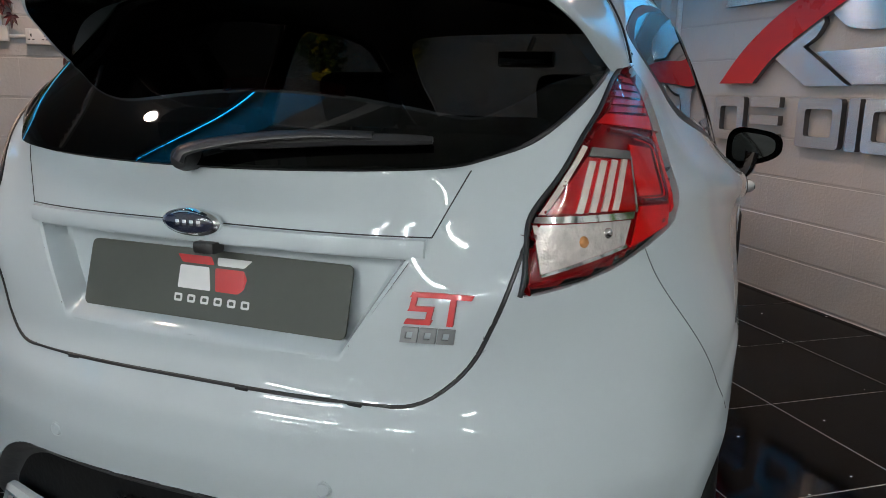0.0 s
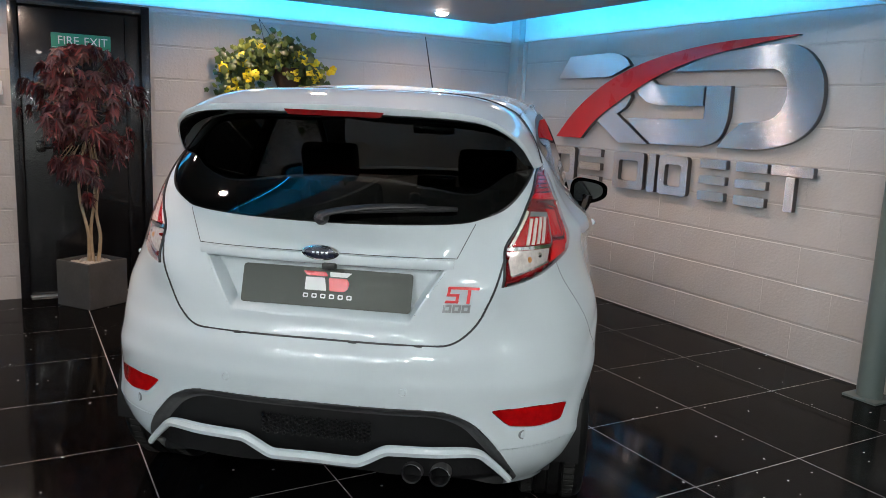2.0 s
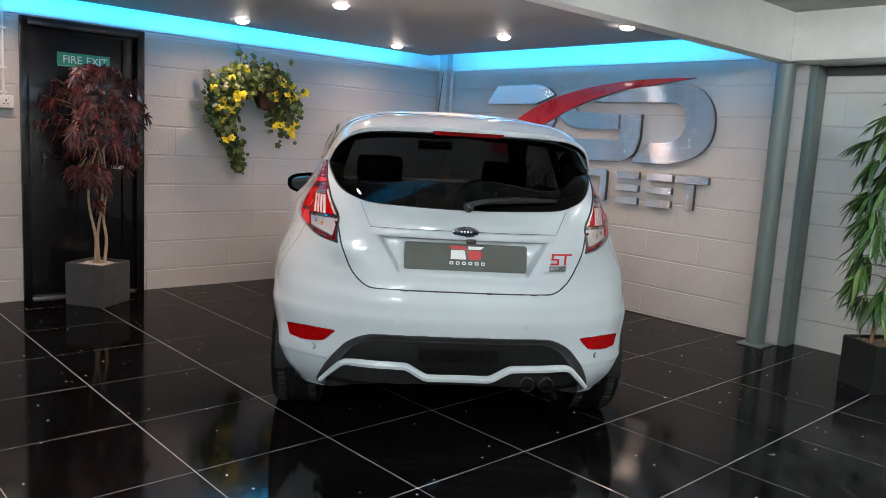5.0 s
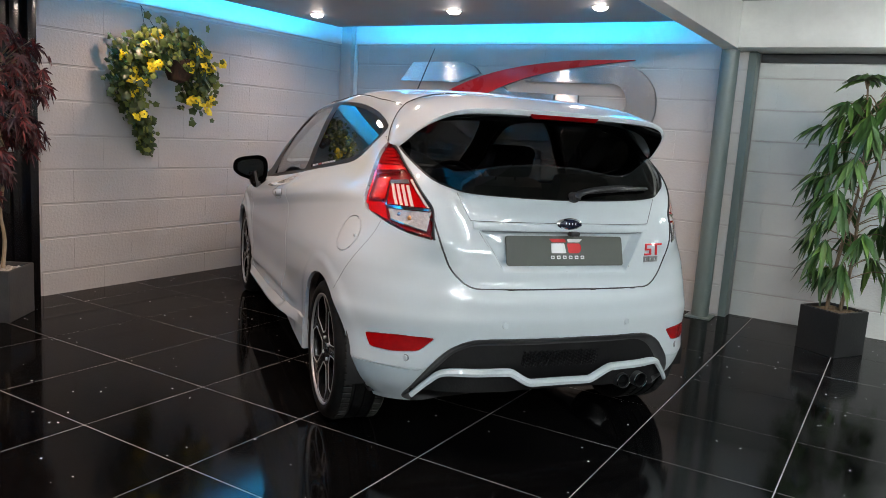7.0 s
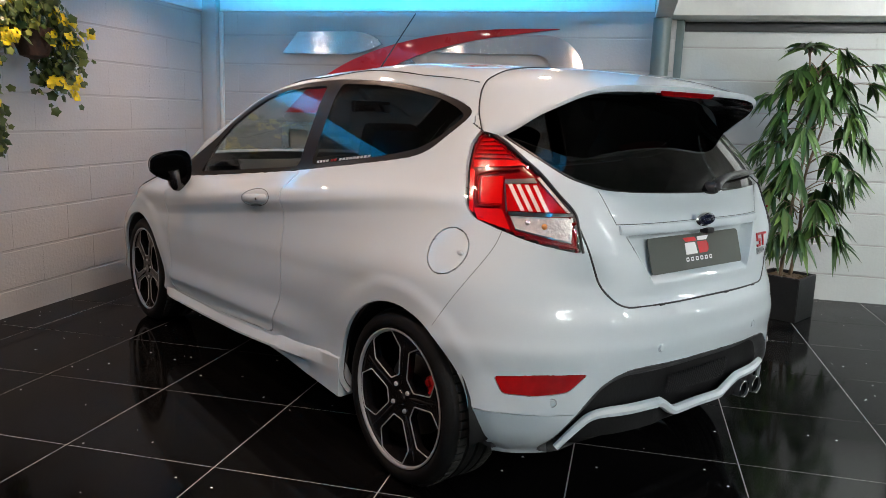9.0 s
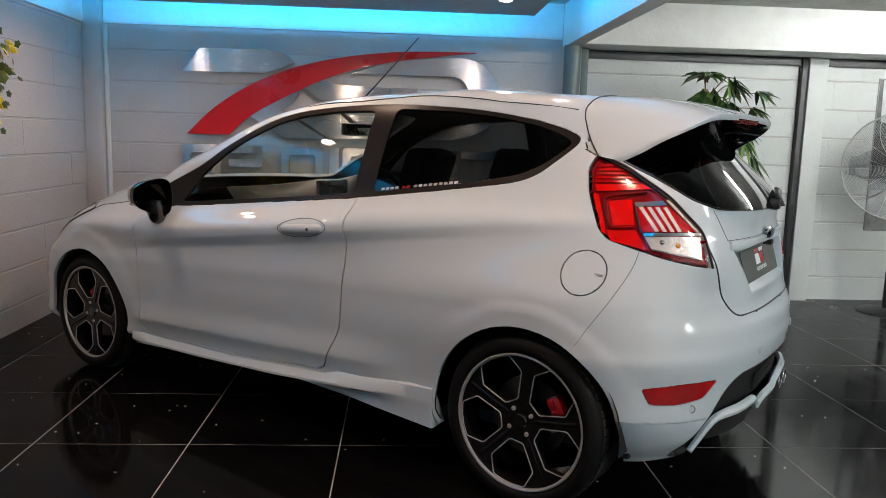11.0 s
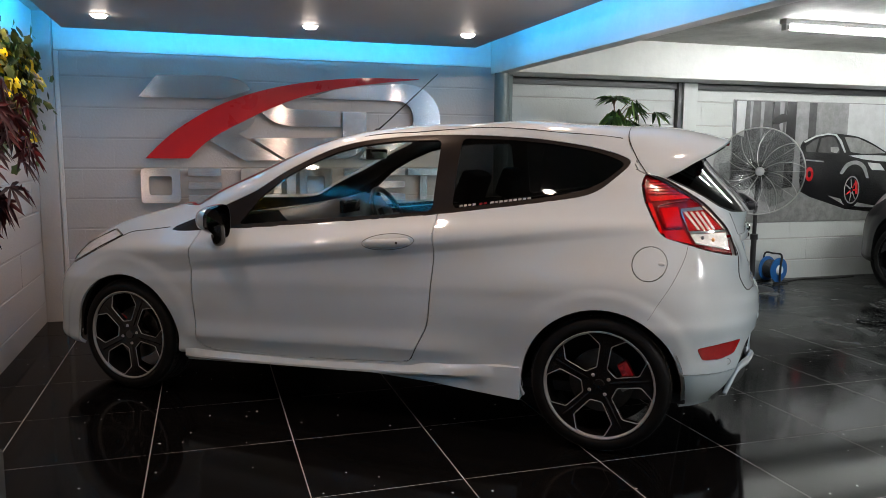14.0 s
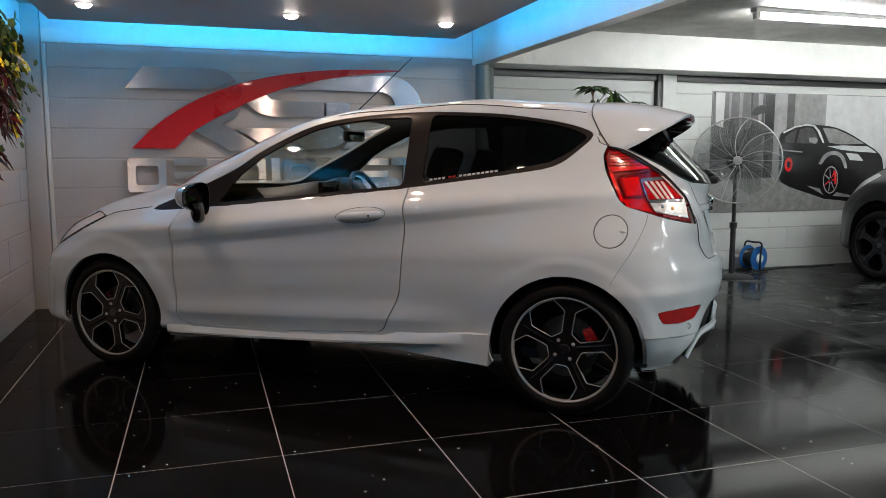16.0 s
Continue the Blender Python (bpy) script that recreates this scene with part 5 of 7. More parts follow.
def lamp_detail(lamps):
    """Chambers behind the clear cover of each tail lamp: red C, striped window, reversing lamp with amber bulb, chrome bars."""
    for side, lamp in zip((1, -1), lamps):
        def add(name, poly, mat, out=-0.006, label="", rows=6, cols=8):
            return part(name, corner_patch(poly, out, side, rows, cols), mat, lamp, label)

        back = bmesh.new()
        back.from_mesh(lamp.data)
        back.normal_update()
        for v in back.verts:
            v.co -= v.normal * 0.013
        part("lamp_back", back, M_LENSMID, lamp, "dark red lamp body")
        add("lens_outer", [(0.340, 0.948), (0.352, 0.956), (0.360, 1.080), (0.345, 1.072)], M_LENSBRIGHT, -0.007)
        add("lens_foot", [(0.222, 0.906), (0.326, 0.930), (0.338, 0.962), (0.252, 0.966)], M_LENSBRIGHT, -0.007)
        add("lens_block", [(0.253, 0.982), (0.317, 0.980), (0.320, 1.053), (0.253, 1.062)], M_LENSBRIGHT, -0.007)
        add("lens_crown", [(0.184, 1.098), (0.346, 1.082), (0.352, 1.104), (0.213, 1.112)], M_LENSBRIGHT, -0.007)
        for k in range(5):
            z = 1.114 + 0.0125 * k
            add("lens_rib", [(0.222 + 0.015 * k, z + 0.001), (0.350 - 0.005 * k, z - 0.004), (0.349 - 0.006 * k, z + 0.005), (0.232 + 0.015 * k, z + 0.009)], M_LENSRED, -0.007, "", 2)
        bm = bmesh.new()
        line = [(0.258, 0.974), (0.300, 0.971), (0.326, 0.974), (0.331, 1.00), (0.333, 1.045), (0.322, 1.064), (0.27, 1.076), (0.205, 1.086)]
        rod(bm, [corner_point(q, z, -0.0055, side) for q, z in open_loop(line)], 0.0042, 6)
        part("dark_channel", bm, M_LENSDARK, lamp, "dark red contour of the lamp lens")
        bm = bmesh.new()
        line = [(0.258, 0.978), (0.300, 0.976), (0.320, 0.979), (0.324, 1.00), (0.326, 1.042), (0.316, 1.058), (0.27, 1.069)]
        rod(bm, [corner_point(q, z, -0.0045, side) for q, z in open_loop(line)], 0.0014, 6)
        part("light_guide", bm, M_LENSBRIGHT, lamp, "bright red light guide")
        add("stripe_window", [(0.058, 0.966), (0.234, 0.962), (0.243, 1.038), (0.146, 1.046)], M_LENSRED, -0.0065)
        for k in range(4):
            a, b = 0.108 + 0.0245 * k, 0.149 + 0.0250 * k
            add("light_bar", [(a, 0.965), (a + 0.012, 0.964), (b + 0.012, 1.038), (b, 1.040)], M_LENSPINK, -0.0035, "pale light bar", 6, 1)
        add("edge_bar", [(0.045, 0.965), (0.056, 0.965), (0.149, 1.060), (0.141, 1.064)], M_LENSPINK, -0.0035, "pale light bar", 8, 1)
        add("chrome_cap", [(0.148, 1.047), (0.244, 1.039), (0.246, 1.051), (0.158, 1.060)], M_GREYMETAL, -0.0030, "satin trim", 2)
        add("chrome_bar", [(0.036, 0.953), (0.228, 0.948), (0.232, 0.959), (0.040, 0.962)], M_CHROME, -0.0030, "chrome trim", 2)
        add("chrome_side", [(0.233, 0.958), (0.238, 0.958), (0.248, 1.042), (0.244, 1.042)], M_CHROME, -0.0030, "chrome trim", 6, 1)
        add("reversing_reflector", [(0.040, 0.881), (0.207, 0.911), (0.226, 0.947), (0.035, 0.951)], M_FACET, -0.0075, "faceted reflector")
        add("reversing_rim", [(0.038, 0.876), (0.207, 0.906), (0.207, 0.911), (0.040, 0.881)], M_CHROME, -0.0030, "chrome trim", 1)
        for q, z, r, m, name in ((0.121, 0.922, 0.010, M_AMBER, "amber_bulb"), (0.172, 0.931, 0.010, M_CHROME, "clear_bulb")):
            bm = bmesh.new()
            bmesh.ops.create_uvsphere(bm, u_segments=16, v_segments=10, radius=r, matrix=Matrix.Translation(corner_point(q, z, -0.012, side)))
            part(name, bm, m, lamp)


def open_loop(points):
    return [(p.x, p.y) for p in smooth_path([(a, b, 0) for a, b in points], 5)]


def rear_point(y, z, out=0.0):
    p = skin_point(abs(y), z, "rear")
    return Vector((p.x - out, y, z))


def rear_furniture(car):
    # black rod that draws the shade in the tailgate's lower gap
    half = [(y, z) for y, z in GATE if y > 0.02 and z < 0.93]
    half.sort(key=lambda p: math.atan2(p[1] - 1.2, p[0]))
    line = [(-y, z) for y, z in reversed(half)] + [(k * 0.04, 0.678) for k in range(-4, 5)] + half
    bm = bmesh.new()
    rod(bm, [rear_point(y, z, -0.0012) for y, z in line], 0.0036, 6)
    part("tailgate_seal", bm, M_PLASTIC, car, "black rod drawn as the dark gap under the tailgate")
    # ledge above the number plate
    bm = bmesh.new()
    rings = []
    for k in range(41):
        y = -0.385 + 0.77 * k / 40
        x = rear_point(y, 0.91).x
        sec = [(0.006, 0.925), (-0.005, 0.9225), (-0.0092, 0.910), (-0.0085, 0.8975), (0.020, 0.892)]
        rings.append([bm.verts.new((x + dx, y, z)) for dx, z in sec])
    for a, b in zip(rings, rings[1:]):
        for k in range(len(a) - 1):
            bm.faces.new((a[k], a[k + 1], b[k + 1], b[k]))
    for r in (rings[0], rings[-1]):
        bm.faces.new(r)
    bmesh.ops.recalc_face_normals(bm, faces=bm.faces)
    part("tailgate_ledge", bm, M_PAINT, car, "pale grey ledge above the number plate")
    bm = bmesh.new()
    rod(bm, [rear_point(y, 0.9265, 0.0002) for y in np.linspace(-0.392, 0.392, 41)], 0.0012, 6)
    part("ledge_seam", bm, M_PLASTIC, car)
    for s in (-1, 1):
        bm = bmesh.new()
        rod(bm, [rear_point(s * (0.392 + 0.045 * t), 0.9265 + 0.098 * t, 0.0) for t in np.linspace(0, 1, 14)], 0.0011, 6)
        part("gate_seam", bm, M_PLASTIC, car)
        bm = bmesh.new()
        rod(bm, [corner_point(q, z, -0.0004, s) for q, z in open_loop([(0.245, 0.900), (0.262, 0.86), (0.290, 0.818), (0.335, 0.760), (0.387, 0.690), (0.445, 0.600)])], 0.0010, 6)
        part("bumper_seam", bm, M_PLASTIC, car)
        bm = bmesh.new()
        rod(bm, [corner_point(q, z, 0.001, s) for q, z in open_loop([(0.004, 0.850), (0.013, 0.885), (0.020, 0.918), (0.035, 0.964), (0.087, 1.018), (0.137, 1.071), (0.190, 1.113), (0.247, 1.158), (0.286, 1.180), (0.322, 1.198)])], 0.0042, 8)
        part("lamp_seal", bm, M_PLASTIC, car)
    # rubber seal round the rear window
    bm = bmesh.new()
    half = [(y, z) for y, z in REARPANE if y > 0.0]
    rod(bm, [rear_point(y, z, 0.0005) for y, z in [(-y, z) for y, z in reversed(half)] + half] if half[0][1] < 1.1 else [rear_point(y, z, 0.0005) for y, z in half], 0.0038, 6, closed=True)
    part("window_seal", bm, M_PLASTIC, car, "black rubber seal of the rear window")
    # oval emblem
    bm = bmesh.new()
    lathe(bm, [(0.0, 0.010), (0.044, 0.010), (0.050, 0.006), (0.0555, 0.004), (0.057, -0.003)], 40, "X")
    for v in bm.verts:
        v.co = Vector((-0.576 - v.co.x, v.co.y, 0.927 + v.co.z * 0.40))
    bmesh.ops.recalc_face_normals(bm, faces=bm.faces)
    part("emblem_rim", bm, M_CHROME, car, "chrome rim of the oval emblem")
    bm = bmesh.new()
    lathe(bm, [(0.0, 0.0125), (0.040, 0.0120), (0.047, 0.009)], 40, "X")
    for v in bm.verts:
        v.co = Vector((-0.576 - v.co.x, v.co.y, 0.927 + v.co.z * 0.38))
    bmesh.ops.recalc_face_normals(bm, faces=bm.faces)
    part("emblem", bm, M_BLUE, car, "dark blue oval emblem")
    bm = bmesh.new()
    for k in range(4):
        block(bm, (-0.5898, -0.026 + 0.0135 * k, 0.922), (-0.5875, -0.018 + 0.0135 * k, 0.932), 0.001)
    part("emblem_mark", bm, M_CHROME, car)
    # number plate with a plain mark on it
    plate = part("number_plate", plate_mesh(), M_PLATE, car, "olive grey show plate with a red and white mark")
    marks = [([(0.072, 0.866), (0.004, 0.866), (-0.004, 0.853), (0.060, 0.853)], M_RED), ([(0.064, 0.849), (0.006, 0.849), (-0.002, 0.812), (0.064, 0.812)], M_WHITE),
             ([(-0.008, 0.866), (-0.076, 0.866), (-0.062, 0.853), (-0.010, 0.853)], M_WHITE), ([(-0.006, 0.849), (-0.062, 0.849), (-0.070, 0.836), (-0.066, 0.820), (-0.056, 0.812), (-0.012, 0.812)], M_RED)]
    for loop, m in marks:
        bm = bmesh.new()
        slab(bm, [filleted(loop, 0.003, 3)], 0.0012, lambda a, b, h: (plate_x(b) - h, a - 0.010, b - 0.003))
        part("plate_mark", bm, m, plate)
    for k in range(6):
        y = 0.068 - 0.0265 * k
        bm = bmesh.new()
        outer = filleted([(y, 0.790), (y - 0.016, 0.790), (y - 0.016, 0.803), (y, 0.803)], 0.003, 2)
        hole = filleted([(y - 0.0035, 0.7935), (y - 0.0125, 0.7935), (y - 0.0125, 0.7995), (y - 0.0035, 0.7995)], 0.002, 2)
        slab(bm, [outer, hole], 0.0012, lambda a, b, h: (plate_x(b) - h, a - 0.010, b - 0.003))
        part("plate_bar", bm, M_WHITE, plate)
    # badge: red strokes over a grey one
    for k, (y0, y1, z0, z1) in enumerate(((-0.372, -0.412, 0.842, 0.849), (-0.370, -0.405, 0.822, 0.829), (-0.366, -0.404, 0.803, 0.810), (-0.412, -0.462, 0.842, 0.849), (-0.428, -0.437, 0.803, 0.842), (-0.372, -0.380, 0.826, 0.845), (-0.396, -0.404, 0.806, 0.825))):
        bm = bmesh.new()
        loop = [(y0, z0), (y1, z0), (y1 - 0.003, z1), (y0 - 0.003, z1)]
        slab(bm, [loop], 0.005, lambda a, b, h: (rear_point(a, b).x - 0.0005 - h, a, b))
        part("badge_stroke", bm, M_RED, car, "red badge stroke")
    for k in range(3):
        y = -0.362 - 0.0265 * k
        bm = bmesh.new()
        outer = [(y, 0.776), (y - 0.024, 0.776), (y - 0.026, 0.798), (y - 0.002, 0.798)]
        hole = [(y - 0.007, 0.782), (y - 0.017, 0.782), (y - 0.0185, 0.792), (y - 0.0085, 0.792)]
        slab(bm, [outer, hole], 0.005, lambda a, b, h: (rear_point(a, b).x - 0.0005 - h, a, b))
        part("badge_block", bm, M_GREYMETAL, car, "dark chrome badge block")
    # camera bump, wiper
    part("camera_pod", box((-0.588, -0.046, 0.878), (-0.556, -0.006, 0.898), 0.006), M_PLASTIC, car)
    wip = part("rear_wiper", wiper_mesh(), M_PLASTIC, car, "black rear wiper arm")
    bm = bmesh.new()
    lathe(bm, [(0.001, 0.036), (0.016, 0.034), (0.021, 0.020), (0.020, 0.0)], 20, "X", Matrix.Translation((-0.572, -0.004, 1.030)) @ Matrix.Rotation(math.pi, 4, "Z"))
    part("wiper_pivot", bm, M_PLASTIC, wip)
    # parking sensors
    for y, z in ((0.265, 0.548), (-0.265, 0.548), (0.612, 0.405), (-0.612, 0.405)):
        p = rear_point(y, z)
        a = Vector((p.x + 0.30, p.y * 0.35, p.z)) if abs(y) > 0.5 else Vector((p.x + 1, p.y, p.z))
        m = look(p, p + (p - a))
        bm = bmesh.new()
        lathe(bm, [(0.001, 0.0025), (0.0095, 0.0025), (0.0105, 0.0005), (0.0105, -0.01)], 20, "Z", m @ Matrix.Rotation(math.pi, 4, "X"))
        bmesh.ops.recalc_face_normals(bm, faces=bm.faces)
        part("parking_sensor", bm, M_PAINT, car)
        bm = bmesh.new()
        lathe(bm, [(0.0112, 0.001), (0.0125, 0.0016), (0.0138, 0.001), (0.0138, -0.008), (0.0112, -0.008)], 24, "Z", m @ Matrix.Rotation(math.pi, 4, "X"), close=True)
        part("sensor_ring", bm, M_CHROME2 if abs(y) > 0.5 else M_PAINT, car)
    # pale lip across the insert
    pts = [(0.580, 0.262), (0.555, 0.292), (0.518, 0.330), (0.492, 0.354), (0.455, 0.365), (0.36, 0.366), (0.25, 0.366), (0.215, 0.362), (0.165, 0.332), (0.135, 0.318), (0.10, 0.316), (0, 0.316)]
    pts = pts + [(-y, z) for y, z in reversed(pts[:-1])]
    path = smooth_path([(rear_point(y, max(z, 0.34)).x + 0.004 + 0.016 * min(1.0, max(0.0, (abs(y) - 0.38) / 0.21)), y, z - 0.008) for y, z in pts], 4)
    bm = bmesh.new()
    rod(bm, path, [0.0165 - 0.006 * min(1.0, max(0.0, (abs(p.y) - 0.42) / 0.17)) for p in path], 7, flat=0.85)
    part("bumper_lip", bm, M_PAINT, car, "pale grey lip across the bumper insert")
    # lower valance behind the lip
    bm = bmesh.new()
    rings = [[bm.verts.new((p.x + dx, p.y, z if z < 0.3 else p.z)) for dx, z in ((0.010, 0.5), (0.020, 0.275), (0.16, 0.250))] for p in path]
    for a, b in zip(rings, rings[1:]):
        for k in range(2):
            bm.faces.new((a[k], a[k + 1], b[k + 1], b[k]))
    part("valance", bm, M_INSERT, car, "black lower valance")
    # mesh pattern in the insert: small raised cells
    bm = bmesh.new()
    for i in range(-13, 14):
        for j in range(5):
            y, z = i * 0.0125, 0.372 + j * 0.013 + (0.0065 if i % 2 else 0)
            p = rear_point(y, max(z, 0.34))
            lathe(bm, [(0.0044, 0.002), (0.0062, 0.004), (0.0070, 0.0)], 6, "X", Matrix.Translation((p.x + 0.0285, y, z)) @ Matrix.Rotation(math.pi, 4, "Z"))
    tagged(part("insert_mesh", bm, M_INSERT, car), kind="stuff")
    # twin tailpipes
    for y in (-0.297, -0.380):
        bm = bmesh.new()
        lathe(bm, [(0.0285, 0.12), (0.0285, -0.004), (0.0300, -0.006), (0.0315, -0.004), (0.0315, 0.12)], 32, "X", Matrix.Translation((-0.608, y, 0.291)), close=True)
        pipe = part("tailpipe", bm, M_STEELSIDE, car, "dark chrome twin tailpipe tip")
        bm = bmesh.new()
        lathe(bm, [(0.0283, 0.004), (0.0283, 0.119), (0.001, 0.119)], 24, "X", Matrix.Translation((-0.608, y, 0.291)))
        part("pipe_bore", bm, M_INSERT, pipe)
        bm = bmesh.new()
        lathe(bm, [(0.0288, -0.0050), (0.0300, -0.0072), (0.0314, -0.0050), (0.0300, -0.0030)], 32, "X", Matrix.Translation((-0.608, y, 0.291)), close=True)
        part("pipe_rim", bm, M_CHROME, pipe, "bright pipe rim")
    # finger notch of the fuel flap
    bm = bmesh.new()
    bmesh.ops.create_uvsphere(bm, u_segments=16, v_segments=8, radius=1.0, matrix=Matrix.Translation(skin_point(-0.232, 0.825, "side", 0.0005)) @ Matrix.Diagonal((0.016, 0.005, 0.008, 1)))
    part("flap_notch", bm, M_PAINT, car)
    # gap clips under the tailgate
    for y in (0.24, -0.11, -0.30):
        p = rear_point(y, 0.676)
        part("gate_clip", box((p.x - 0.002, y - 0.012, 0.674), (p.x + 0.01, y + 0.012, 0.680), 0.001), M_PLASTIC, car)


def plate_x(z):
    return -0.538 - (0.868 - z) * 0.29


def plate_mesh():
    bm = bmesh.new()
    loop = filleted([(0.248, 0.762), (-0.268, 0.762), (-0.268, 0.873), (0.248, 0.873)], 0.012, 4)
    slab(bm, [loop], 0.004, lambda a, b, h: (plate_x(b) + 0.004 - h, a, b))
    return bm


def wiper_mesh():
    bm = bmesh.new()
    arm = smooth_path([(-0.607, -0.004, 1.028), (-0.600, -0.020, 1.046), (-0.578, -0.10, 1.062), (-0.560, -0.20, 1.072), (-0.536, -0.30, 1.073)], 5)
    rod(bm, arm, [0.017 - 0.0004 * k for k in range(len(arm))], 10, flat=0.55)
    blade = smooth_path([(-0.572, -0.06, 1.052), (-0.560, -0.18, 1.060), (-0.540, -0.28, 1.066), (-0.512, -0.385, 1.068)], 5)
    rod(bm, blade, [0.010] * (len(blade) - 3) + [0.009, 0.008, 0.006], 8, flat=0.8)
    return bm


def spoiler(car):
    """The roof spoiler with its fins, red high lamp and black underside."""
    seam = [(-0.040, 0.0, 0), (-0.045, 0.25, 0), (-0.050, 0.40, 0), (-0.054, 0.496, 0), (-0.064, 0.536, 1.327), (-0.084, 0.564, 1.290), (-0.110, 0.588, 1.246), (-0.150, 0.609, 1.192)]
    tip = [(-0.480, 0.0, 1.350), (-0.478, 0.22, 1.346), (-0.470, 0.38, 1.338), (-0.450, 0.465, 1.320), (-0.405, 0.520, 1.288), (-0.338, 0.556, 1.250), (-0.278, 0.578, 1.212), (-0.215, 0.596, 1.180)]
    s3 = [Vector((x, y, z if z else roof_height(x, y) + 0.001)) for x, y, z in seam]
    t3 = [Vector(p) for p in tip]
    a, b = smooth_path(s3, 5), smooth_path(t3, 5)
    n, m = len(a), 14
    bm = bmesh.new()
    rows = {}
    for side in (1, -1):
        for i in range(n):
            if side < 0 and i == 0:
                rows[(side, i)] = rows[(1, 0)]
                continue
            line = []
            for k in range(m + 1):
                t = k / m
                p = a[i].lerp(b[i], t)
                w = (i / (n - 1)) ** 2
                p = p + Vector((0, 0.010 * math.sin(math.pi * t) * w, 0.020 * math.sin(math.pi * t) * (1 - w)))
                line.append(bm.verts.new((p.x, side * p.y, p.z)))
            # rounded rear edge, then the underside back to the glass
            e = b[i]
            w = i / (n - 1)
            for dx, dz in ((0.000, -0.008), (0.008, -0.017 * (1 - w) - 0.006)):
                line.append(bm.verts.new((e.x + dx, side * (e.y - 0.004 * w), e.z + dz)))
            rows[(side, i)] = line
    for side in (1, -1):
        for i in range(n - 1):
            p, q = rows[(side, i)], rows[(side, i + 1)]
            for k in range(len(p) - 1):
                f = (p[k], p[k + 1], q[k + 1], q[k])
                bm.faces.new(f if side > 0 else tuple(reversed(f)))
    bmesh.ops.recalc_face_normals(bm, faces=bm.faces)
    top = part("roof_spoiler", bm, M_PAINT, car, "pale grey roof spoiler", sharp=50)
    bm = bmesh.new()
    for side in (1, -1):
        prev = None
        for i in range(n):
            e, w = b[i], i / (n - 1)
            edge = Vector((e.x + 0.008, side * (e.y - 0.004 * w), e.z - 0.017 * (1 - w) - 0.006))
            back = Vector((-0.245 + 0.02 * w, side * min(e.y * 0.99, 0.60), 1.325 - 0.115 * w * w))
            line = [bm.verts.new(edge), bm.verts.new(edge.lerp(back, 0.5) + Vector((0, 0, 0.010))), bm.verts.new(back)]
            if prev:
                for k in range(2):
                    bm.faces.new((prev[k], prev[k + 1], line[k + 1], line[k]))
            prev = line
    bmesh.ops.remove_doubles(bm, verts=bm.verts, dist=1e-5)
    up = bmesh.ops.extrude_face_region(bm, geom=bm.faces[:])["geom"]
    bmesh.ops.translate(bm, vec=(0, 0, 0.003), verts=[g for g in up if isinstance(g, bmesh.types.BMVert)])
    bmesh.ops.recalc_face_normals(bm, faces=bm.faces)
    part("spoiler_underside", bm, M_GLOSS, top, "gloss black spoiler underside")
    for side in (1, -1):
        bm = bmesh.new()
        rod(bm, [(p.x + 0.002, side * (p.y + 0.003 * i / n), p.z + 0.0016) for i, p in enumerate(a)], 0.0022, 6)
        part("spoiler_seam", bm, M_PLASTIC, top)
    bm = bmesh.new()
    loop = filleted([(0.140, 1.317), (-0.140, 1.317), (-0.156, 1.338), (0.156, 1.338)], 0.006, 3)
    slab(bm, [loop], 0.02, lambda y, z, h: (-0.4785 + 0.55 * y * y * 0.35 + (1.33 - z) * 0.25 + h, y, z))
    part("high_brake_lamp", bm, M_LENSDARK, top, "red high level brake lamp")


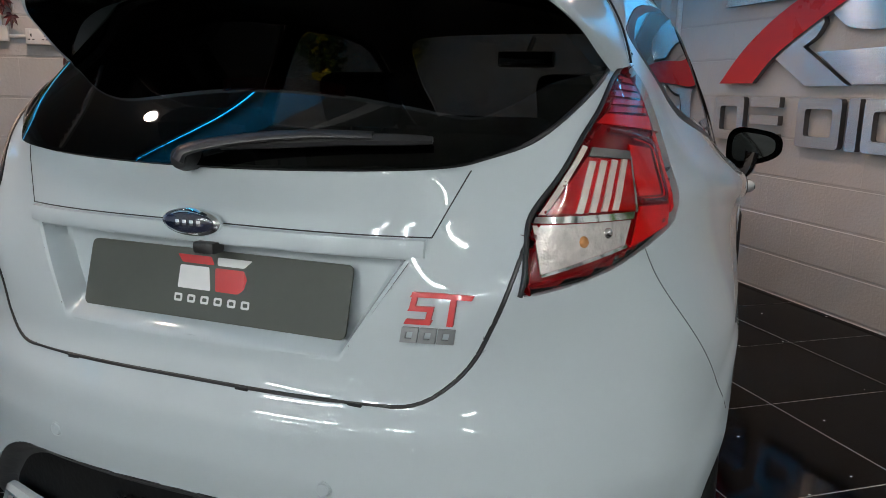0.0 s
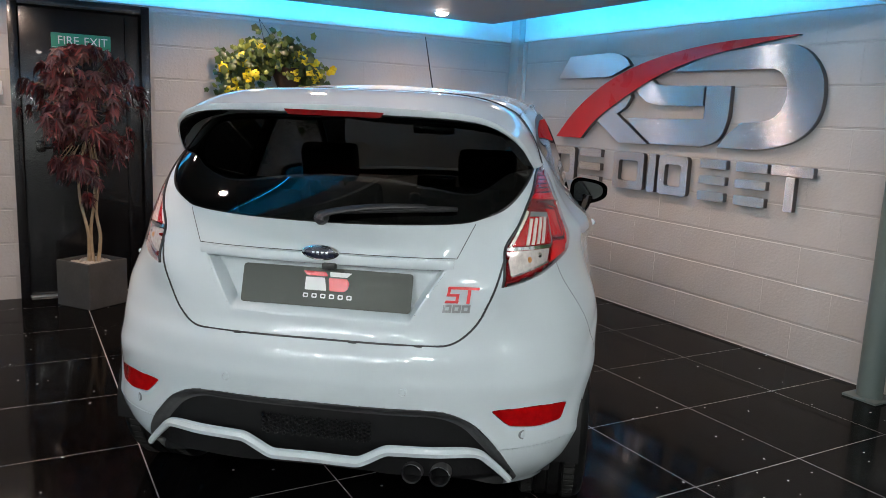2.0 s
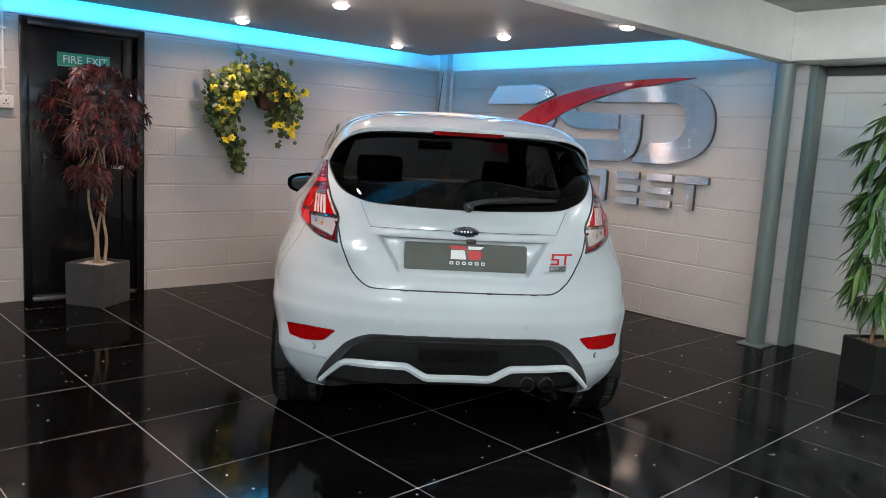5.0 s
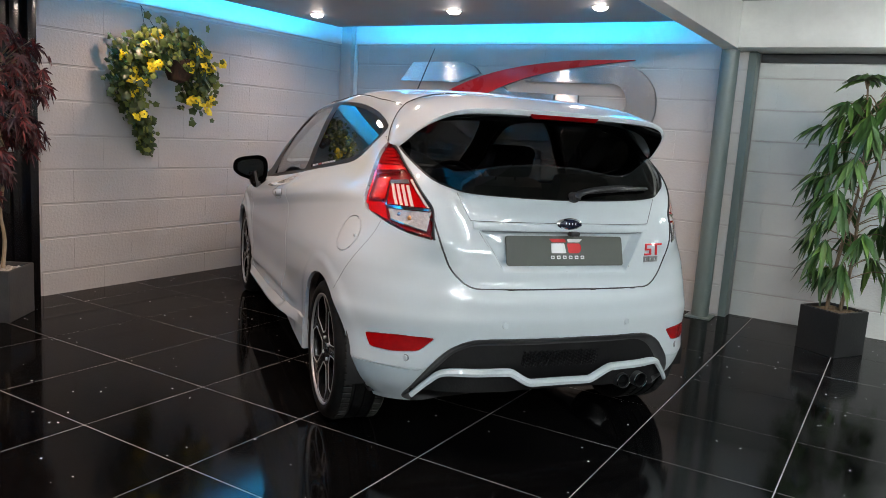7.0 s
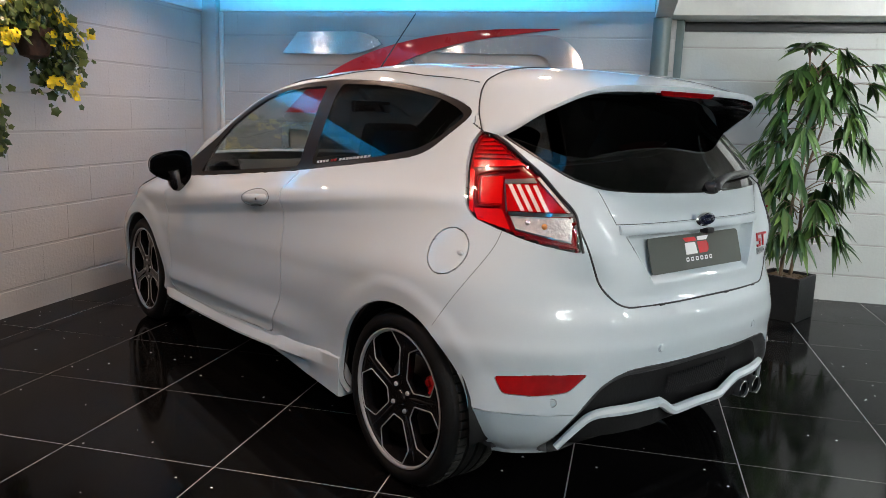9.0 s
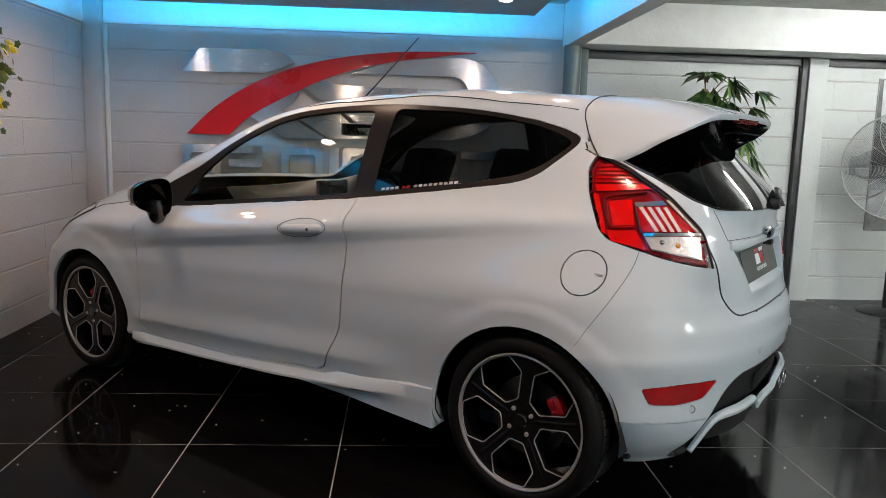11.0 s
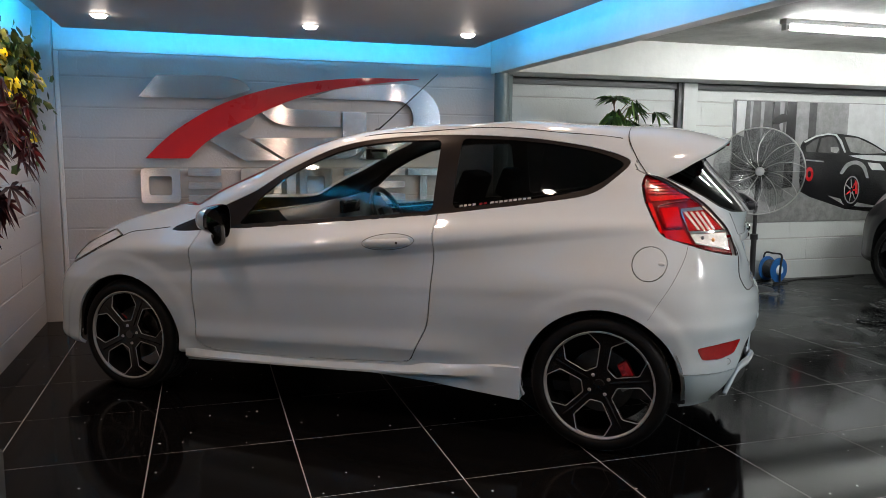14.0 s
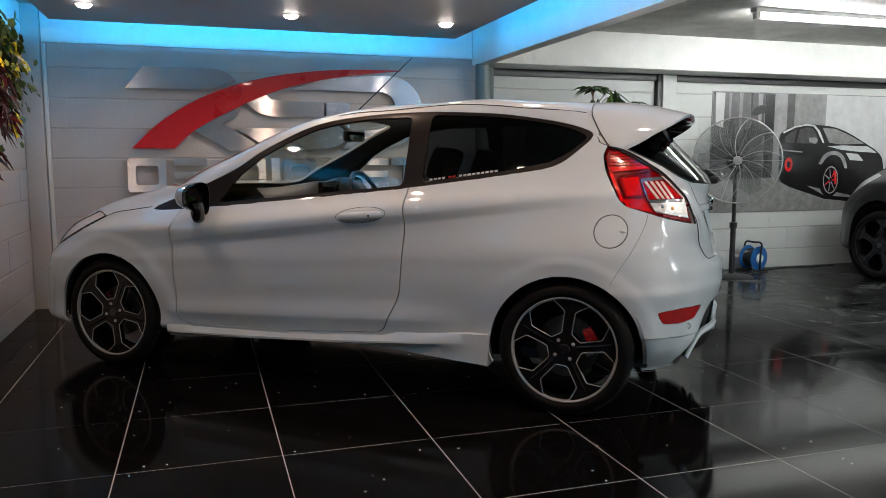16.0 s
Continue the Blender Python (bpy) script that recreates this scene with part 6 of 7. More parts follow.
def cabin(car):
    for y in (0.36, -0.36):
        seat(car, 0.98, y, 20, 0.46, 0.60)
    seat(car, 0.18, 0.33, 22, 0.50, 0.50, "rear_seat")
    seat(car, 0.18, -0.33, 22, 0.50, 0.50, "rear_seat")
    bm = bmesh.new()
    rings = []
    for y in np.linspace(-0.62, 0.62, 17):
        sec = [(1.62, 0.50), (1.58, 0.74), (1.60, 0.90), (1.68, 0.980 + 0.040 * math.exp(-((y + 0.36) / 0.16) ** 2) + 0.02 * math.exp(-(y / 0.14) ** 2)), (1.86, 0.965), (2.08, 0.915), (2.12, 0.6)]
        rings.append([bm.verts.new((x, y, z)) for x, z in sec])
    for a, b in zip(rings, rings[1:]):
        for k in range(len(a) - 1):
            bm.faces.new((a[k], b[k], b[k + 1], a[k + 1]))
    part("dashboard", bm, M_GREYPLASTIC, car, "dark moulded dashboard")
    for y in (0.56, 0.12, -0.12, -0.56):
        bm = bmesh.new()
        lathe(bm, [(0.026, 0.0), (0.034, 0.004), (0.040, 0.0), (0.034, -0.010), (0.026, -0.010)], 20, "X", Matrix.Translation((1.592, y, 0.862)), close=True)
        part("air_vent", bm, M_CHROME2, car, "round silver air vent")
    part("centre_screen", box((1.575, -0.11, 0.925), (1.60, 0.11, 1.000), 0.008), M_GLOSS, car, "dark centre display")
    for s in (-1, 1):
        part("door_card", box((0.80, s * 0.735 - 0.012, 0.32), (1.98, s * 0.735 + 0.012, 0.885), 0.010), M_FABRIC, car, "dark inner door lining")
    # right hand drive
    m = Matrix.Translation((1.50, -0.36, 0.88)) @ Matrix.Rotation(radians(-64), 4, "Y")
    bm = bmesh.new()
    rod(bm, [m @ Vector((0.182 * math.cos(2 * math.pi * k / 36), 0.182 * math.sin(2 * math.pi * k / 36), 0)) for k in range(36)], 0.016, 10, closed=True)
    block(bm, (-0.075, -0.07, -0.03), (0.065, 0.07, 0.012), 0.02, m)
    for p in ((0, 0.175), (0, -0.175), (-0.175, 0)):
        rod(bm, [m @ Vector((0, 0, -0.01)), m @ Vector((p[0], p[1], 0))], [0.022, 0.014], 8, flat=0.5)
    part("steering_wheel", bm, M_PLASTIC, car, "black three spoke steering wheel")
    bm = bmesh.new()
    block(bm, (1.40, -0.115, 1.232), (1.43, 0.115, 1.295), 0.014)
    rod(bm, [(1.425, 0, 1.28), (1.52, 0, 1.345)], 0.012, 8)
    held = part("interior_mirror", bm, M_PLASTIC, car, "black interior mirror")
    part("mirror_glass", box((1.397, -0.106, 1.238), (1.3995, 0.106, 1.289), 0.001), M_MIRROR, held, "mirror glass")
    part("cabin_floor", box((-0.35, -0.70, 0.22), (2.25, 0.70, 0.27), 0.01), M_FABRIC, car)
    part("parcel_shelf", box((-0.42, -0.43, 0.93), (-0.06, 0.43, 0.952), 0.006), M_FABRIC, car)


CAR = build_car()


# ---- wall sign in brushed steel: plain shapes ----
SIGN_X = EAST - 0.056
sign = thing("wall_sign", (0, 0, 0), "brushed steel wall sign with a red sweeping arc", "wall sign")


def plaque(name, loops, material, parent, label="", face=SIGN_X, thick=0.034):
    bm = bmesh.new()
    slab(bm, loops, thick, lambda a, b, h: (face + h, a, b))
    ob = part(name, bm, material, parent, label, sharp=25)
    ob.data.materials.append(M_STEELSIDE)
    for f in ob.data.polygons:
        if abs(f.normal.x) < 0.5:
            f.material_index = 1
    return ob


def open_curve(points, per=5):
    return [(p.x, p.y) for p in smooth_path([(a, b, 0) for a, b in points], per)]


arc_out = open_curve([(4.390, 1.212), (4.165, 1.425), (3.825, 1.628), (3.385, 1.773), (2.835, 1.852), (2.262, 1.866)])
arc_in = open_curve([(2.262, 1.860), (2.45, 1.840), (2.64, 1.815), (2.86, 1.782), (3.10, 1.730), (3.345, 1.652), (3.61, 1.530), (3.91, 1.365), (4.082, 1.212)])
plaque("red_arc", [arc_out + arc_in], M_RED, sign, "red lacquered sweeping arc", SIGN_X - 0.012, 0.03)
plaque("steel_shape", [[(4.422, 1.668), (4.29, 1.832)] + open_curve([(3.84, 1.840), (3.74, 1.828), (3.66, 1.795), (3.605, 1.745)]) + [(3.82, 1.668)]], M_BRUSHED, sign, "brushed steel shape")
plaque("steel_shape", [[(3.925, 1.350), (3.79, 1.440), (3.590, 1.562)] + open_curve([(3.575, 1.522), (3.625, 1.452), (3.712, 1.405)]) + [(3.375, 1.200), (3.665, 1.197)]], M_BRUSHED, sign, "brushed steel shape")
plaque("steel_shape", [[(3.535, 1.575), (3.375, 1.640), (3.335, 1.608), (3.26, 1.600), (2.908, 1.590), (2.912, 1.468)] + open_curve([(3.27, 1.466), (3.42, 1.492), (3.535, 1.575)])[:-1]], M_BRUSHED, sign, "brushed steel shape")
plaque("steel_shape", [[(3.610, 1.372), (2.893, 1.385), (2.893, 1.590), (2.700, 1.590)] + open_curve([(2.700, 1.400), (2.735, 1.295), (2.80, 1.240), (2.90, 1.210)]) + [(3.345, 1.205)]], M_BRUSHED, sign, "brushed steel shape")
bow = open_curve([(2.88, 1.785), (2.56, 1.812), (2.36, 1.822), (2.235, 1.792), (2.145, 1.722), (2.085, 1.618), (2.075, 1.475), (2.118, 1.362), (2.225, 1.275), (2.40, 1.224), (2.55, 1.212)])
inner = open_curve([(2.60, 1.368), (2.43, 1.384), (2.345, 1.430), (2.303, 1.525), (2.318, 1.605), (2.358, 1.660), (2.42, 1.685)])
plaque("steel_shape", [[(3.185, 1.688)] + bow + [(2.765, 1.212), (2.70, 1.290)] + inner], M_BRUSHED, sign, "brushed steel bow")

# the row beneath: eight plain steel frames and bars
LO, HI = 0.874, 1.136


def frame_shape(y0, y1, cut=0.03, t=0.058):
    return [filleted([(y0, LO), (y1, LO), (y1, HI), (y0, HI)], cut), filleted([(y0 - t, LO + t), (y1 + t, LO + t), (y1 + t, HI - t), (y0 - t, HI - t)], cut * 0.7)]


def bar_shape(y0, y1, z0, z1):
    return [filleted([(y0, z0), (y1, z0), (y1, z1), (y0, z1)], 0.008, 2)]


for y0, y1 in ((4.43, 4.15), (3.70, 3.39), (3.245, 2.985)):
    plaque("steel_frame", frame_shape(y0, y1), M_BRUSHED, sign, "plain brushed steel frame")
for y0, y1 in ((4.09, 3.845), (2.885, 2.675), (2.60, 2.375)):
    for z0, z1 in ((LO, LO + 0.058), (LO + 0.104, LO + 0.158), (HI - 0.058, HI)):
        plaque("steel_bar", bar_shape(y0, y1, z0, z1), M_BRUSHED, sign, "plain brushed steel bar")
plaque("steel_bar", bar_shape(3.345, 3.275, LO, HI), M_BRUSHED, sign, "plain brushed steel bar")
plaque("steel_bar", bar_shape(2.350, 2.075, HI - 0.058, HI), M_BRUSHED, sign, "plain brushed steel bar")
plaque("steel_bar", bar_shape(2.245, 2.185, LO, HI - 0.064), M_BRUSHED, sign, "plain brushed steel bar")
for y, z in ((4.0, 1.75), (3.0, 1.53), (2.2, 1.5), (3.2, 1.28)):
    bm = bmesh.new()
    rod(bm, [(SIGN_X + 0.03, y, z), (EAST + 0.004, y, z)], 0.006, 8)
    part("standoff", bm, M_STEEL, sign)

# ---- fire exit door ----
door = tagged(new("door_1"), "black painted steel fire door, closed, in a black frame", "door", kind="structure")
door.matrix_world = pose(0, NORTH, 0)
fr = bmesh.new()
for lo, hi in (((DOOR_L, -0.018, 0), (DOOR_L + 0.055, 0.10, DOOR_TOP)), ((DOOR_R - 0.055, -0.018, 0), (DOOR_R, 0.10, DOOR_TOP)), ((DOOR_L + 0.055, -0.018, DOOR_TOP - 0.055), (DOOR_R - 0.055, 0.10, DOOR_TOP))):
    block(fr, lo, hi, 0.004)
part("door_frame", fr, M_DOOR, door)
leaf = part("door_leaf", box((DOOR_L + 0.058, 0.02, 0.012), (DOOR_R - 0.058, 0.065, DOOR_TOP - 0.058), 0.003), M_DOOR, door)
part("door_strip", box((DOOR_R - 0.155, 0.004, 0.02), (DOOR_R - 0.115, 0.022, DOOR_TOP - 0.08), 0.004), M_DOOR, leaf)
part("threshold", box((DOOR_L + 0.06, -0.012, 0.0005), (DOOR_R - 0.06, 0.03, 0.011), 0.002), M_STEEL, door, "bright metal threshold")
bm = bmesh.new()
block(bm, (0.36, 0.000, 1.005), (0.39, 0.022, 1.075), 0.004)
part("latch_keep", bm, M_STEEL, leaf, "steel latch keep")
bm = bmesh.new()
block(bm, (0.33, -0.01, 0.945), (0.425, 0.022, 0.972), 0.005)
part("latch", bm, M_STEEL, leaf, "steel latch")
bm = bmesh.new()
rod(bm, [(-0.10, -0.03, 1.02), (0.36, -0.03, 1.02)], 0.014, 10)
for x in (-0.12, 0.35):
    block(bm, (x - 0.025, -0.04, 0.985), (x + 0.025, 0.021, 1.055), 0.006)
part("push_bar", bm, M_DOOR, leaf, "black push bar")

exit_sign = thing("exit_sign", (-0.03, NORTH + 0.018, 1.664), "green fire exit sign with white lettering on the door", "sign")
part("panel", box((0, -0.005, 0), (0.36, 0.0005, 0.098), 0.002), M_SIGN, exit_sign)


def lettering(text, size, where, parent, material, rot=(90, 0, 0), depth=0.0008):
    cu = bpy.data.curves.new("letters", "FONT")
    cu.body, cu.size, cu.extrude, cu.align_x, cu.align_y = text, size, depth, "CENTER", "CENTER"
    cu.resolution_u = 3
    tmp = bpy.data.objects.new("letters", cu)
    scene.collection.objects.link(tmp)
    me = bpy.data.meshes.new_from_object(tmp.evaluated_get(bpy.context.evaluated_depsgraph_get()))
    bpy.data.objects.remove(tmp)
    bpy.data.curves.remove(cu)
    me.materials.append(material)
    ob = new("lettering", me)
    ob.parent = parent
    ob.matrix_basis = pose(*where, *rot)
    return ob


for word, x in (("FIRE", 0.102), ("EXIT", 0.268)):
    text = lettering(word, 0.078, (x, -0.0062, 0.049), exit_sign, M_WHITE)
    text.scale = (0.92, 1, 1)
part("sign_border", box((0.006, -0.0056, 0.006), (0.354, -0.0049, 0.0075)), M_WHITE, exit_sign)

# ---- conduit and sockets beside the door ----
elec = thing("socket_outlet", (-0.395, NORTH, 1.345), "white double socket on painted conduit", "socket")
part("back_box", box((-0.075, -0.042, 0), (0.075, 0.0, 0.088), 0.005), M_PVC, elec)
part("face_plate", box((-0.073, -0.050, 0.002), (0.073, -0.0415, 0.086), 0.004), M_PVC, elec)
for x in (-0.045, 0.025):
    for dx, dz, w, h in ((0, 0.030, 0.007, 0.016), (-0.011, 0.012, 0.011, 0.006), (0.011, 0.012, 0.011, 0.006)):
        part("pin_hole", box((x + dx - w / 2, -0.0508, 0.014 + dz), (x + dx + w / 2, -0.0495, 0.014 + dz + h)), M_PLASTIC, elec)
for x in (-0.055, 0.045):
    part("switch", box((x - 0.006, -0.054, 0.060), (x + 0.006, -0.049, 0.078), 0.002), M_PVC, elec)
pipe = thing("conduit_pipe", (-0.395, NORTH - 0.022, 1.433), "white round conduit running up the wall", "conduit")
bm = bmesh.new()
rod(bm, [(0.012, 0, 0), (0.012, 0, 0.80)], 0.0125, 12)
part("tube", bm, M_PVC, pipe)
for z in (0.0, 0.16, 0.42):
    part("saddle", box((-0.012, -0.018, z + 0.01), (0.036, 0.021, z + 0.028), 0.004), M_PVC, pipe)
junction = thing("junction_box", (-0.60, NORTH, 1.36), "white square junction box on the block wall", "junction box")
part("casing", box((-0.043, -0.035, 0), (0.043, 0, 0.086), 0.006), M_PVC, junction)
bm = bmesh.new()
rod(bm, [(0.043, -0.018, 0.03), (0.129, -0.018, 0.03)], 0.010, 10)
part("link_conduit", bm, M_PVC, junction)
bm = bmesh.new()
rod(bm, [(0.0, -0.018, 0.085), (0.0, -0.018, 0.86)], 0.0125, 12)
part("riser", bm, M_PVC, junction)


# ---- planters and plants ----
def planter(where, size, tall, turn, material, label):
    ob = thing("planter", where, label, "planter", turn=turn)
    h, w = size / 2, 0.018
    bm = bmesh.new()
    outer = [(-h, -h), (h, -h), (h, h), (-h, h)]
    inner = [(-h + w, -h + w), (h - w, -h + w), (h - w, h - w), (-h + w, h - w)]
    slab(bm, [outer, inner], tall, lambda a, b, z: (a, b, z))
    bmesh.ops.bevel(bm, geom=[e for e in bm.edges if e.calc_face_angle(0) > 0.8], offset=0.004, segments=2, affect="EDGES")
    part("shell", bm, material, ob)
    part("base", box((-h + w, -h + w, 0.002), (h - w, h - w, 0.02)), material, ob)
    bm = bmesh.new()
    rng = random.Random(5)
    for k in range(150):
        p = Vector((rng.uniform(-h + 0.03, h - 0.03), rng.uniform(-h + 0.03, h - 0.03), tall - 0.026 + rng.uniform(0, 0.010)))
        r = rng.uniform(0.010, 0.018)
        bmesh.ops.create_icosphere(bm, subdivisions=1, radius=r, matrix=Matrix.Translation(p) @ Matrix.Diagonal((1, rng.uniform(0.7, 1.2), 0.6, 1)))
    tagged(part("pebble_bed", bm, M_PEBBLE if material is M_SLATE else M_BARK_DARK, ob), kind="stuff")
    part("soil", box((-h + w, -h + w, tall - 0.06), (h - w, h - w, tall - 0.024)), M_BARK_DARK, ob)
    return ob


def blade(bm, root, way, up, length, width, droop):
    """A lance-shaped leaf, folded along its rib and bending down."""
    way, up = way.normalized(), up.normalized()
    across = way.cross(up)
    if across.length < 1e-6:
        across = way.orthogonal()
    across.normalize()
    up = across.cross(way)
    rib, left, right = [], [], []
    for t, w in ((0.0, 0.12), (0.35, 1.0), (0.7, 0.72), (1.0, 0.0)):
        p = root + way * (length * t) + Vector((0, 0, -droop * length * t * t))
        rib.append(bm.verts.new(p - up * width * 0.12 * w))
        if w > 0:
            left.append(bm.verts.new(p + across * width * w * 0.5 + up * width * 0.10 * w))
            right.append(bm.verts.new(p - across * width * w * 0.5 + up * width * 0.10 * w))
    for k in range(2):
        bm.faces.new((rib[k], rib[k + 1], left[k + 1], left[k]))
        bm.faces.new((rib[k + 1], rib[k], right[k], right[k + 1]))
    bm.faces.new((rib[2], rib[3], left[2]))
    bm.faces.new((rib[3], rib[2], right[2]))


def maple(where):
    """A maroon artificial maple: three pale stems, drooping palmate leaves."""
    rng = random.Random(11)
    tree = thing("maple_tree", where, "maroon artificial maple with pale stems in the slate planter", "potted tree")
    stems = [[(0.01, 0.0, -0.04), (0.0, 0.01, 0.18), (0.03, 0.0, 0.42), (0.03, -0.02, 0.66), (-0.04, -0.02, 1.0), (-0.08, 0.0, 1.25)],
             [(-0.02, 0.01, -0.04), (-0.015, 0.0, 0.16), (-0.06, 0.0, 0.42), (-0.045, 0.02, 0.64), (0.05, 0.02, 0.95), (0.08, 0.02, 1.22)],
             [(0.035, -0.015, -0.04), (0.055, -0.01, 0.15), (0.035, -0.01, 0.32), (0.055, -0.02, 0.55), (0.02, -0.03, 0.85), (0.0, 0.04, 1.15)]]
    for s in stems:
        p = smooth_path(s, 5)
        bm = bmesh.new()
        rod(bm, p, [0.0125 - 0.009 * k / len(p) for k in range(len(p))], 8)
        part("trunk", bm, M_BARK, tree, "pale slim stem")
    leaves, twigs = bmesh.new(), bmesh.new()
    n = 0
    while n < 470:
        z = rng.uniform(0.42, 1.37)
        # broad head, thin skirt hanging to one side
        wide = 0.375 * math.sin(math.pi * min(1, max(0, (1.385 - z) / 0.92)) ** 0.72) ** 0.8
        a, r = rng.uniform(0, 2 * math.pi), wide * math.sqrt(rng.uniform(0.12, 1.0))
        p = Vector((r * math.cos(a) - 0.015, 0.78 * r * math.sin(a) - 0.05, z))
        if z < 0.62 and (p.x > 0.06 or rng.random() < 0.35):
            continue
        if noise.noise(p * 6.0) < -0.05:
            continue
        n += 1
        out = Vector((math.cos(a), math.sin(a), rng.uniform(-0.9, 0.1)))
        face = (out + Vector((rng.uniform(-0.6, 0.6), rng.uniform(-0.6, 0.6), rng.uniform(-0.2, 0.9)))).normalized()
        axis = face.orthogonal().normalized()
        down = (Vector((0, 0, -1)) + out * 0.5 + Vector((rng.uniform(-0.5, 0.5), rng.uniform(-0.5, 0.5), 0))).normalized()
        side = down.cross(face).normalized()
        size = rng.uniform(0.062, 0.098)
        for k, deg in enumerate((-100, -58, -22, 14, 50, 95)):
            way = down * math.cos(radians(deg)) + side * math.sin(radians(deg))
            blade(leaves, p, way, face, size * (1.0 - abs(deg) / 210), 0.0145, 0.25)
        if n % 3 == 0:
            rod(twigs, [p, p * 0.55 + Vector((0.0, 0.0, 0.42 * z + 0.1)) * 0.45 + Vector((0, 0, 0.22))], [0.0015, 0.004], 4)
    part("crown", leaves, M_MAPLE, tree, "maroon palmate leaves", sharp=60)
    tagged(part("twig_mass", twigs, M_BARK_DARK, tree), kind="stuff")
    return tree


def weeping_fig(where):
    """A tall artificial plant with hanging lance leaves in fans."""
    rng = random.Random(23)
    tree = thing("artificial_tree", where, "green artificial tree with drooping lance leaves in the black planter", "potted tree")
    stems = [[(-0.05, 0.04, -0.04), (-0.02, 0.03, 0.20), (0.02, 0.0, 0.50), (0.03, -0.04, 0.80), (0.05, -0.03, 1.10), (0.03, 0.0, 1.43)],
             [(0.03, -0.03, -0.04), (0.04, -0.06, 0.30), (0.06, -0.06, 0.62), (0.04, -0.12, 0.92), (0.02, -0.16, 1.15)]]
    for s in stems:
        p = smooth_path(s, 5)
        bm = bmesh.new()
        rod(bm, p, [0.013 - 0.008 * k / len(p) for k in range(len(p))], 8)
        part("trunk", bm, M_BARK_DARK, tree, "brown slim stem")
    leaves, twigs = bmesh.new(), bmesh.new()

    def fan(root, tip, count, size, lift=0.0):
        """A spray of lance leaves that droop from a twig's tip."""
        rod(twigs, smooth_path([root, root.lerp(tip, 0.55) + Vector((0, 0, 0.04)), tip], 3), [0.0042 - 0.0003 * k for k in range(7)], 5)
        out = tip - root
        out.z = 0
        out.normalize()
        across = Vector((-out.y, out.x, 0))
        for j in range(count):
            s = -1.45 + 2.9 * (j + rng.uniform(0.1, 0.9)) / count
            drop = rng.uniform(-1.7, -0.15) * (1 - 0.75 * lift) - 0.4 * abs(s) * (1 - lift) + 0.35 * lift
            way = out * math.cos(s) + across * math.sin(s) + Vector((0, 0, drop))
            start = tip - out * rng.uniform(0, 0.05) + Vector((0, 0, rng.uniform(-0.01, 0.02)))
            face = Vector((rng.uniform(-0.4, 0.4), rng.uniform(-0.4, 0.4), 1)) + out * 0.5
            blade(leaves, start, way, face, size * rng.uniform(0.75, 1.15), rng.uniform(0.030, 0.044), rng.uniform(0.15, 0.5))

    for k in range(50):
        t = k / 49
        z = 0.20 + 1.18 * t + rng.uniform(-0.05, 0.05)
        a = 2.4 * k + rng.uniform(-0.3, 0.3)
        reach = (0.10 + 0.155 * math.sin(math.pi * min(1.0, 0.12 + 0.95 * t)) ** 0.6) * rng.uniform(0.75, 1.2)
        lean = 0.03 + 0.03 * t
        root = Vector((lean, -0.03 - 0.05 * t, z - 0.05))
        tip = Vector((lean + reach * math.cos(a), -0.03 - 0.05 * t + 1.15 * reach * math.sin(a), z + rng.uniform(-0.02, 0.05)))
        fan(root, tip, rng.randint(9, 12), 0.175)
    # longer shoots near the top
    for z, reach, a in ((1.20, 0.36, -1.45), (1.30, 0.34, -1.85), (1.36, 0.24, -1.1), (1.12, 0.30, 1.7), (1.26, 0.22, 2.4)):
        out = Vector((math.cos(a), math.sin(a), 0))
        root = Vector((0.05, -0.06, z - 0.08))
        fan(root, root + out * reach + Vector((0, 0, 0.10)), 11, 0.16, 0.6)
    for k in range(4):
        a = 1.57 * k + 0.4
        root = Vector((0.03, 0.0, 1.38))
        fan(root, root + Vector((0.05 * math.cos(a), 0.05 * math.sin(a), 0.06)), 9, 0.15, 1.0)
    part("crown", leaves, M_GREENLEAF, tree, "drooping green leaves", sharp=60)
    tagged(part("twig_mass", twigs, M_BARK_DARK, tree), kind="stuff")
    return tree


def round_leaf(bm, p, face, size, lobes=5):
    face = face.normalized()
    a, rim = face.orthogonal().normalized(), []
    b = face.cross(a)
    c = bm.verts.new(p + face * size * 0.12)
    for k in range(lobes * 2):
        t = 2 * math.pi * k / (lobes * 2)
        r = size * (0.5 if k % 2 == 0 else 0.36)
        rim.append(bm.verts.new(p + (a * math.cos(t) + b * math.sin(t)) * r))
    for k in range(len(rim)):
        bm.faces.new((c, rim[k], rim[(k + 1) % len(rim)]))


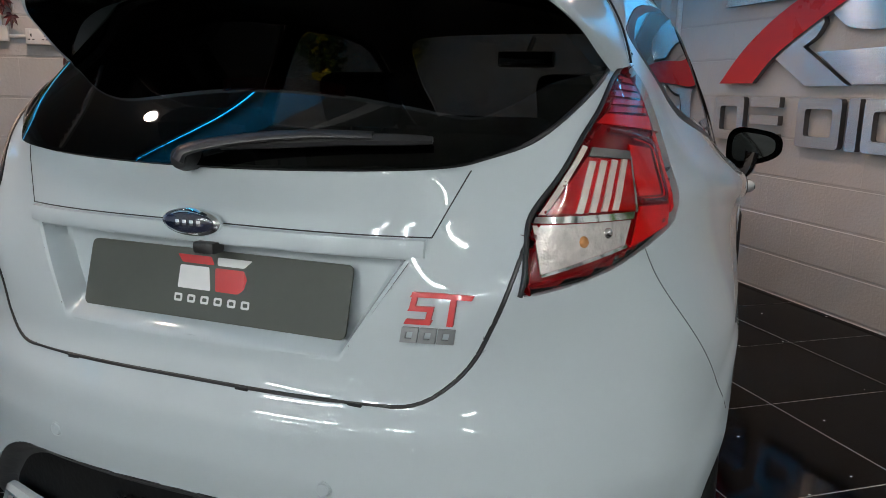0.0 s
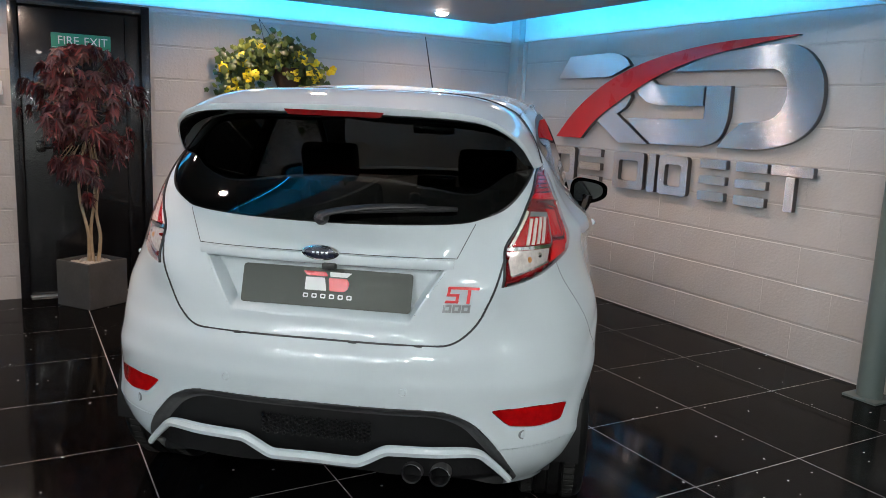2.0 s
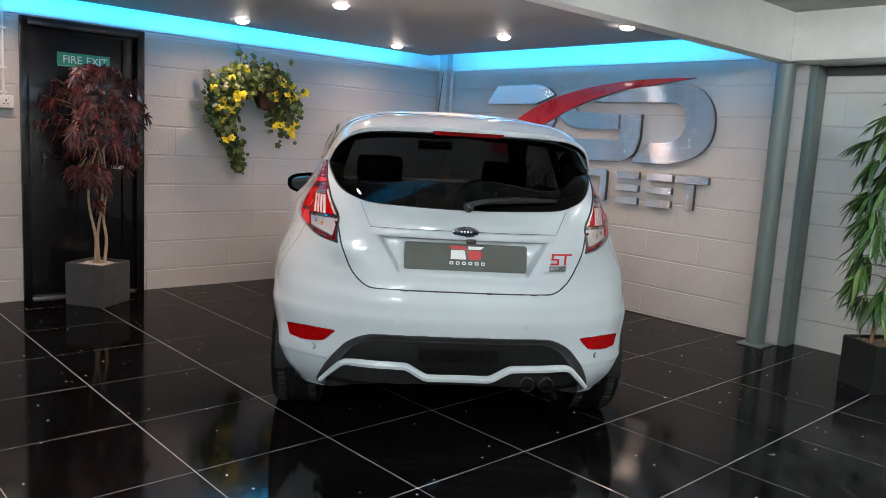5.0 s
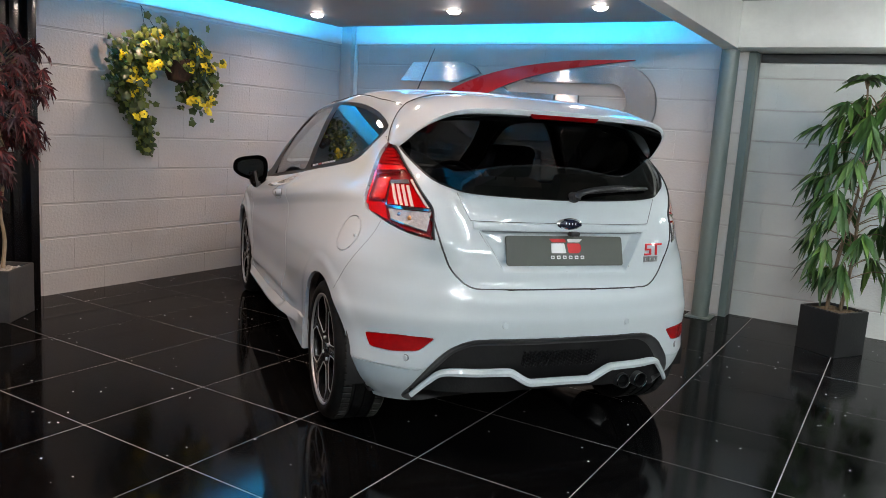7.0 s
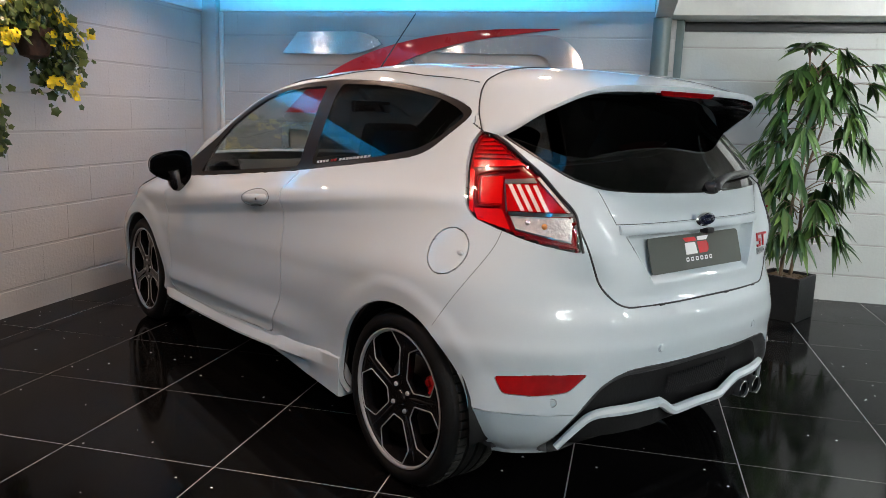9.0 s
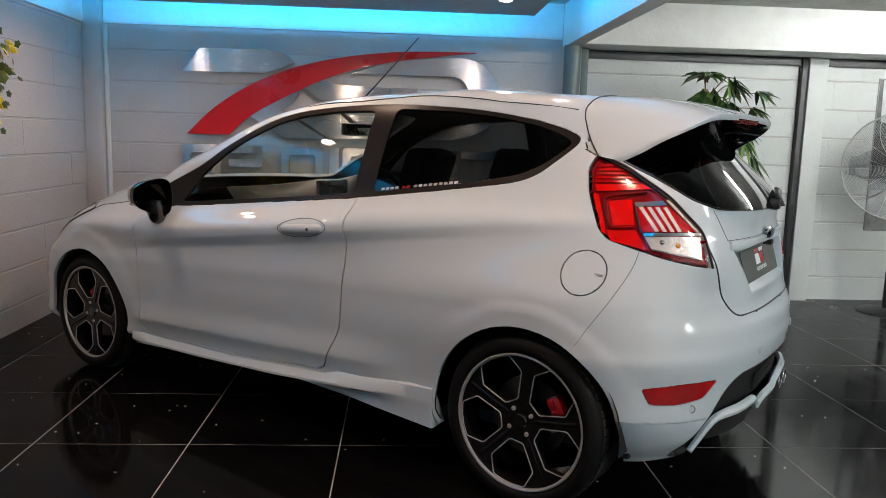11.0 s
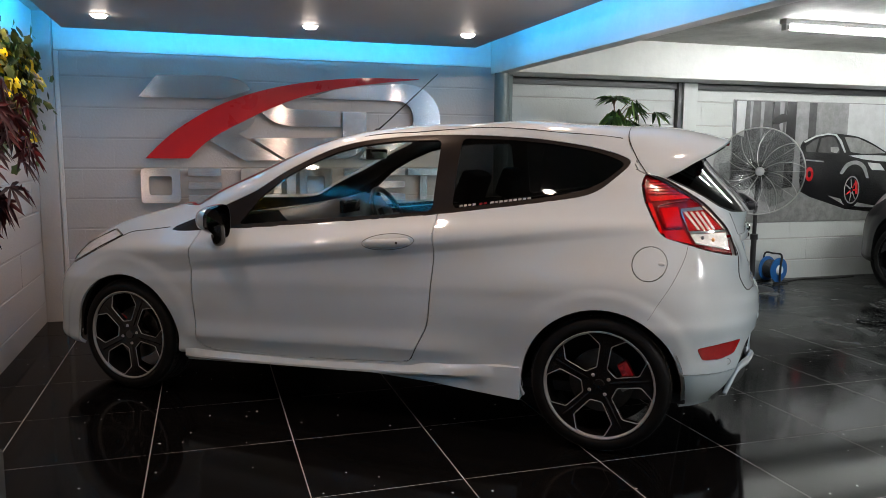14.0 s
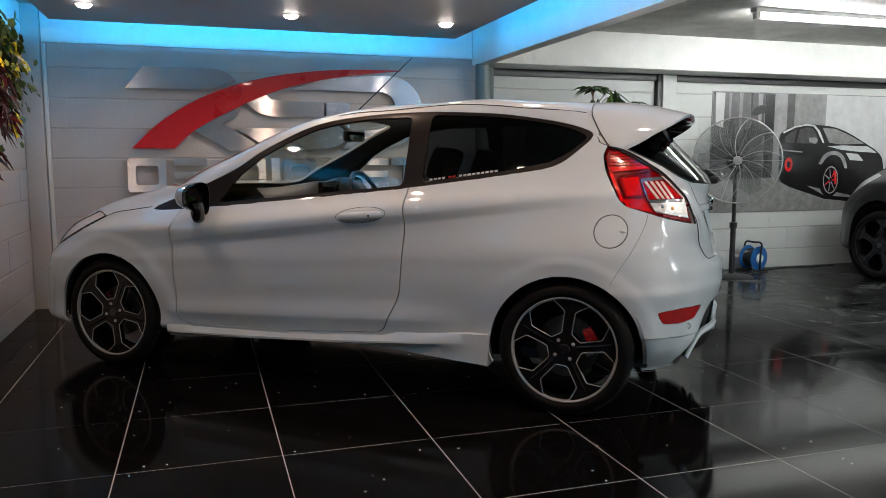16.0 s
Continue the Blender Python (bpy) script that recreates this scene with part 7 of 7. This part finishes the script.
def hanging_basket(where, spread, label, flowers=90, seed=3):
    """A wall basket with trailing ivy down both sides and yellow pansies."""
    rng = random.Random(seed)
    ob = thing("hanging_basket", where, label, "hanging basket")
    bm = bmesh.new()
    lathe(bm, [(0.001, -0.17), (0.07, -0.15), (0.105, -0.06), (0.11, 0.0), (0.10, 0.0), (0.095, -0.05)], 20, "Z", Matrix.Translation((0.13, -0.23, 0.11)))
    part("basket", bm, M_WICKER, ob, "brown wicker basket")
    bm = bmesh.new()
    rod(bm, [(0.02, -0.01, 0.30), (-0.02, -0.012, 0.46)], 0.002, 5)
    rod(bm, [(0.10, -0.05, 0.28), (-0.02, -0.012, 0.46)], 0.002, 5)
    part("hanger", bm, M_PLASTIC, ob, "thin wire hanger")
    spine = smooth_path([(-0.04, -0.10, -0.54), (-0.08, -0.12, -0.38), (-0.18, -0.15, -0.20), (-0.26, -0.20, -0.01), (-0.19, -0.23, 0.125), (-0.04, -0.26, 0.18), (0.13, -0.26, 0.17), (0.26, -0.25, 0.08), (0.305, -0.24, -0.05), (0.28, -0.21, -0.18)], 8)
    ivy, petal, stems = bmesh.new(), bmesh.new(), bmesh.new()
    m = len(spine) - 1
    for k in range(int(1500 * spread)):
        t = rng.random()
        p = spine[int(t * m)]
        w = 0.024 + 0.088 * min(1, t * 2.6) * (1 if t < 0.9 else 0.75)
        d = Vector((rng.gauss(0, 0.55), rng.gauss(0, 0.75), rng.gauss(0, 0.6))) * w
        q = p + d
        q.y = min(q.y, -0.008)
        if q.y < -0.44:
            continue
        face = Vector((rng.uniform(-0.8, 0.8), -1, rng.uniform(-0.3, 1.0)))
        round_leaf(ivy, q, face, rng.uniform(0.030, 0.072))
    for k in range(14):
        t = rng.random() * 0.45
        p = spine[int(t * m)]
        end = p + Vector((rng.uniform(-0.05, 0.05), 0, -rng.uniform(0.04, 0.12)))
        rod(stems, [p, end], 0.0015, 4)
        for j in range(4):
            round_leaf(ivy, p.lerp(end, (j + 1) / 4) + Vector((rng.uniform(-0.012, 0.012), -0.01, 0)), Vector((rng.uniform(-0.6, 0.6), -1, 0.3)), rng.uniform(0.018, 0.032))
    part("foliage", ivy, M_IVY, ob, "variegated trailing ivy", sharp=70)
    part("stems", stems, M_BARK_DARK, ob)
    knots = [spine[int((0.22 + 0.78 * rng.random()) * m)] + Vector((rng.gauss(0, 0.05), -0.05 - rng.random() * 0.07, rng.gauss(0, 0.05))) for k in range(flowers // 4)]
    for k in range(flowers):
        q = knots[k % len(knots)] + Vector((rng.gauss(0, 0.021), rng.gauss(0, 0.012), rng.gauss(0, 0.016)))
        face = Vector((rng.uniform(-0.6, 0.6), -1, rng.uniform(-0.1, 0.7))).normalized()
        a = face.orthogonal().normalized()
        b = face.cross(a)
        for j in range(5):
            s = 2 * math.pi * j / 5
            round_leaf(petal, q + (a * math.cos(s) + b * math.sin(s)) * 0.017, face + (a * math.cos(s) + b * math.sin(s)) * 0.35, 0.030, 4)
    part("blossoms", petal, M_PETAL, ob, "yellow pansy blossoms", sharp=70)
    return ob


planter((0.145, 4.845, 0), 0.305, 0.30, 35, M_SLATE, "square slate grey planter topped with pale pebbles")
maple((0.145, 4.845, 0.30))
planter((3.163, 0.66, 0), 0.285, 0.285, 58, M_SLATE_BLACK, "square weathered black planter on the tiles")
weeping_fig((3.163, 0.66, 0.285))
hanging_basket((1.355, NORTH, 1.515), 1.0, "hanging basket of yellow pansies and trailing ivy")
hanging_basket((-1.06, NORTH, 1.55), 0.8, "hanging basket of yellow pansies beside the sockets", 40, 8)

# maroon sprig tucked behind the conduit
sprig = thing("maroon_sprig", (-0.53, NORTH - 0.04, 1.46), "maroon leaf sprig hanging by the conduit", "plant")
bm = bmesh.new()
rng = random.Random(4)
for k in range(8):
    p = Vector((rng.uniform(-0.10, 0.10), rng.uniform(-0.03, 0.0), rng.uniform(0.0, 0.22)))
    f = Vector((rng.uniform(-0.4, 0.4), -1, 0.2)).normalized()
    d = Vector((rng.uniform(-0.6, 0.6), 0, -1)).normalized()
    s = d.cross(f)
    for deg in (-95, -50, -15, 20, 60, 100):
        blade(bm, p, d * math.cos(radians(deg)) + s * math.sin(radians(deg)), f, 0.075 * (1 - abs(deg) / 220), 0.020, 0.1)
part("leaves", bm, M_MAPLE, sprig)
bm = bmesh.new()
rod(bm, [(0, 0.035, 0.0), (0.0, -0.005, 0.12), (0.02, 0.036, 0.30)], 0.002, 5)
part("stalk", bm, M_BARK_DARK, sprig)


# ---- pedestal fan ----
def pedestal_fan(where, turn):
    ob = thing("pedestal_fan", where, "black pedestal fan with a round wire guard, switched off", "fan", turn=turn)
    bm = bmesh.new()
    lathe(bm, [(0.001, 0.035), (0.06, 0.032), (0.19, 0.016), (0.205, 0.006), (0.205, 0.0005), (0.001, 0.0005)], 40)
    part("base", bm, M_PLASTIC, ob)
    bm = bmesh.new()
    rod(bm, [(0, 0, 0.03), (0, 0, 0.50)], 0.026, 16)
    rod(bm, [(0, 0, 0.48), (0, 0, 1.02)], 0.019, 16)
    part("pole", bm, M_PLASTIC, ob)
    part("collar", lathe_z([(0.02, 0.0), (0.036, 0.004), (0.036, 0.055), (0.02, 0.06)], (0, 0, 0.47)), M_PLASTIC, ob)
    bm = bmesh.new()
    lathe(bm, [(0.001, 0.20), (0.05, 0.195), (0.085, 0.15), (0.09, 0.05), (0.06, 0.0), (0.001, 0.0)], 24, "X", Matrix.Translation((-0.02, 0, 1.115)))
    block(bm, (-0.03, -0.03, 0.99), (0.10, 0.03, 1.06), 0.01)
    part("motor", bm, M_PLASTIC, ob)
    R = 0.40
    for front in (1, 0):
        bm = bmesh.new()
        depth = lambda r: (-0.125 + 0.075 * (r / R) ** 2.2) if front else (0.045 - 0.075 * (r / R) ** 3)
        for k in range(40):
            r = 0.055 + (R - 0.055) * k / 39
            rod(bm, [(depth(r), r * math.cos(2 * math.pi * j / 56), 1.115 + r * math.sin(2 * math.pi * j / 56)) for j in range(56)], 0.0011, 3, closed=True)
        tagged(part("guard_front" if front else "guard_back", bm, M_WIRE, ob, "chromed wire guard"), kind="stuff")
        bm = bmesh.new()
        for k in range(10):
            a = 2 * math.pi * k / 10
            pts = []
            for j in range(9):
                r = 0.04 + (R - 0.04) * j / 8
                b = a + (0.55 * (r / R) ** 1.5 if front else 0)
                pts.append((depth(r) + (-0.002 if front else 0.002), r * math.cos(b), 1.115 + r * math.sin(b)))
            rod(bm, pts, 0.0026, 6)
        part("guard_ribs", bm, M_STEEL, ob, "curved steel guard ribs")
    bm = bmesh.new()
    rod(bm, [(-0.048, R * math.cos(2 * math.pi * j / 64), 1.115 + R * math.sin(2 * math.pi * j / 64)) for j in range(64)], 0.006, 8, closed=True)
    part("guard_rim", bm, M_STEEL, ob)
    bm = bmesh.new()
    lathe(bm, [(0.001, -0.132), (0.036, -0.130), (0.042, -0.122), (0.042, -0.112)], 28, "X", Matrix.Translation((0, 0, 1.115)))
    part("badge_disc", bm, M_STEEL, ob)
    for k in range(3):
        bm = bmesh.new()
        rows = []
        for j in range(8):
            r = 0.04 + 0.31 * j / 7
            w = 0.07 + 0.085 * math.sin(math.pi * min(1, j / 6))
            rows.append([bm.verts.new((-0.05 + 0.05 * s, r * math.cos(2.094 * k + s * w / max(r, 0.09)), 1.115 + r * math.sin(2.094 * k + s * w / max(r, 0.09)))) for s in (-1, -0.3, 0.4, 1)])
        for p, q in zip(rows, rows[1:]):
            for i in range(3):
                bm.faces.new((p[i], p[i + 1], q[i + 1], q[i]))
        bmesh.ops.solidify(bm, geom=bm.faces[:], thickness=0.002)
        part("blade", bm, M_SMOKED, ob, "clear smoked fan blade")
    return ob


def lathe_z(profile, where):
    bm = bmesh.new()
    lathe(bm, profile, 20, "Z", Matrix.Translation(where), close=True)
    return bm


pedestal_fan((3.34, -0.955, 0), -32)

# ---- cable reel ----
reel = thing("cable_reel", (3.60, -1.42, 0.0), "blue plastic cable reel with a black handle on the floor", "cable reel", turn=12)
for x in (-0.075, 0.06):
    bm = bmesh.new()
    lathe(bm, [(0.03, 0.0), (0.10, 0.0), (0.122, 0.004), (0.122, 0.014), (0.10, 0.016), (0.03, 0.014)], 36, "X", Matrix.Translation((x, 0, 0.135)), close=True)
    part("flange", bm, M_REEL, reel)
bm = bmesh.new()
for k in range(9):
    x = -0.055 + 0.0135 * k
    rod(bm, [(x, 0.085 * math.cos(2 * math.pi * j / 28), 0.135 + 0.085 * math.sin(2 * math.pi * j / 28)) for j in range(28)], 0.0075, 6, closed=True)
part("cable", bm, M_PLASTIC, reel, "black wound cable")
bm = bmesh.new()
lathe(bm, [(0.001, -0.092), (0.040, -0.090), (0.052, -0.074), (0.052, 0.075), (0.001, 0.075)], 28, "X", Matrix.Translation((0, 0, 0.135)))
part("hub", bm, M_PVC, reel)
bm = bmesh.new()
rod(bm, smooth_path([(-0.10, 0.02, 0.012), (-0.10, 0.02, 0.16), (-0.09, 0.0, 0.285), (0.0, 0.0, 0.292), (0.10, 0.0, 0.285), (0.10, 0.02, 0.16), (0.10, 0.02, 0.012)], 4), 0.010, 8)
rod(bm, [(-0.10, -0.10, 0.011), (-0.10, 0.11, 0.011)], 0.009, 8)
rod(bm, [(0.10, -0.10, 0.011), (0.10, 0.11, 0.011)], 0.009, 8)
part("stand", bm, M_PLASTIC, reel, "black tubular stand")
loose = thing("loose_cable", (3.6, -1.6, 0.0), "black cable lying on the floor by the wall", "cable")
bm = bmesh.new()
rod(bm, smooth_path([(0.05, 0.10, 0.006), (0.02, -0.05, 0.006), (0.08, -0.25, 0.006), (0.05, -0.55, 0.006), (0.10, -0.95, 0.006)], 5), 0.005, 6)
part("flex", bm, M_PLASTIC, loose)

# ---- monochrome poster on the far wall ----
poster = thing("wall_poster", (EAST_FAR - 0.004, 0, 0), "large black and white photo panel of a dark car", "poster")
flat = lambda name, loops, m, out, label="": part(name, slab(bmesh.new(), loops, 0.0008, lambda a, b, h: (-0.004 - out - h, a, b)), m, poster, label)
part("panel", box((-0.004, -3.25, 0.582), (0.003, -0.985, 1.80), 0.001), M_PHOTO_PALE, poster, "pale printed panel")

def photo(*points):
    """Outline on the print, in its own units of width and height."""
    return [(-0.985 - 0.00293 * (a - 305), 1.80 - 0.00228 * (b - 40)) for a, b in points]


def photo_oval(a, b, ra, rb, n=28):
    return photo(*[(a + ra * math.cos(2 * math.pi * k / n), b + rb * math.sin(2 * math.pi * k / n)) for k in range(n)])


flat("print_foliage", [photo((308, 44), (520, 44), (520, 440), (308, 440))], M_PHOTO_MID, 0.0)
for a, b, m in ((318, 356, M_PHOTO_LIGHT), (372, 384, M_PHOTO_PALE), (414, 430, M_PHOTO_PALE), (462, 470, M_PHOTO_DARK), (492, 512, M_PHOTO_PALE)):
    flat("print_trunk", [photo((a, 46), (b, 46), (b - 5, 150 + a % 90), (a + 2, 150 + a % 70))], m, 0.001)
for a, b, m in ((522, 562, M_PHOTO_DARK), (562, 616, M_PHOTO_PALE), (616, 648, M_PHOTO_MID), (648, 722, M_PHOTO_STONE), (722, 786, M_PHOTO_PALE)):
    flat("print_wall", [photo((a, 44), (b, 44), (b, 440), (a, 440))], m, 0.001)
flat("print_wall", [photo((786, 44), (1075, 44), (1075, 470), (786, 470))], M_PHOTO_LIGHT, 0.001)
flat("print_ground", [photo((308, 430), (560, 418), (1075, 460), (1075, 570), (308, 570))], M_PHOTO_STONE, 0.0018, "pale stony ground")
flat("print_shadow", [photo((590, 432), (700, 446), (800, 505), (1000, 520), (1000, 545), (800, 520), (640, 462))], M_PHOTO_DARK, 0.0022)
flat("print_canopy", [photo(*open_curve([(462, 142), (478, 112), (505, 96), (524, 104), (524, 128)], 4), (490, 140))], M_PHOTO_DARK, 0.0022)
flat("print_car", [rounded(photo((590, 300), (588, 232), (612, 204), (652, 187), (702, 177), (770, 181), (832, 190), (892, 214), (944, 244), (990, 272), (1030, 300), (1060, 350), (1060, 500), (960, 510), (800, 478), (700, 452), (640, 440), (596, 425)), 3)], M_PHOTO_DARK, 0.0026, "black printed car")
flat("print_roof_line", [photo((600, 214), (650, 187), (702, 176), (738, 180), (762, 206), (786, 262), (778, 262), (752, 210), (734, 187), (702, 183), (652, 194), (606, 220))], M_PHOTO_LIGHT, 0.0036)
flat("print_glass", [filleted(photo((612, 262), (610, 236), (640, 211), (664, 199), (652, 262)), 0.012)], M_PHOTO_MID, 0.0036)
flat("print_glass", [filleted(photo((662, 262), (674, 200), (702, 191), (730, 194), (752, 232), (756, 266)), 0.012)], M_PHOTO_MID, 0.0036)
flat("print_windscreen", [filleted(photo((774, 192), (832, 196), (900, 226), (968, 264), (862, 268), (806, 260)), 0.02)], M_PHOTO_STONE, 0.0036)
flat("print_bonnet", [filleted(photo((800, 276), (872, 272), (985, 276), (1030, 306), (930, 300), (862, 292)), 0.015)], M_PHOTO_LIGHT, 0.0036)
flat("print_headlamp", [filleted(photo((884, 306), (942, 312), (968, 344), (906, 340)), 0.012)], M_PHOTO_LIGHT, 0.0040)
flat("print_wing", [photo(*open_curve([(764, 356), (790, 312), (836, 298), (876, 322), (896, 378)], 4), *open_curve([(884, 378), (864, 334), (834, 316), (802, 326), (776, 362)], 4))], M_PHOTO_PALE, 0.0040)
flat("print_sill_glint", [photo((598, 292), (690, 300), (690, 306), (598, 298))], M_PHOTO_STONE, 0.0040)
flat("print_mirror", [filleted(photo((716, 238), (748, 236), (756, 250), (744, 266), (718, 258)), 0.01)], M_PHOTO_STONE, 0.0044)
flat("print_wheel", [photo_oval(818, 432, 48, 80)], M_PHOTO_DARK, 0.0046)
flat("print_rim", [photo_oval(822, 432, 34, 64), photo_oval(822, 432, 30, 58)], M_PHOTO_STONE, 0.0056)
for k in range(7):
    a = 2 * math.pi * k / 7
    flat("print_spoke", [photo(*[(822 + r * math.cos(a + d), 432 + 1.9 * r * math.sin(a + d)) for r, d in ((6, -0.4), (28, -0.05), (28, 0.05), (6, 0.4))])], M_PHOTO_STONE if k % 3 else M_RED, 0.0056)
flat("print_caliper", [photo((832, 384), (846, 398), (850, 450), (840, 452), (836, 404))], M_RED, 0.0060)
flat("print_roundel", [photo_oval(632, 360, 17, 32), photo_oval(632, 360, 8, 15)], M_RED, 0.0046)


# ---- second car, parked nose to the far wall ----
def dark_car():
    car = thing("parked_car", (0.36, -2.97, 0), "dark charcoal car parked with its nose to the wall", "car")
    bm = half_body(90, 64)
    lay = bm.faces.layers.int.new("piece")
    for poly, view, keep in ((PANE_F, "side", SIDE), (PANE_Q, "side", SIDE), (ARCH_R, "side", lambda c: c.y > 0.45), (ARCH_F, "side", lambda c: c.y > 0.35), (SCREEN, "rear", lambda c: c.x > 0.8), (LIGHT_F, "side", lambda c: c.x > 2.3)):
        score(bm, poly, view, keep)
    lay = bm.faces.layers.int.get("piece")
    for f in bm.faces:
        f[lay] = 0
    mark(bm, lay, ARCH_R, "side", lambda c: c.y > 0.45, 99)
    mark(bm, lay, ARCH_F, "side", lambda c: c.y > 0.35, 99)
    mark(bm, lay, PANE_F, "side", SIDE, 1)
    mark(bm, lay, PANE_Q, "side", SIDE, 1)
    mark(bm, lay, SCREEN, "rear", lambda c: c.x > 0.8, 2)
    mark(bm, lay, LIGHT_F, "side", lambda c: c.x > 2.3, 3)
    grow = Matrix.Diagonal((0.97, 1.02, 1.19, 1))
    bmesh.ops.transform(bm, matrix=grow, verts=bm.verts)
    part("body", whole(lip(skin(bm, lay, (0,)), 0.001, 0.012)), M_DARKPAINT, car, "charcoal body shell")
    part("side_windows", whole(skin(bm, lay, (1,))), M_GLASS_DARK, car, "dark side windows")
    part("windscreen", whole(skin(bm, lay, (2,))), M_GLASS_DARK, car)
    lamp = skin(bm, lay, (3,))
    other = mirrored(lamp)
    part("headlamp", lamp, M_LENSCLEAR, car)
    part("headlamp", other, M_LENSCLEAR, car)
    bm.free()
    part("underfloor", box((-0.35, -0.60, 0.18), (2.9, 0.60, 0.24), 0.01), M_PLASTIC, car)
    src = [o for o in CAR.children if o.name.startswith("wheel") and "housing" not in o.name][0]
    for cx in (0.0, 2.414):
        for s in (-1, 1):
            w = copy_thing(src, pose(cx, s * 0.835, 0.322, 0, 30 * cx, 0 if s > 0 else 180) @ Matrix.Scale(1.08, 4))
            w.parent = car
            w.scale = (1.08, 1.08, 1.08)
            for o in w.children:
                if o.name.split(".")[0] in ("machined_edge", "machined_ring", "wheel_nut", "brake_disc"):
                    o.data = o.data.copy()
                    o.data.materials[0] = M_RIM
            bm = bmesh.new()
            lathe(bm, [(0.001, -0.02), (0.37, -0.02), (0.37, 0.22)], 32, "Y", Matrix.Translation((cx, s * 0.60, 0.345)) @ Matrix.Rotation(0 if s > 0 else math.pi, 4, "Z"))
            part("wheel_housing", bm, M_PLASTIC, car)
    return car


dark_car()

# ---- pieces of floor and walls ----
def piece_mesh(name, sx, sy, sz, bevel, material, along=None):
    bm = bmesh.new()
    block(bm, (-sx / 2, -sy / 2, -sz / 2), (sx / 2, sy / 2, sz / 2))
    keep = [e for e in bm.edges if along is None or abs((e.verts[0].co - e.verts[1].co).normalized()["xyz".index(along)]) > 0.9]
    bmesh.ops.bevel(bm, geom=keep, offset=bevel, segments=1, affect="EDGES")
    me = bpy.data.meshes.new(name)
    bm.to_mesh(me)
    bm.free()
    for f in me.polygons:
        f.use_smooth = True
    me.set_sharp_from_angle(angle=radians(25))
    me.materials.append(material)
    return me


def course(parent, axis, face, lo, hi, z0, rows, material, holes=(), out=-1, lift=0.225):
    """Blocks in stretcher bond on a wall: axis 'x' or 'y' along the wall, face the plane, out the way it looks."""
    cache = {}
    for r in range(rows):
        z = z0 + r * lift
        p = lo - (0.225 if r % 2 else 0.0)
        spans = []
        while p < hi:
            spans.append((max(p, lo), min(p + 0.45, hi)))
            p += 0.45
        for a, b in spans:
            cut = [(a, b)]
            for ha, hb, hz in holes:
                if z + lift / 2 < hz:
                    cut = [s for x0, x1 in cut for s in ((x0, min(x1, ha)), (max(x0, hb), x1)) if s[1] - s[0] > 0.03]
            for x0, x1 in cut:
                w = round(x1 - x0, 3)
                if w < 0.03:
                    continue
                if w not in cache:
                    cache[w] = piece_mesh("block", w - 0.0008, 0.03, lift - 0.008, 0.0045, material, "x") if axis == "x" else piece_mesh("block", 0.03, w - 0.0008, lift - 0.008, 0.0045, material, "y")
                ob = new("block", cache[w])
                ob.parent = parent
                jut = random.uniform(-0.0008, 0.0008) - out * 0.015
                ob.location = ((x0 + x1) / 2, face + jut, z + lift / 2) if axis == "x" else (face + jut, (x0 + x1) / 2, z + lift / 2)


course(WALL_N, "x", NORTH, -2.1, EAST - 0.075, -0.07, 10, M_BLOCK, holes=[(DOOR_L, DOOR_R, DOOR_TOP)])
course(WALL_E, "y", EAST, 1.462, 4.985, -0.215, 10, M_BLOCK)
course(WALL_E2, "y", EAST_FAR, -4.0, -0.53, -0.035, 9, M_BLOCK_GREY)
course(WALL_E2, "y", EAST_FAR, -0.32, 1.395, -0.035, 9, M_BLOCK_GREY)

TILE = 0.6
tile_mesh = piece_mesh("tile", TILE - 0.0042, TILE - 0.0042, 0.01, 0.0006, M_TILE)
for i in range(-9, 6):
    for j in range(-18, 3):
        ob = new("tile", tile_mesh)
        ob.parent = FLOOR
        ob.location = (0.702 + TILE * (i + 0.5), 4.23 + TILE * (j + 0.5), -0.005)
        ob.rotation_euler = (random.uniform(-0.0012, 0.0012), random.uniform(-0.0012, 0.0012), 0)
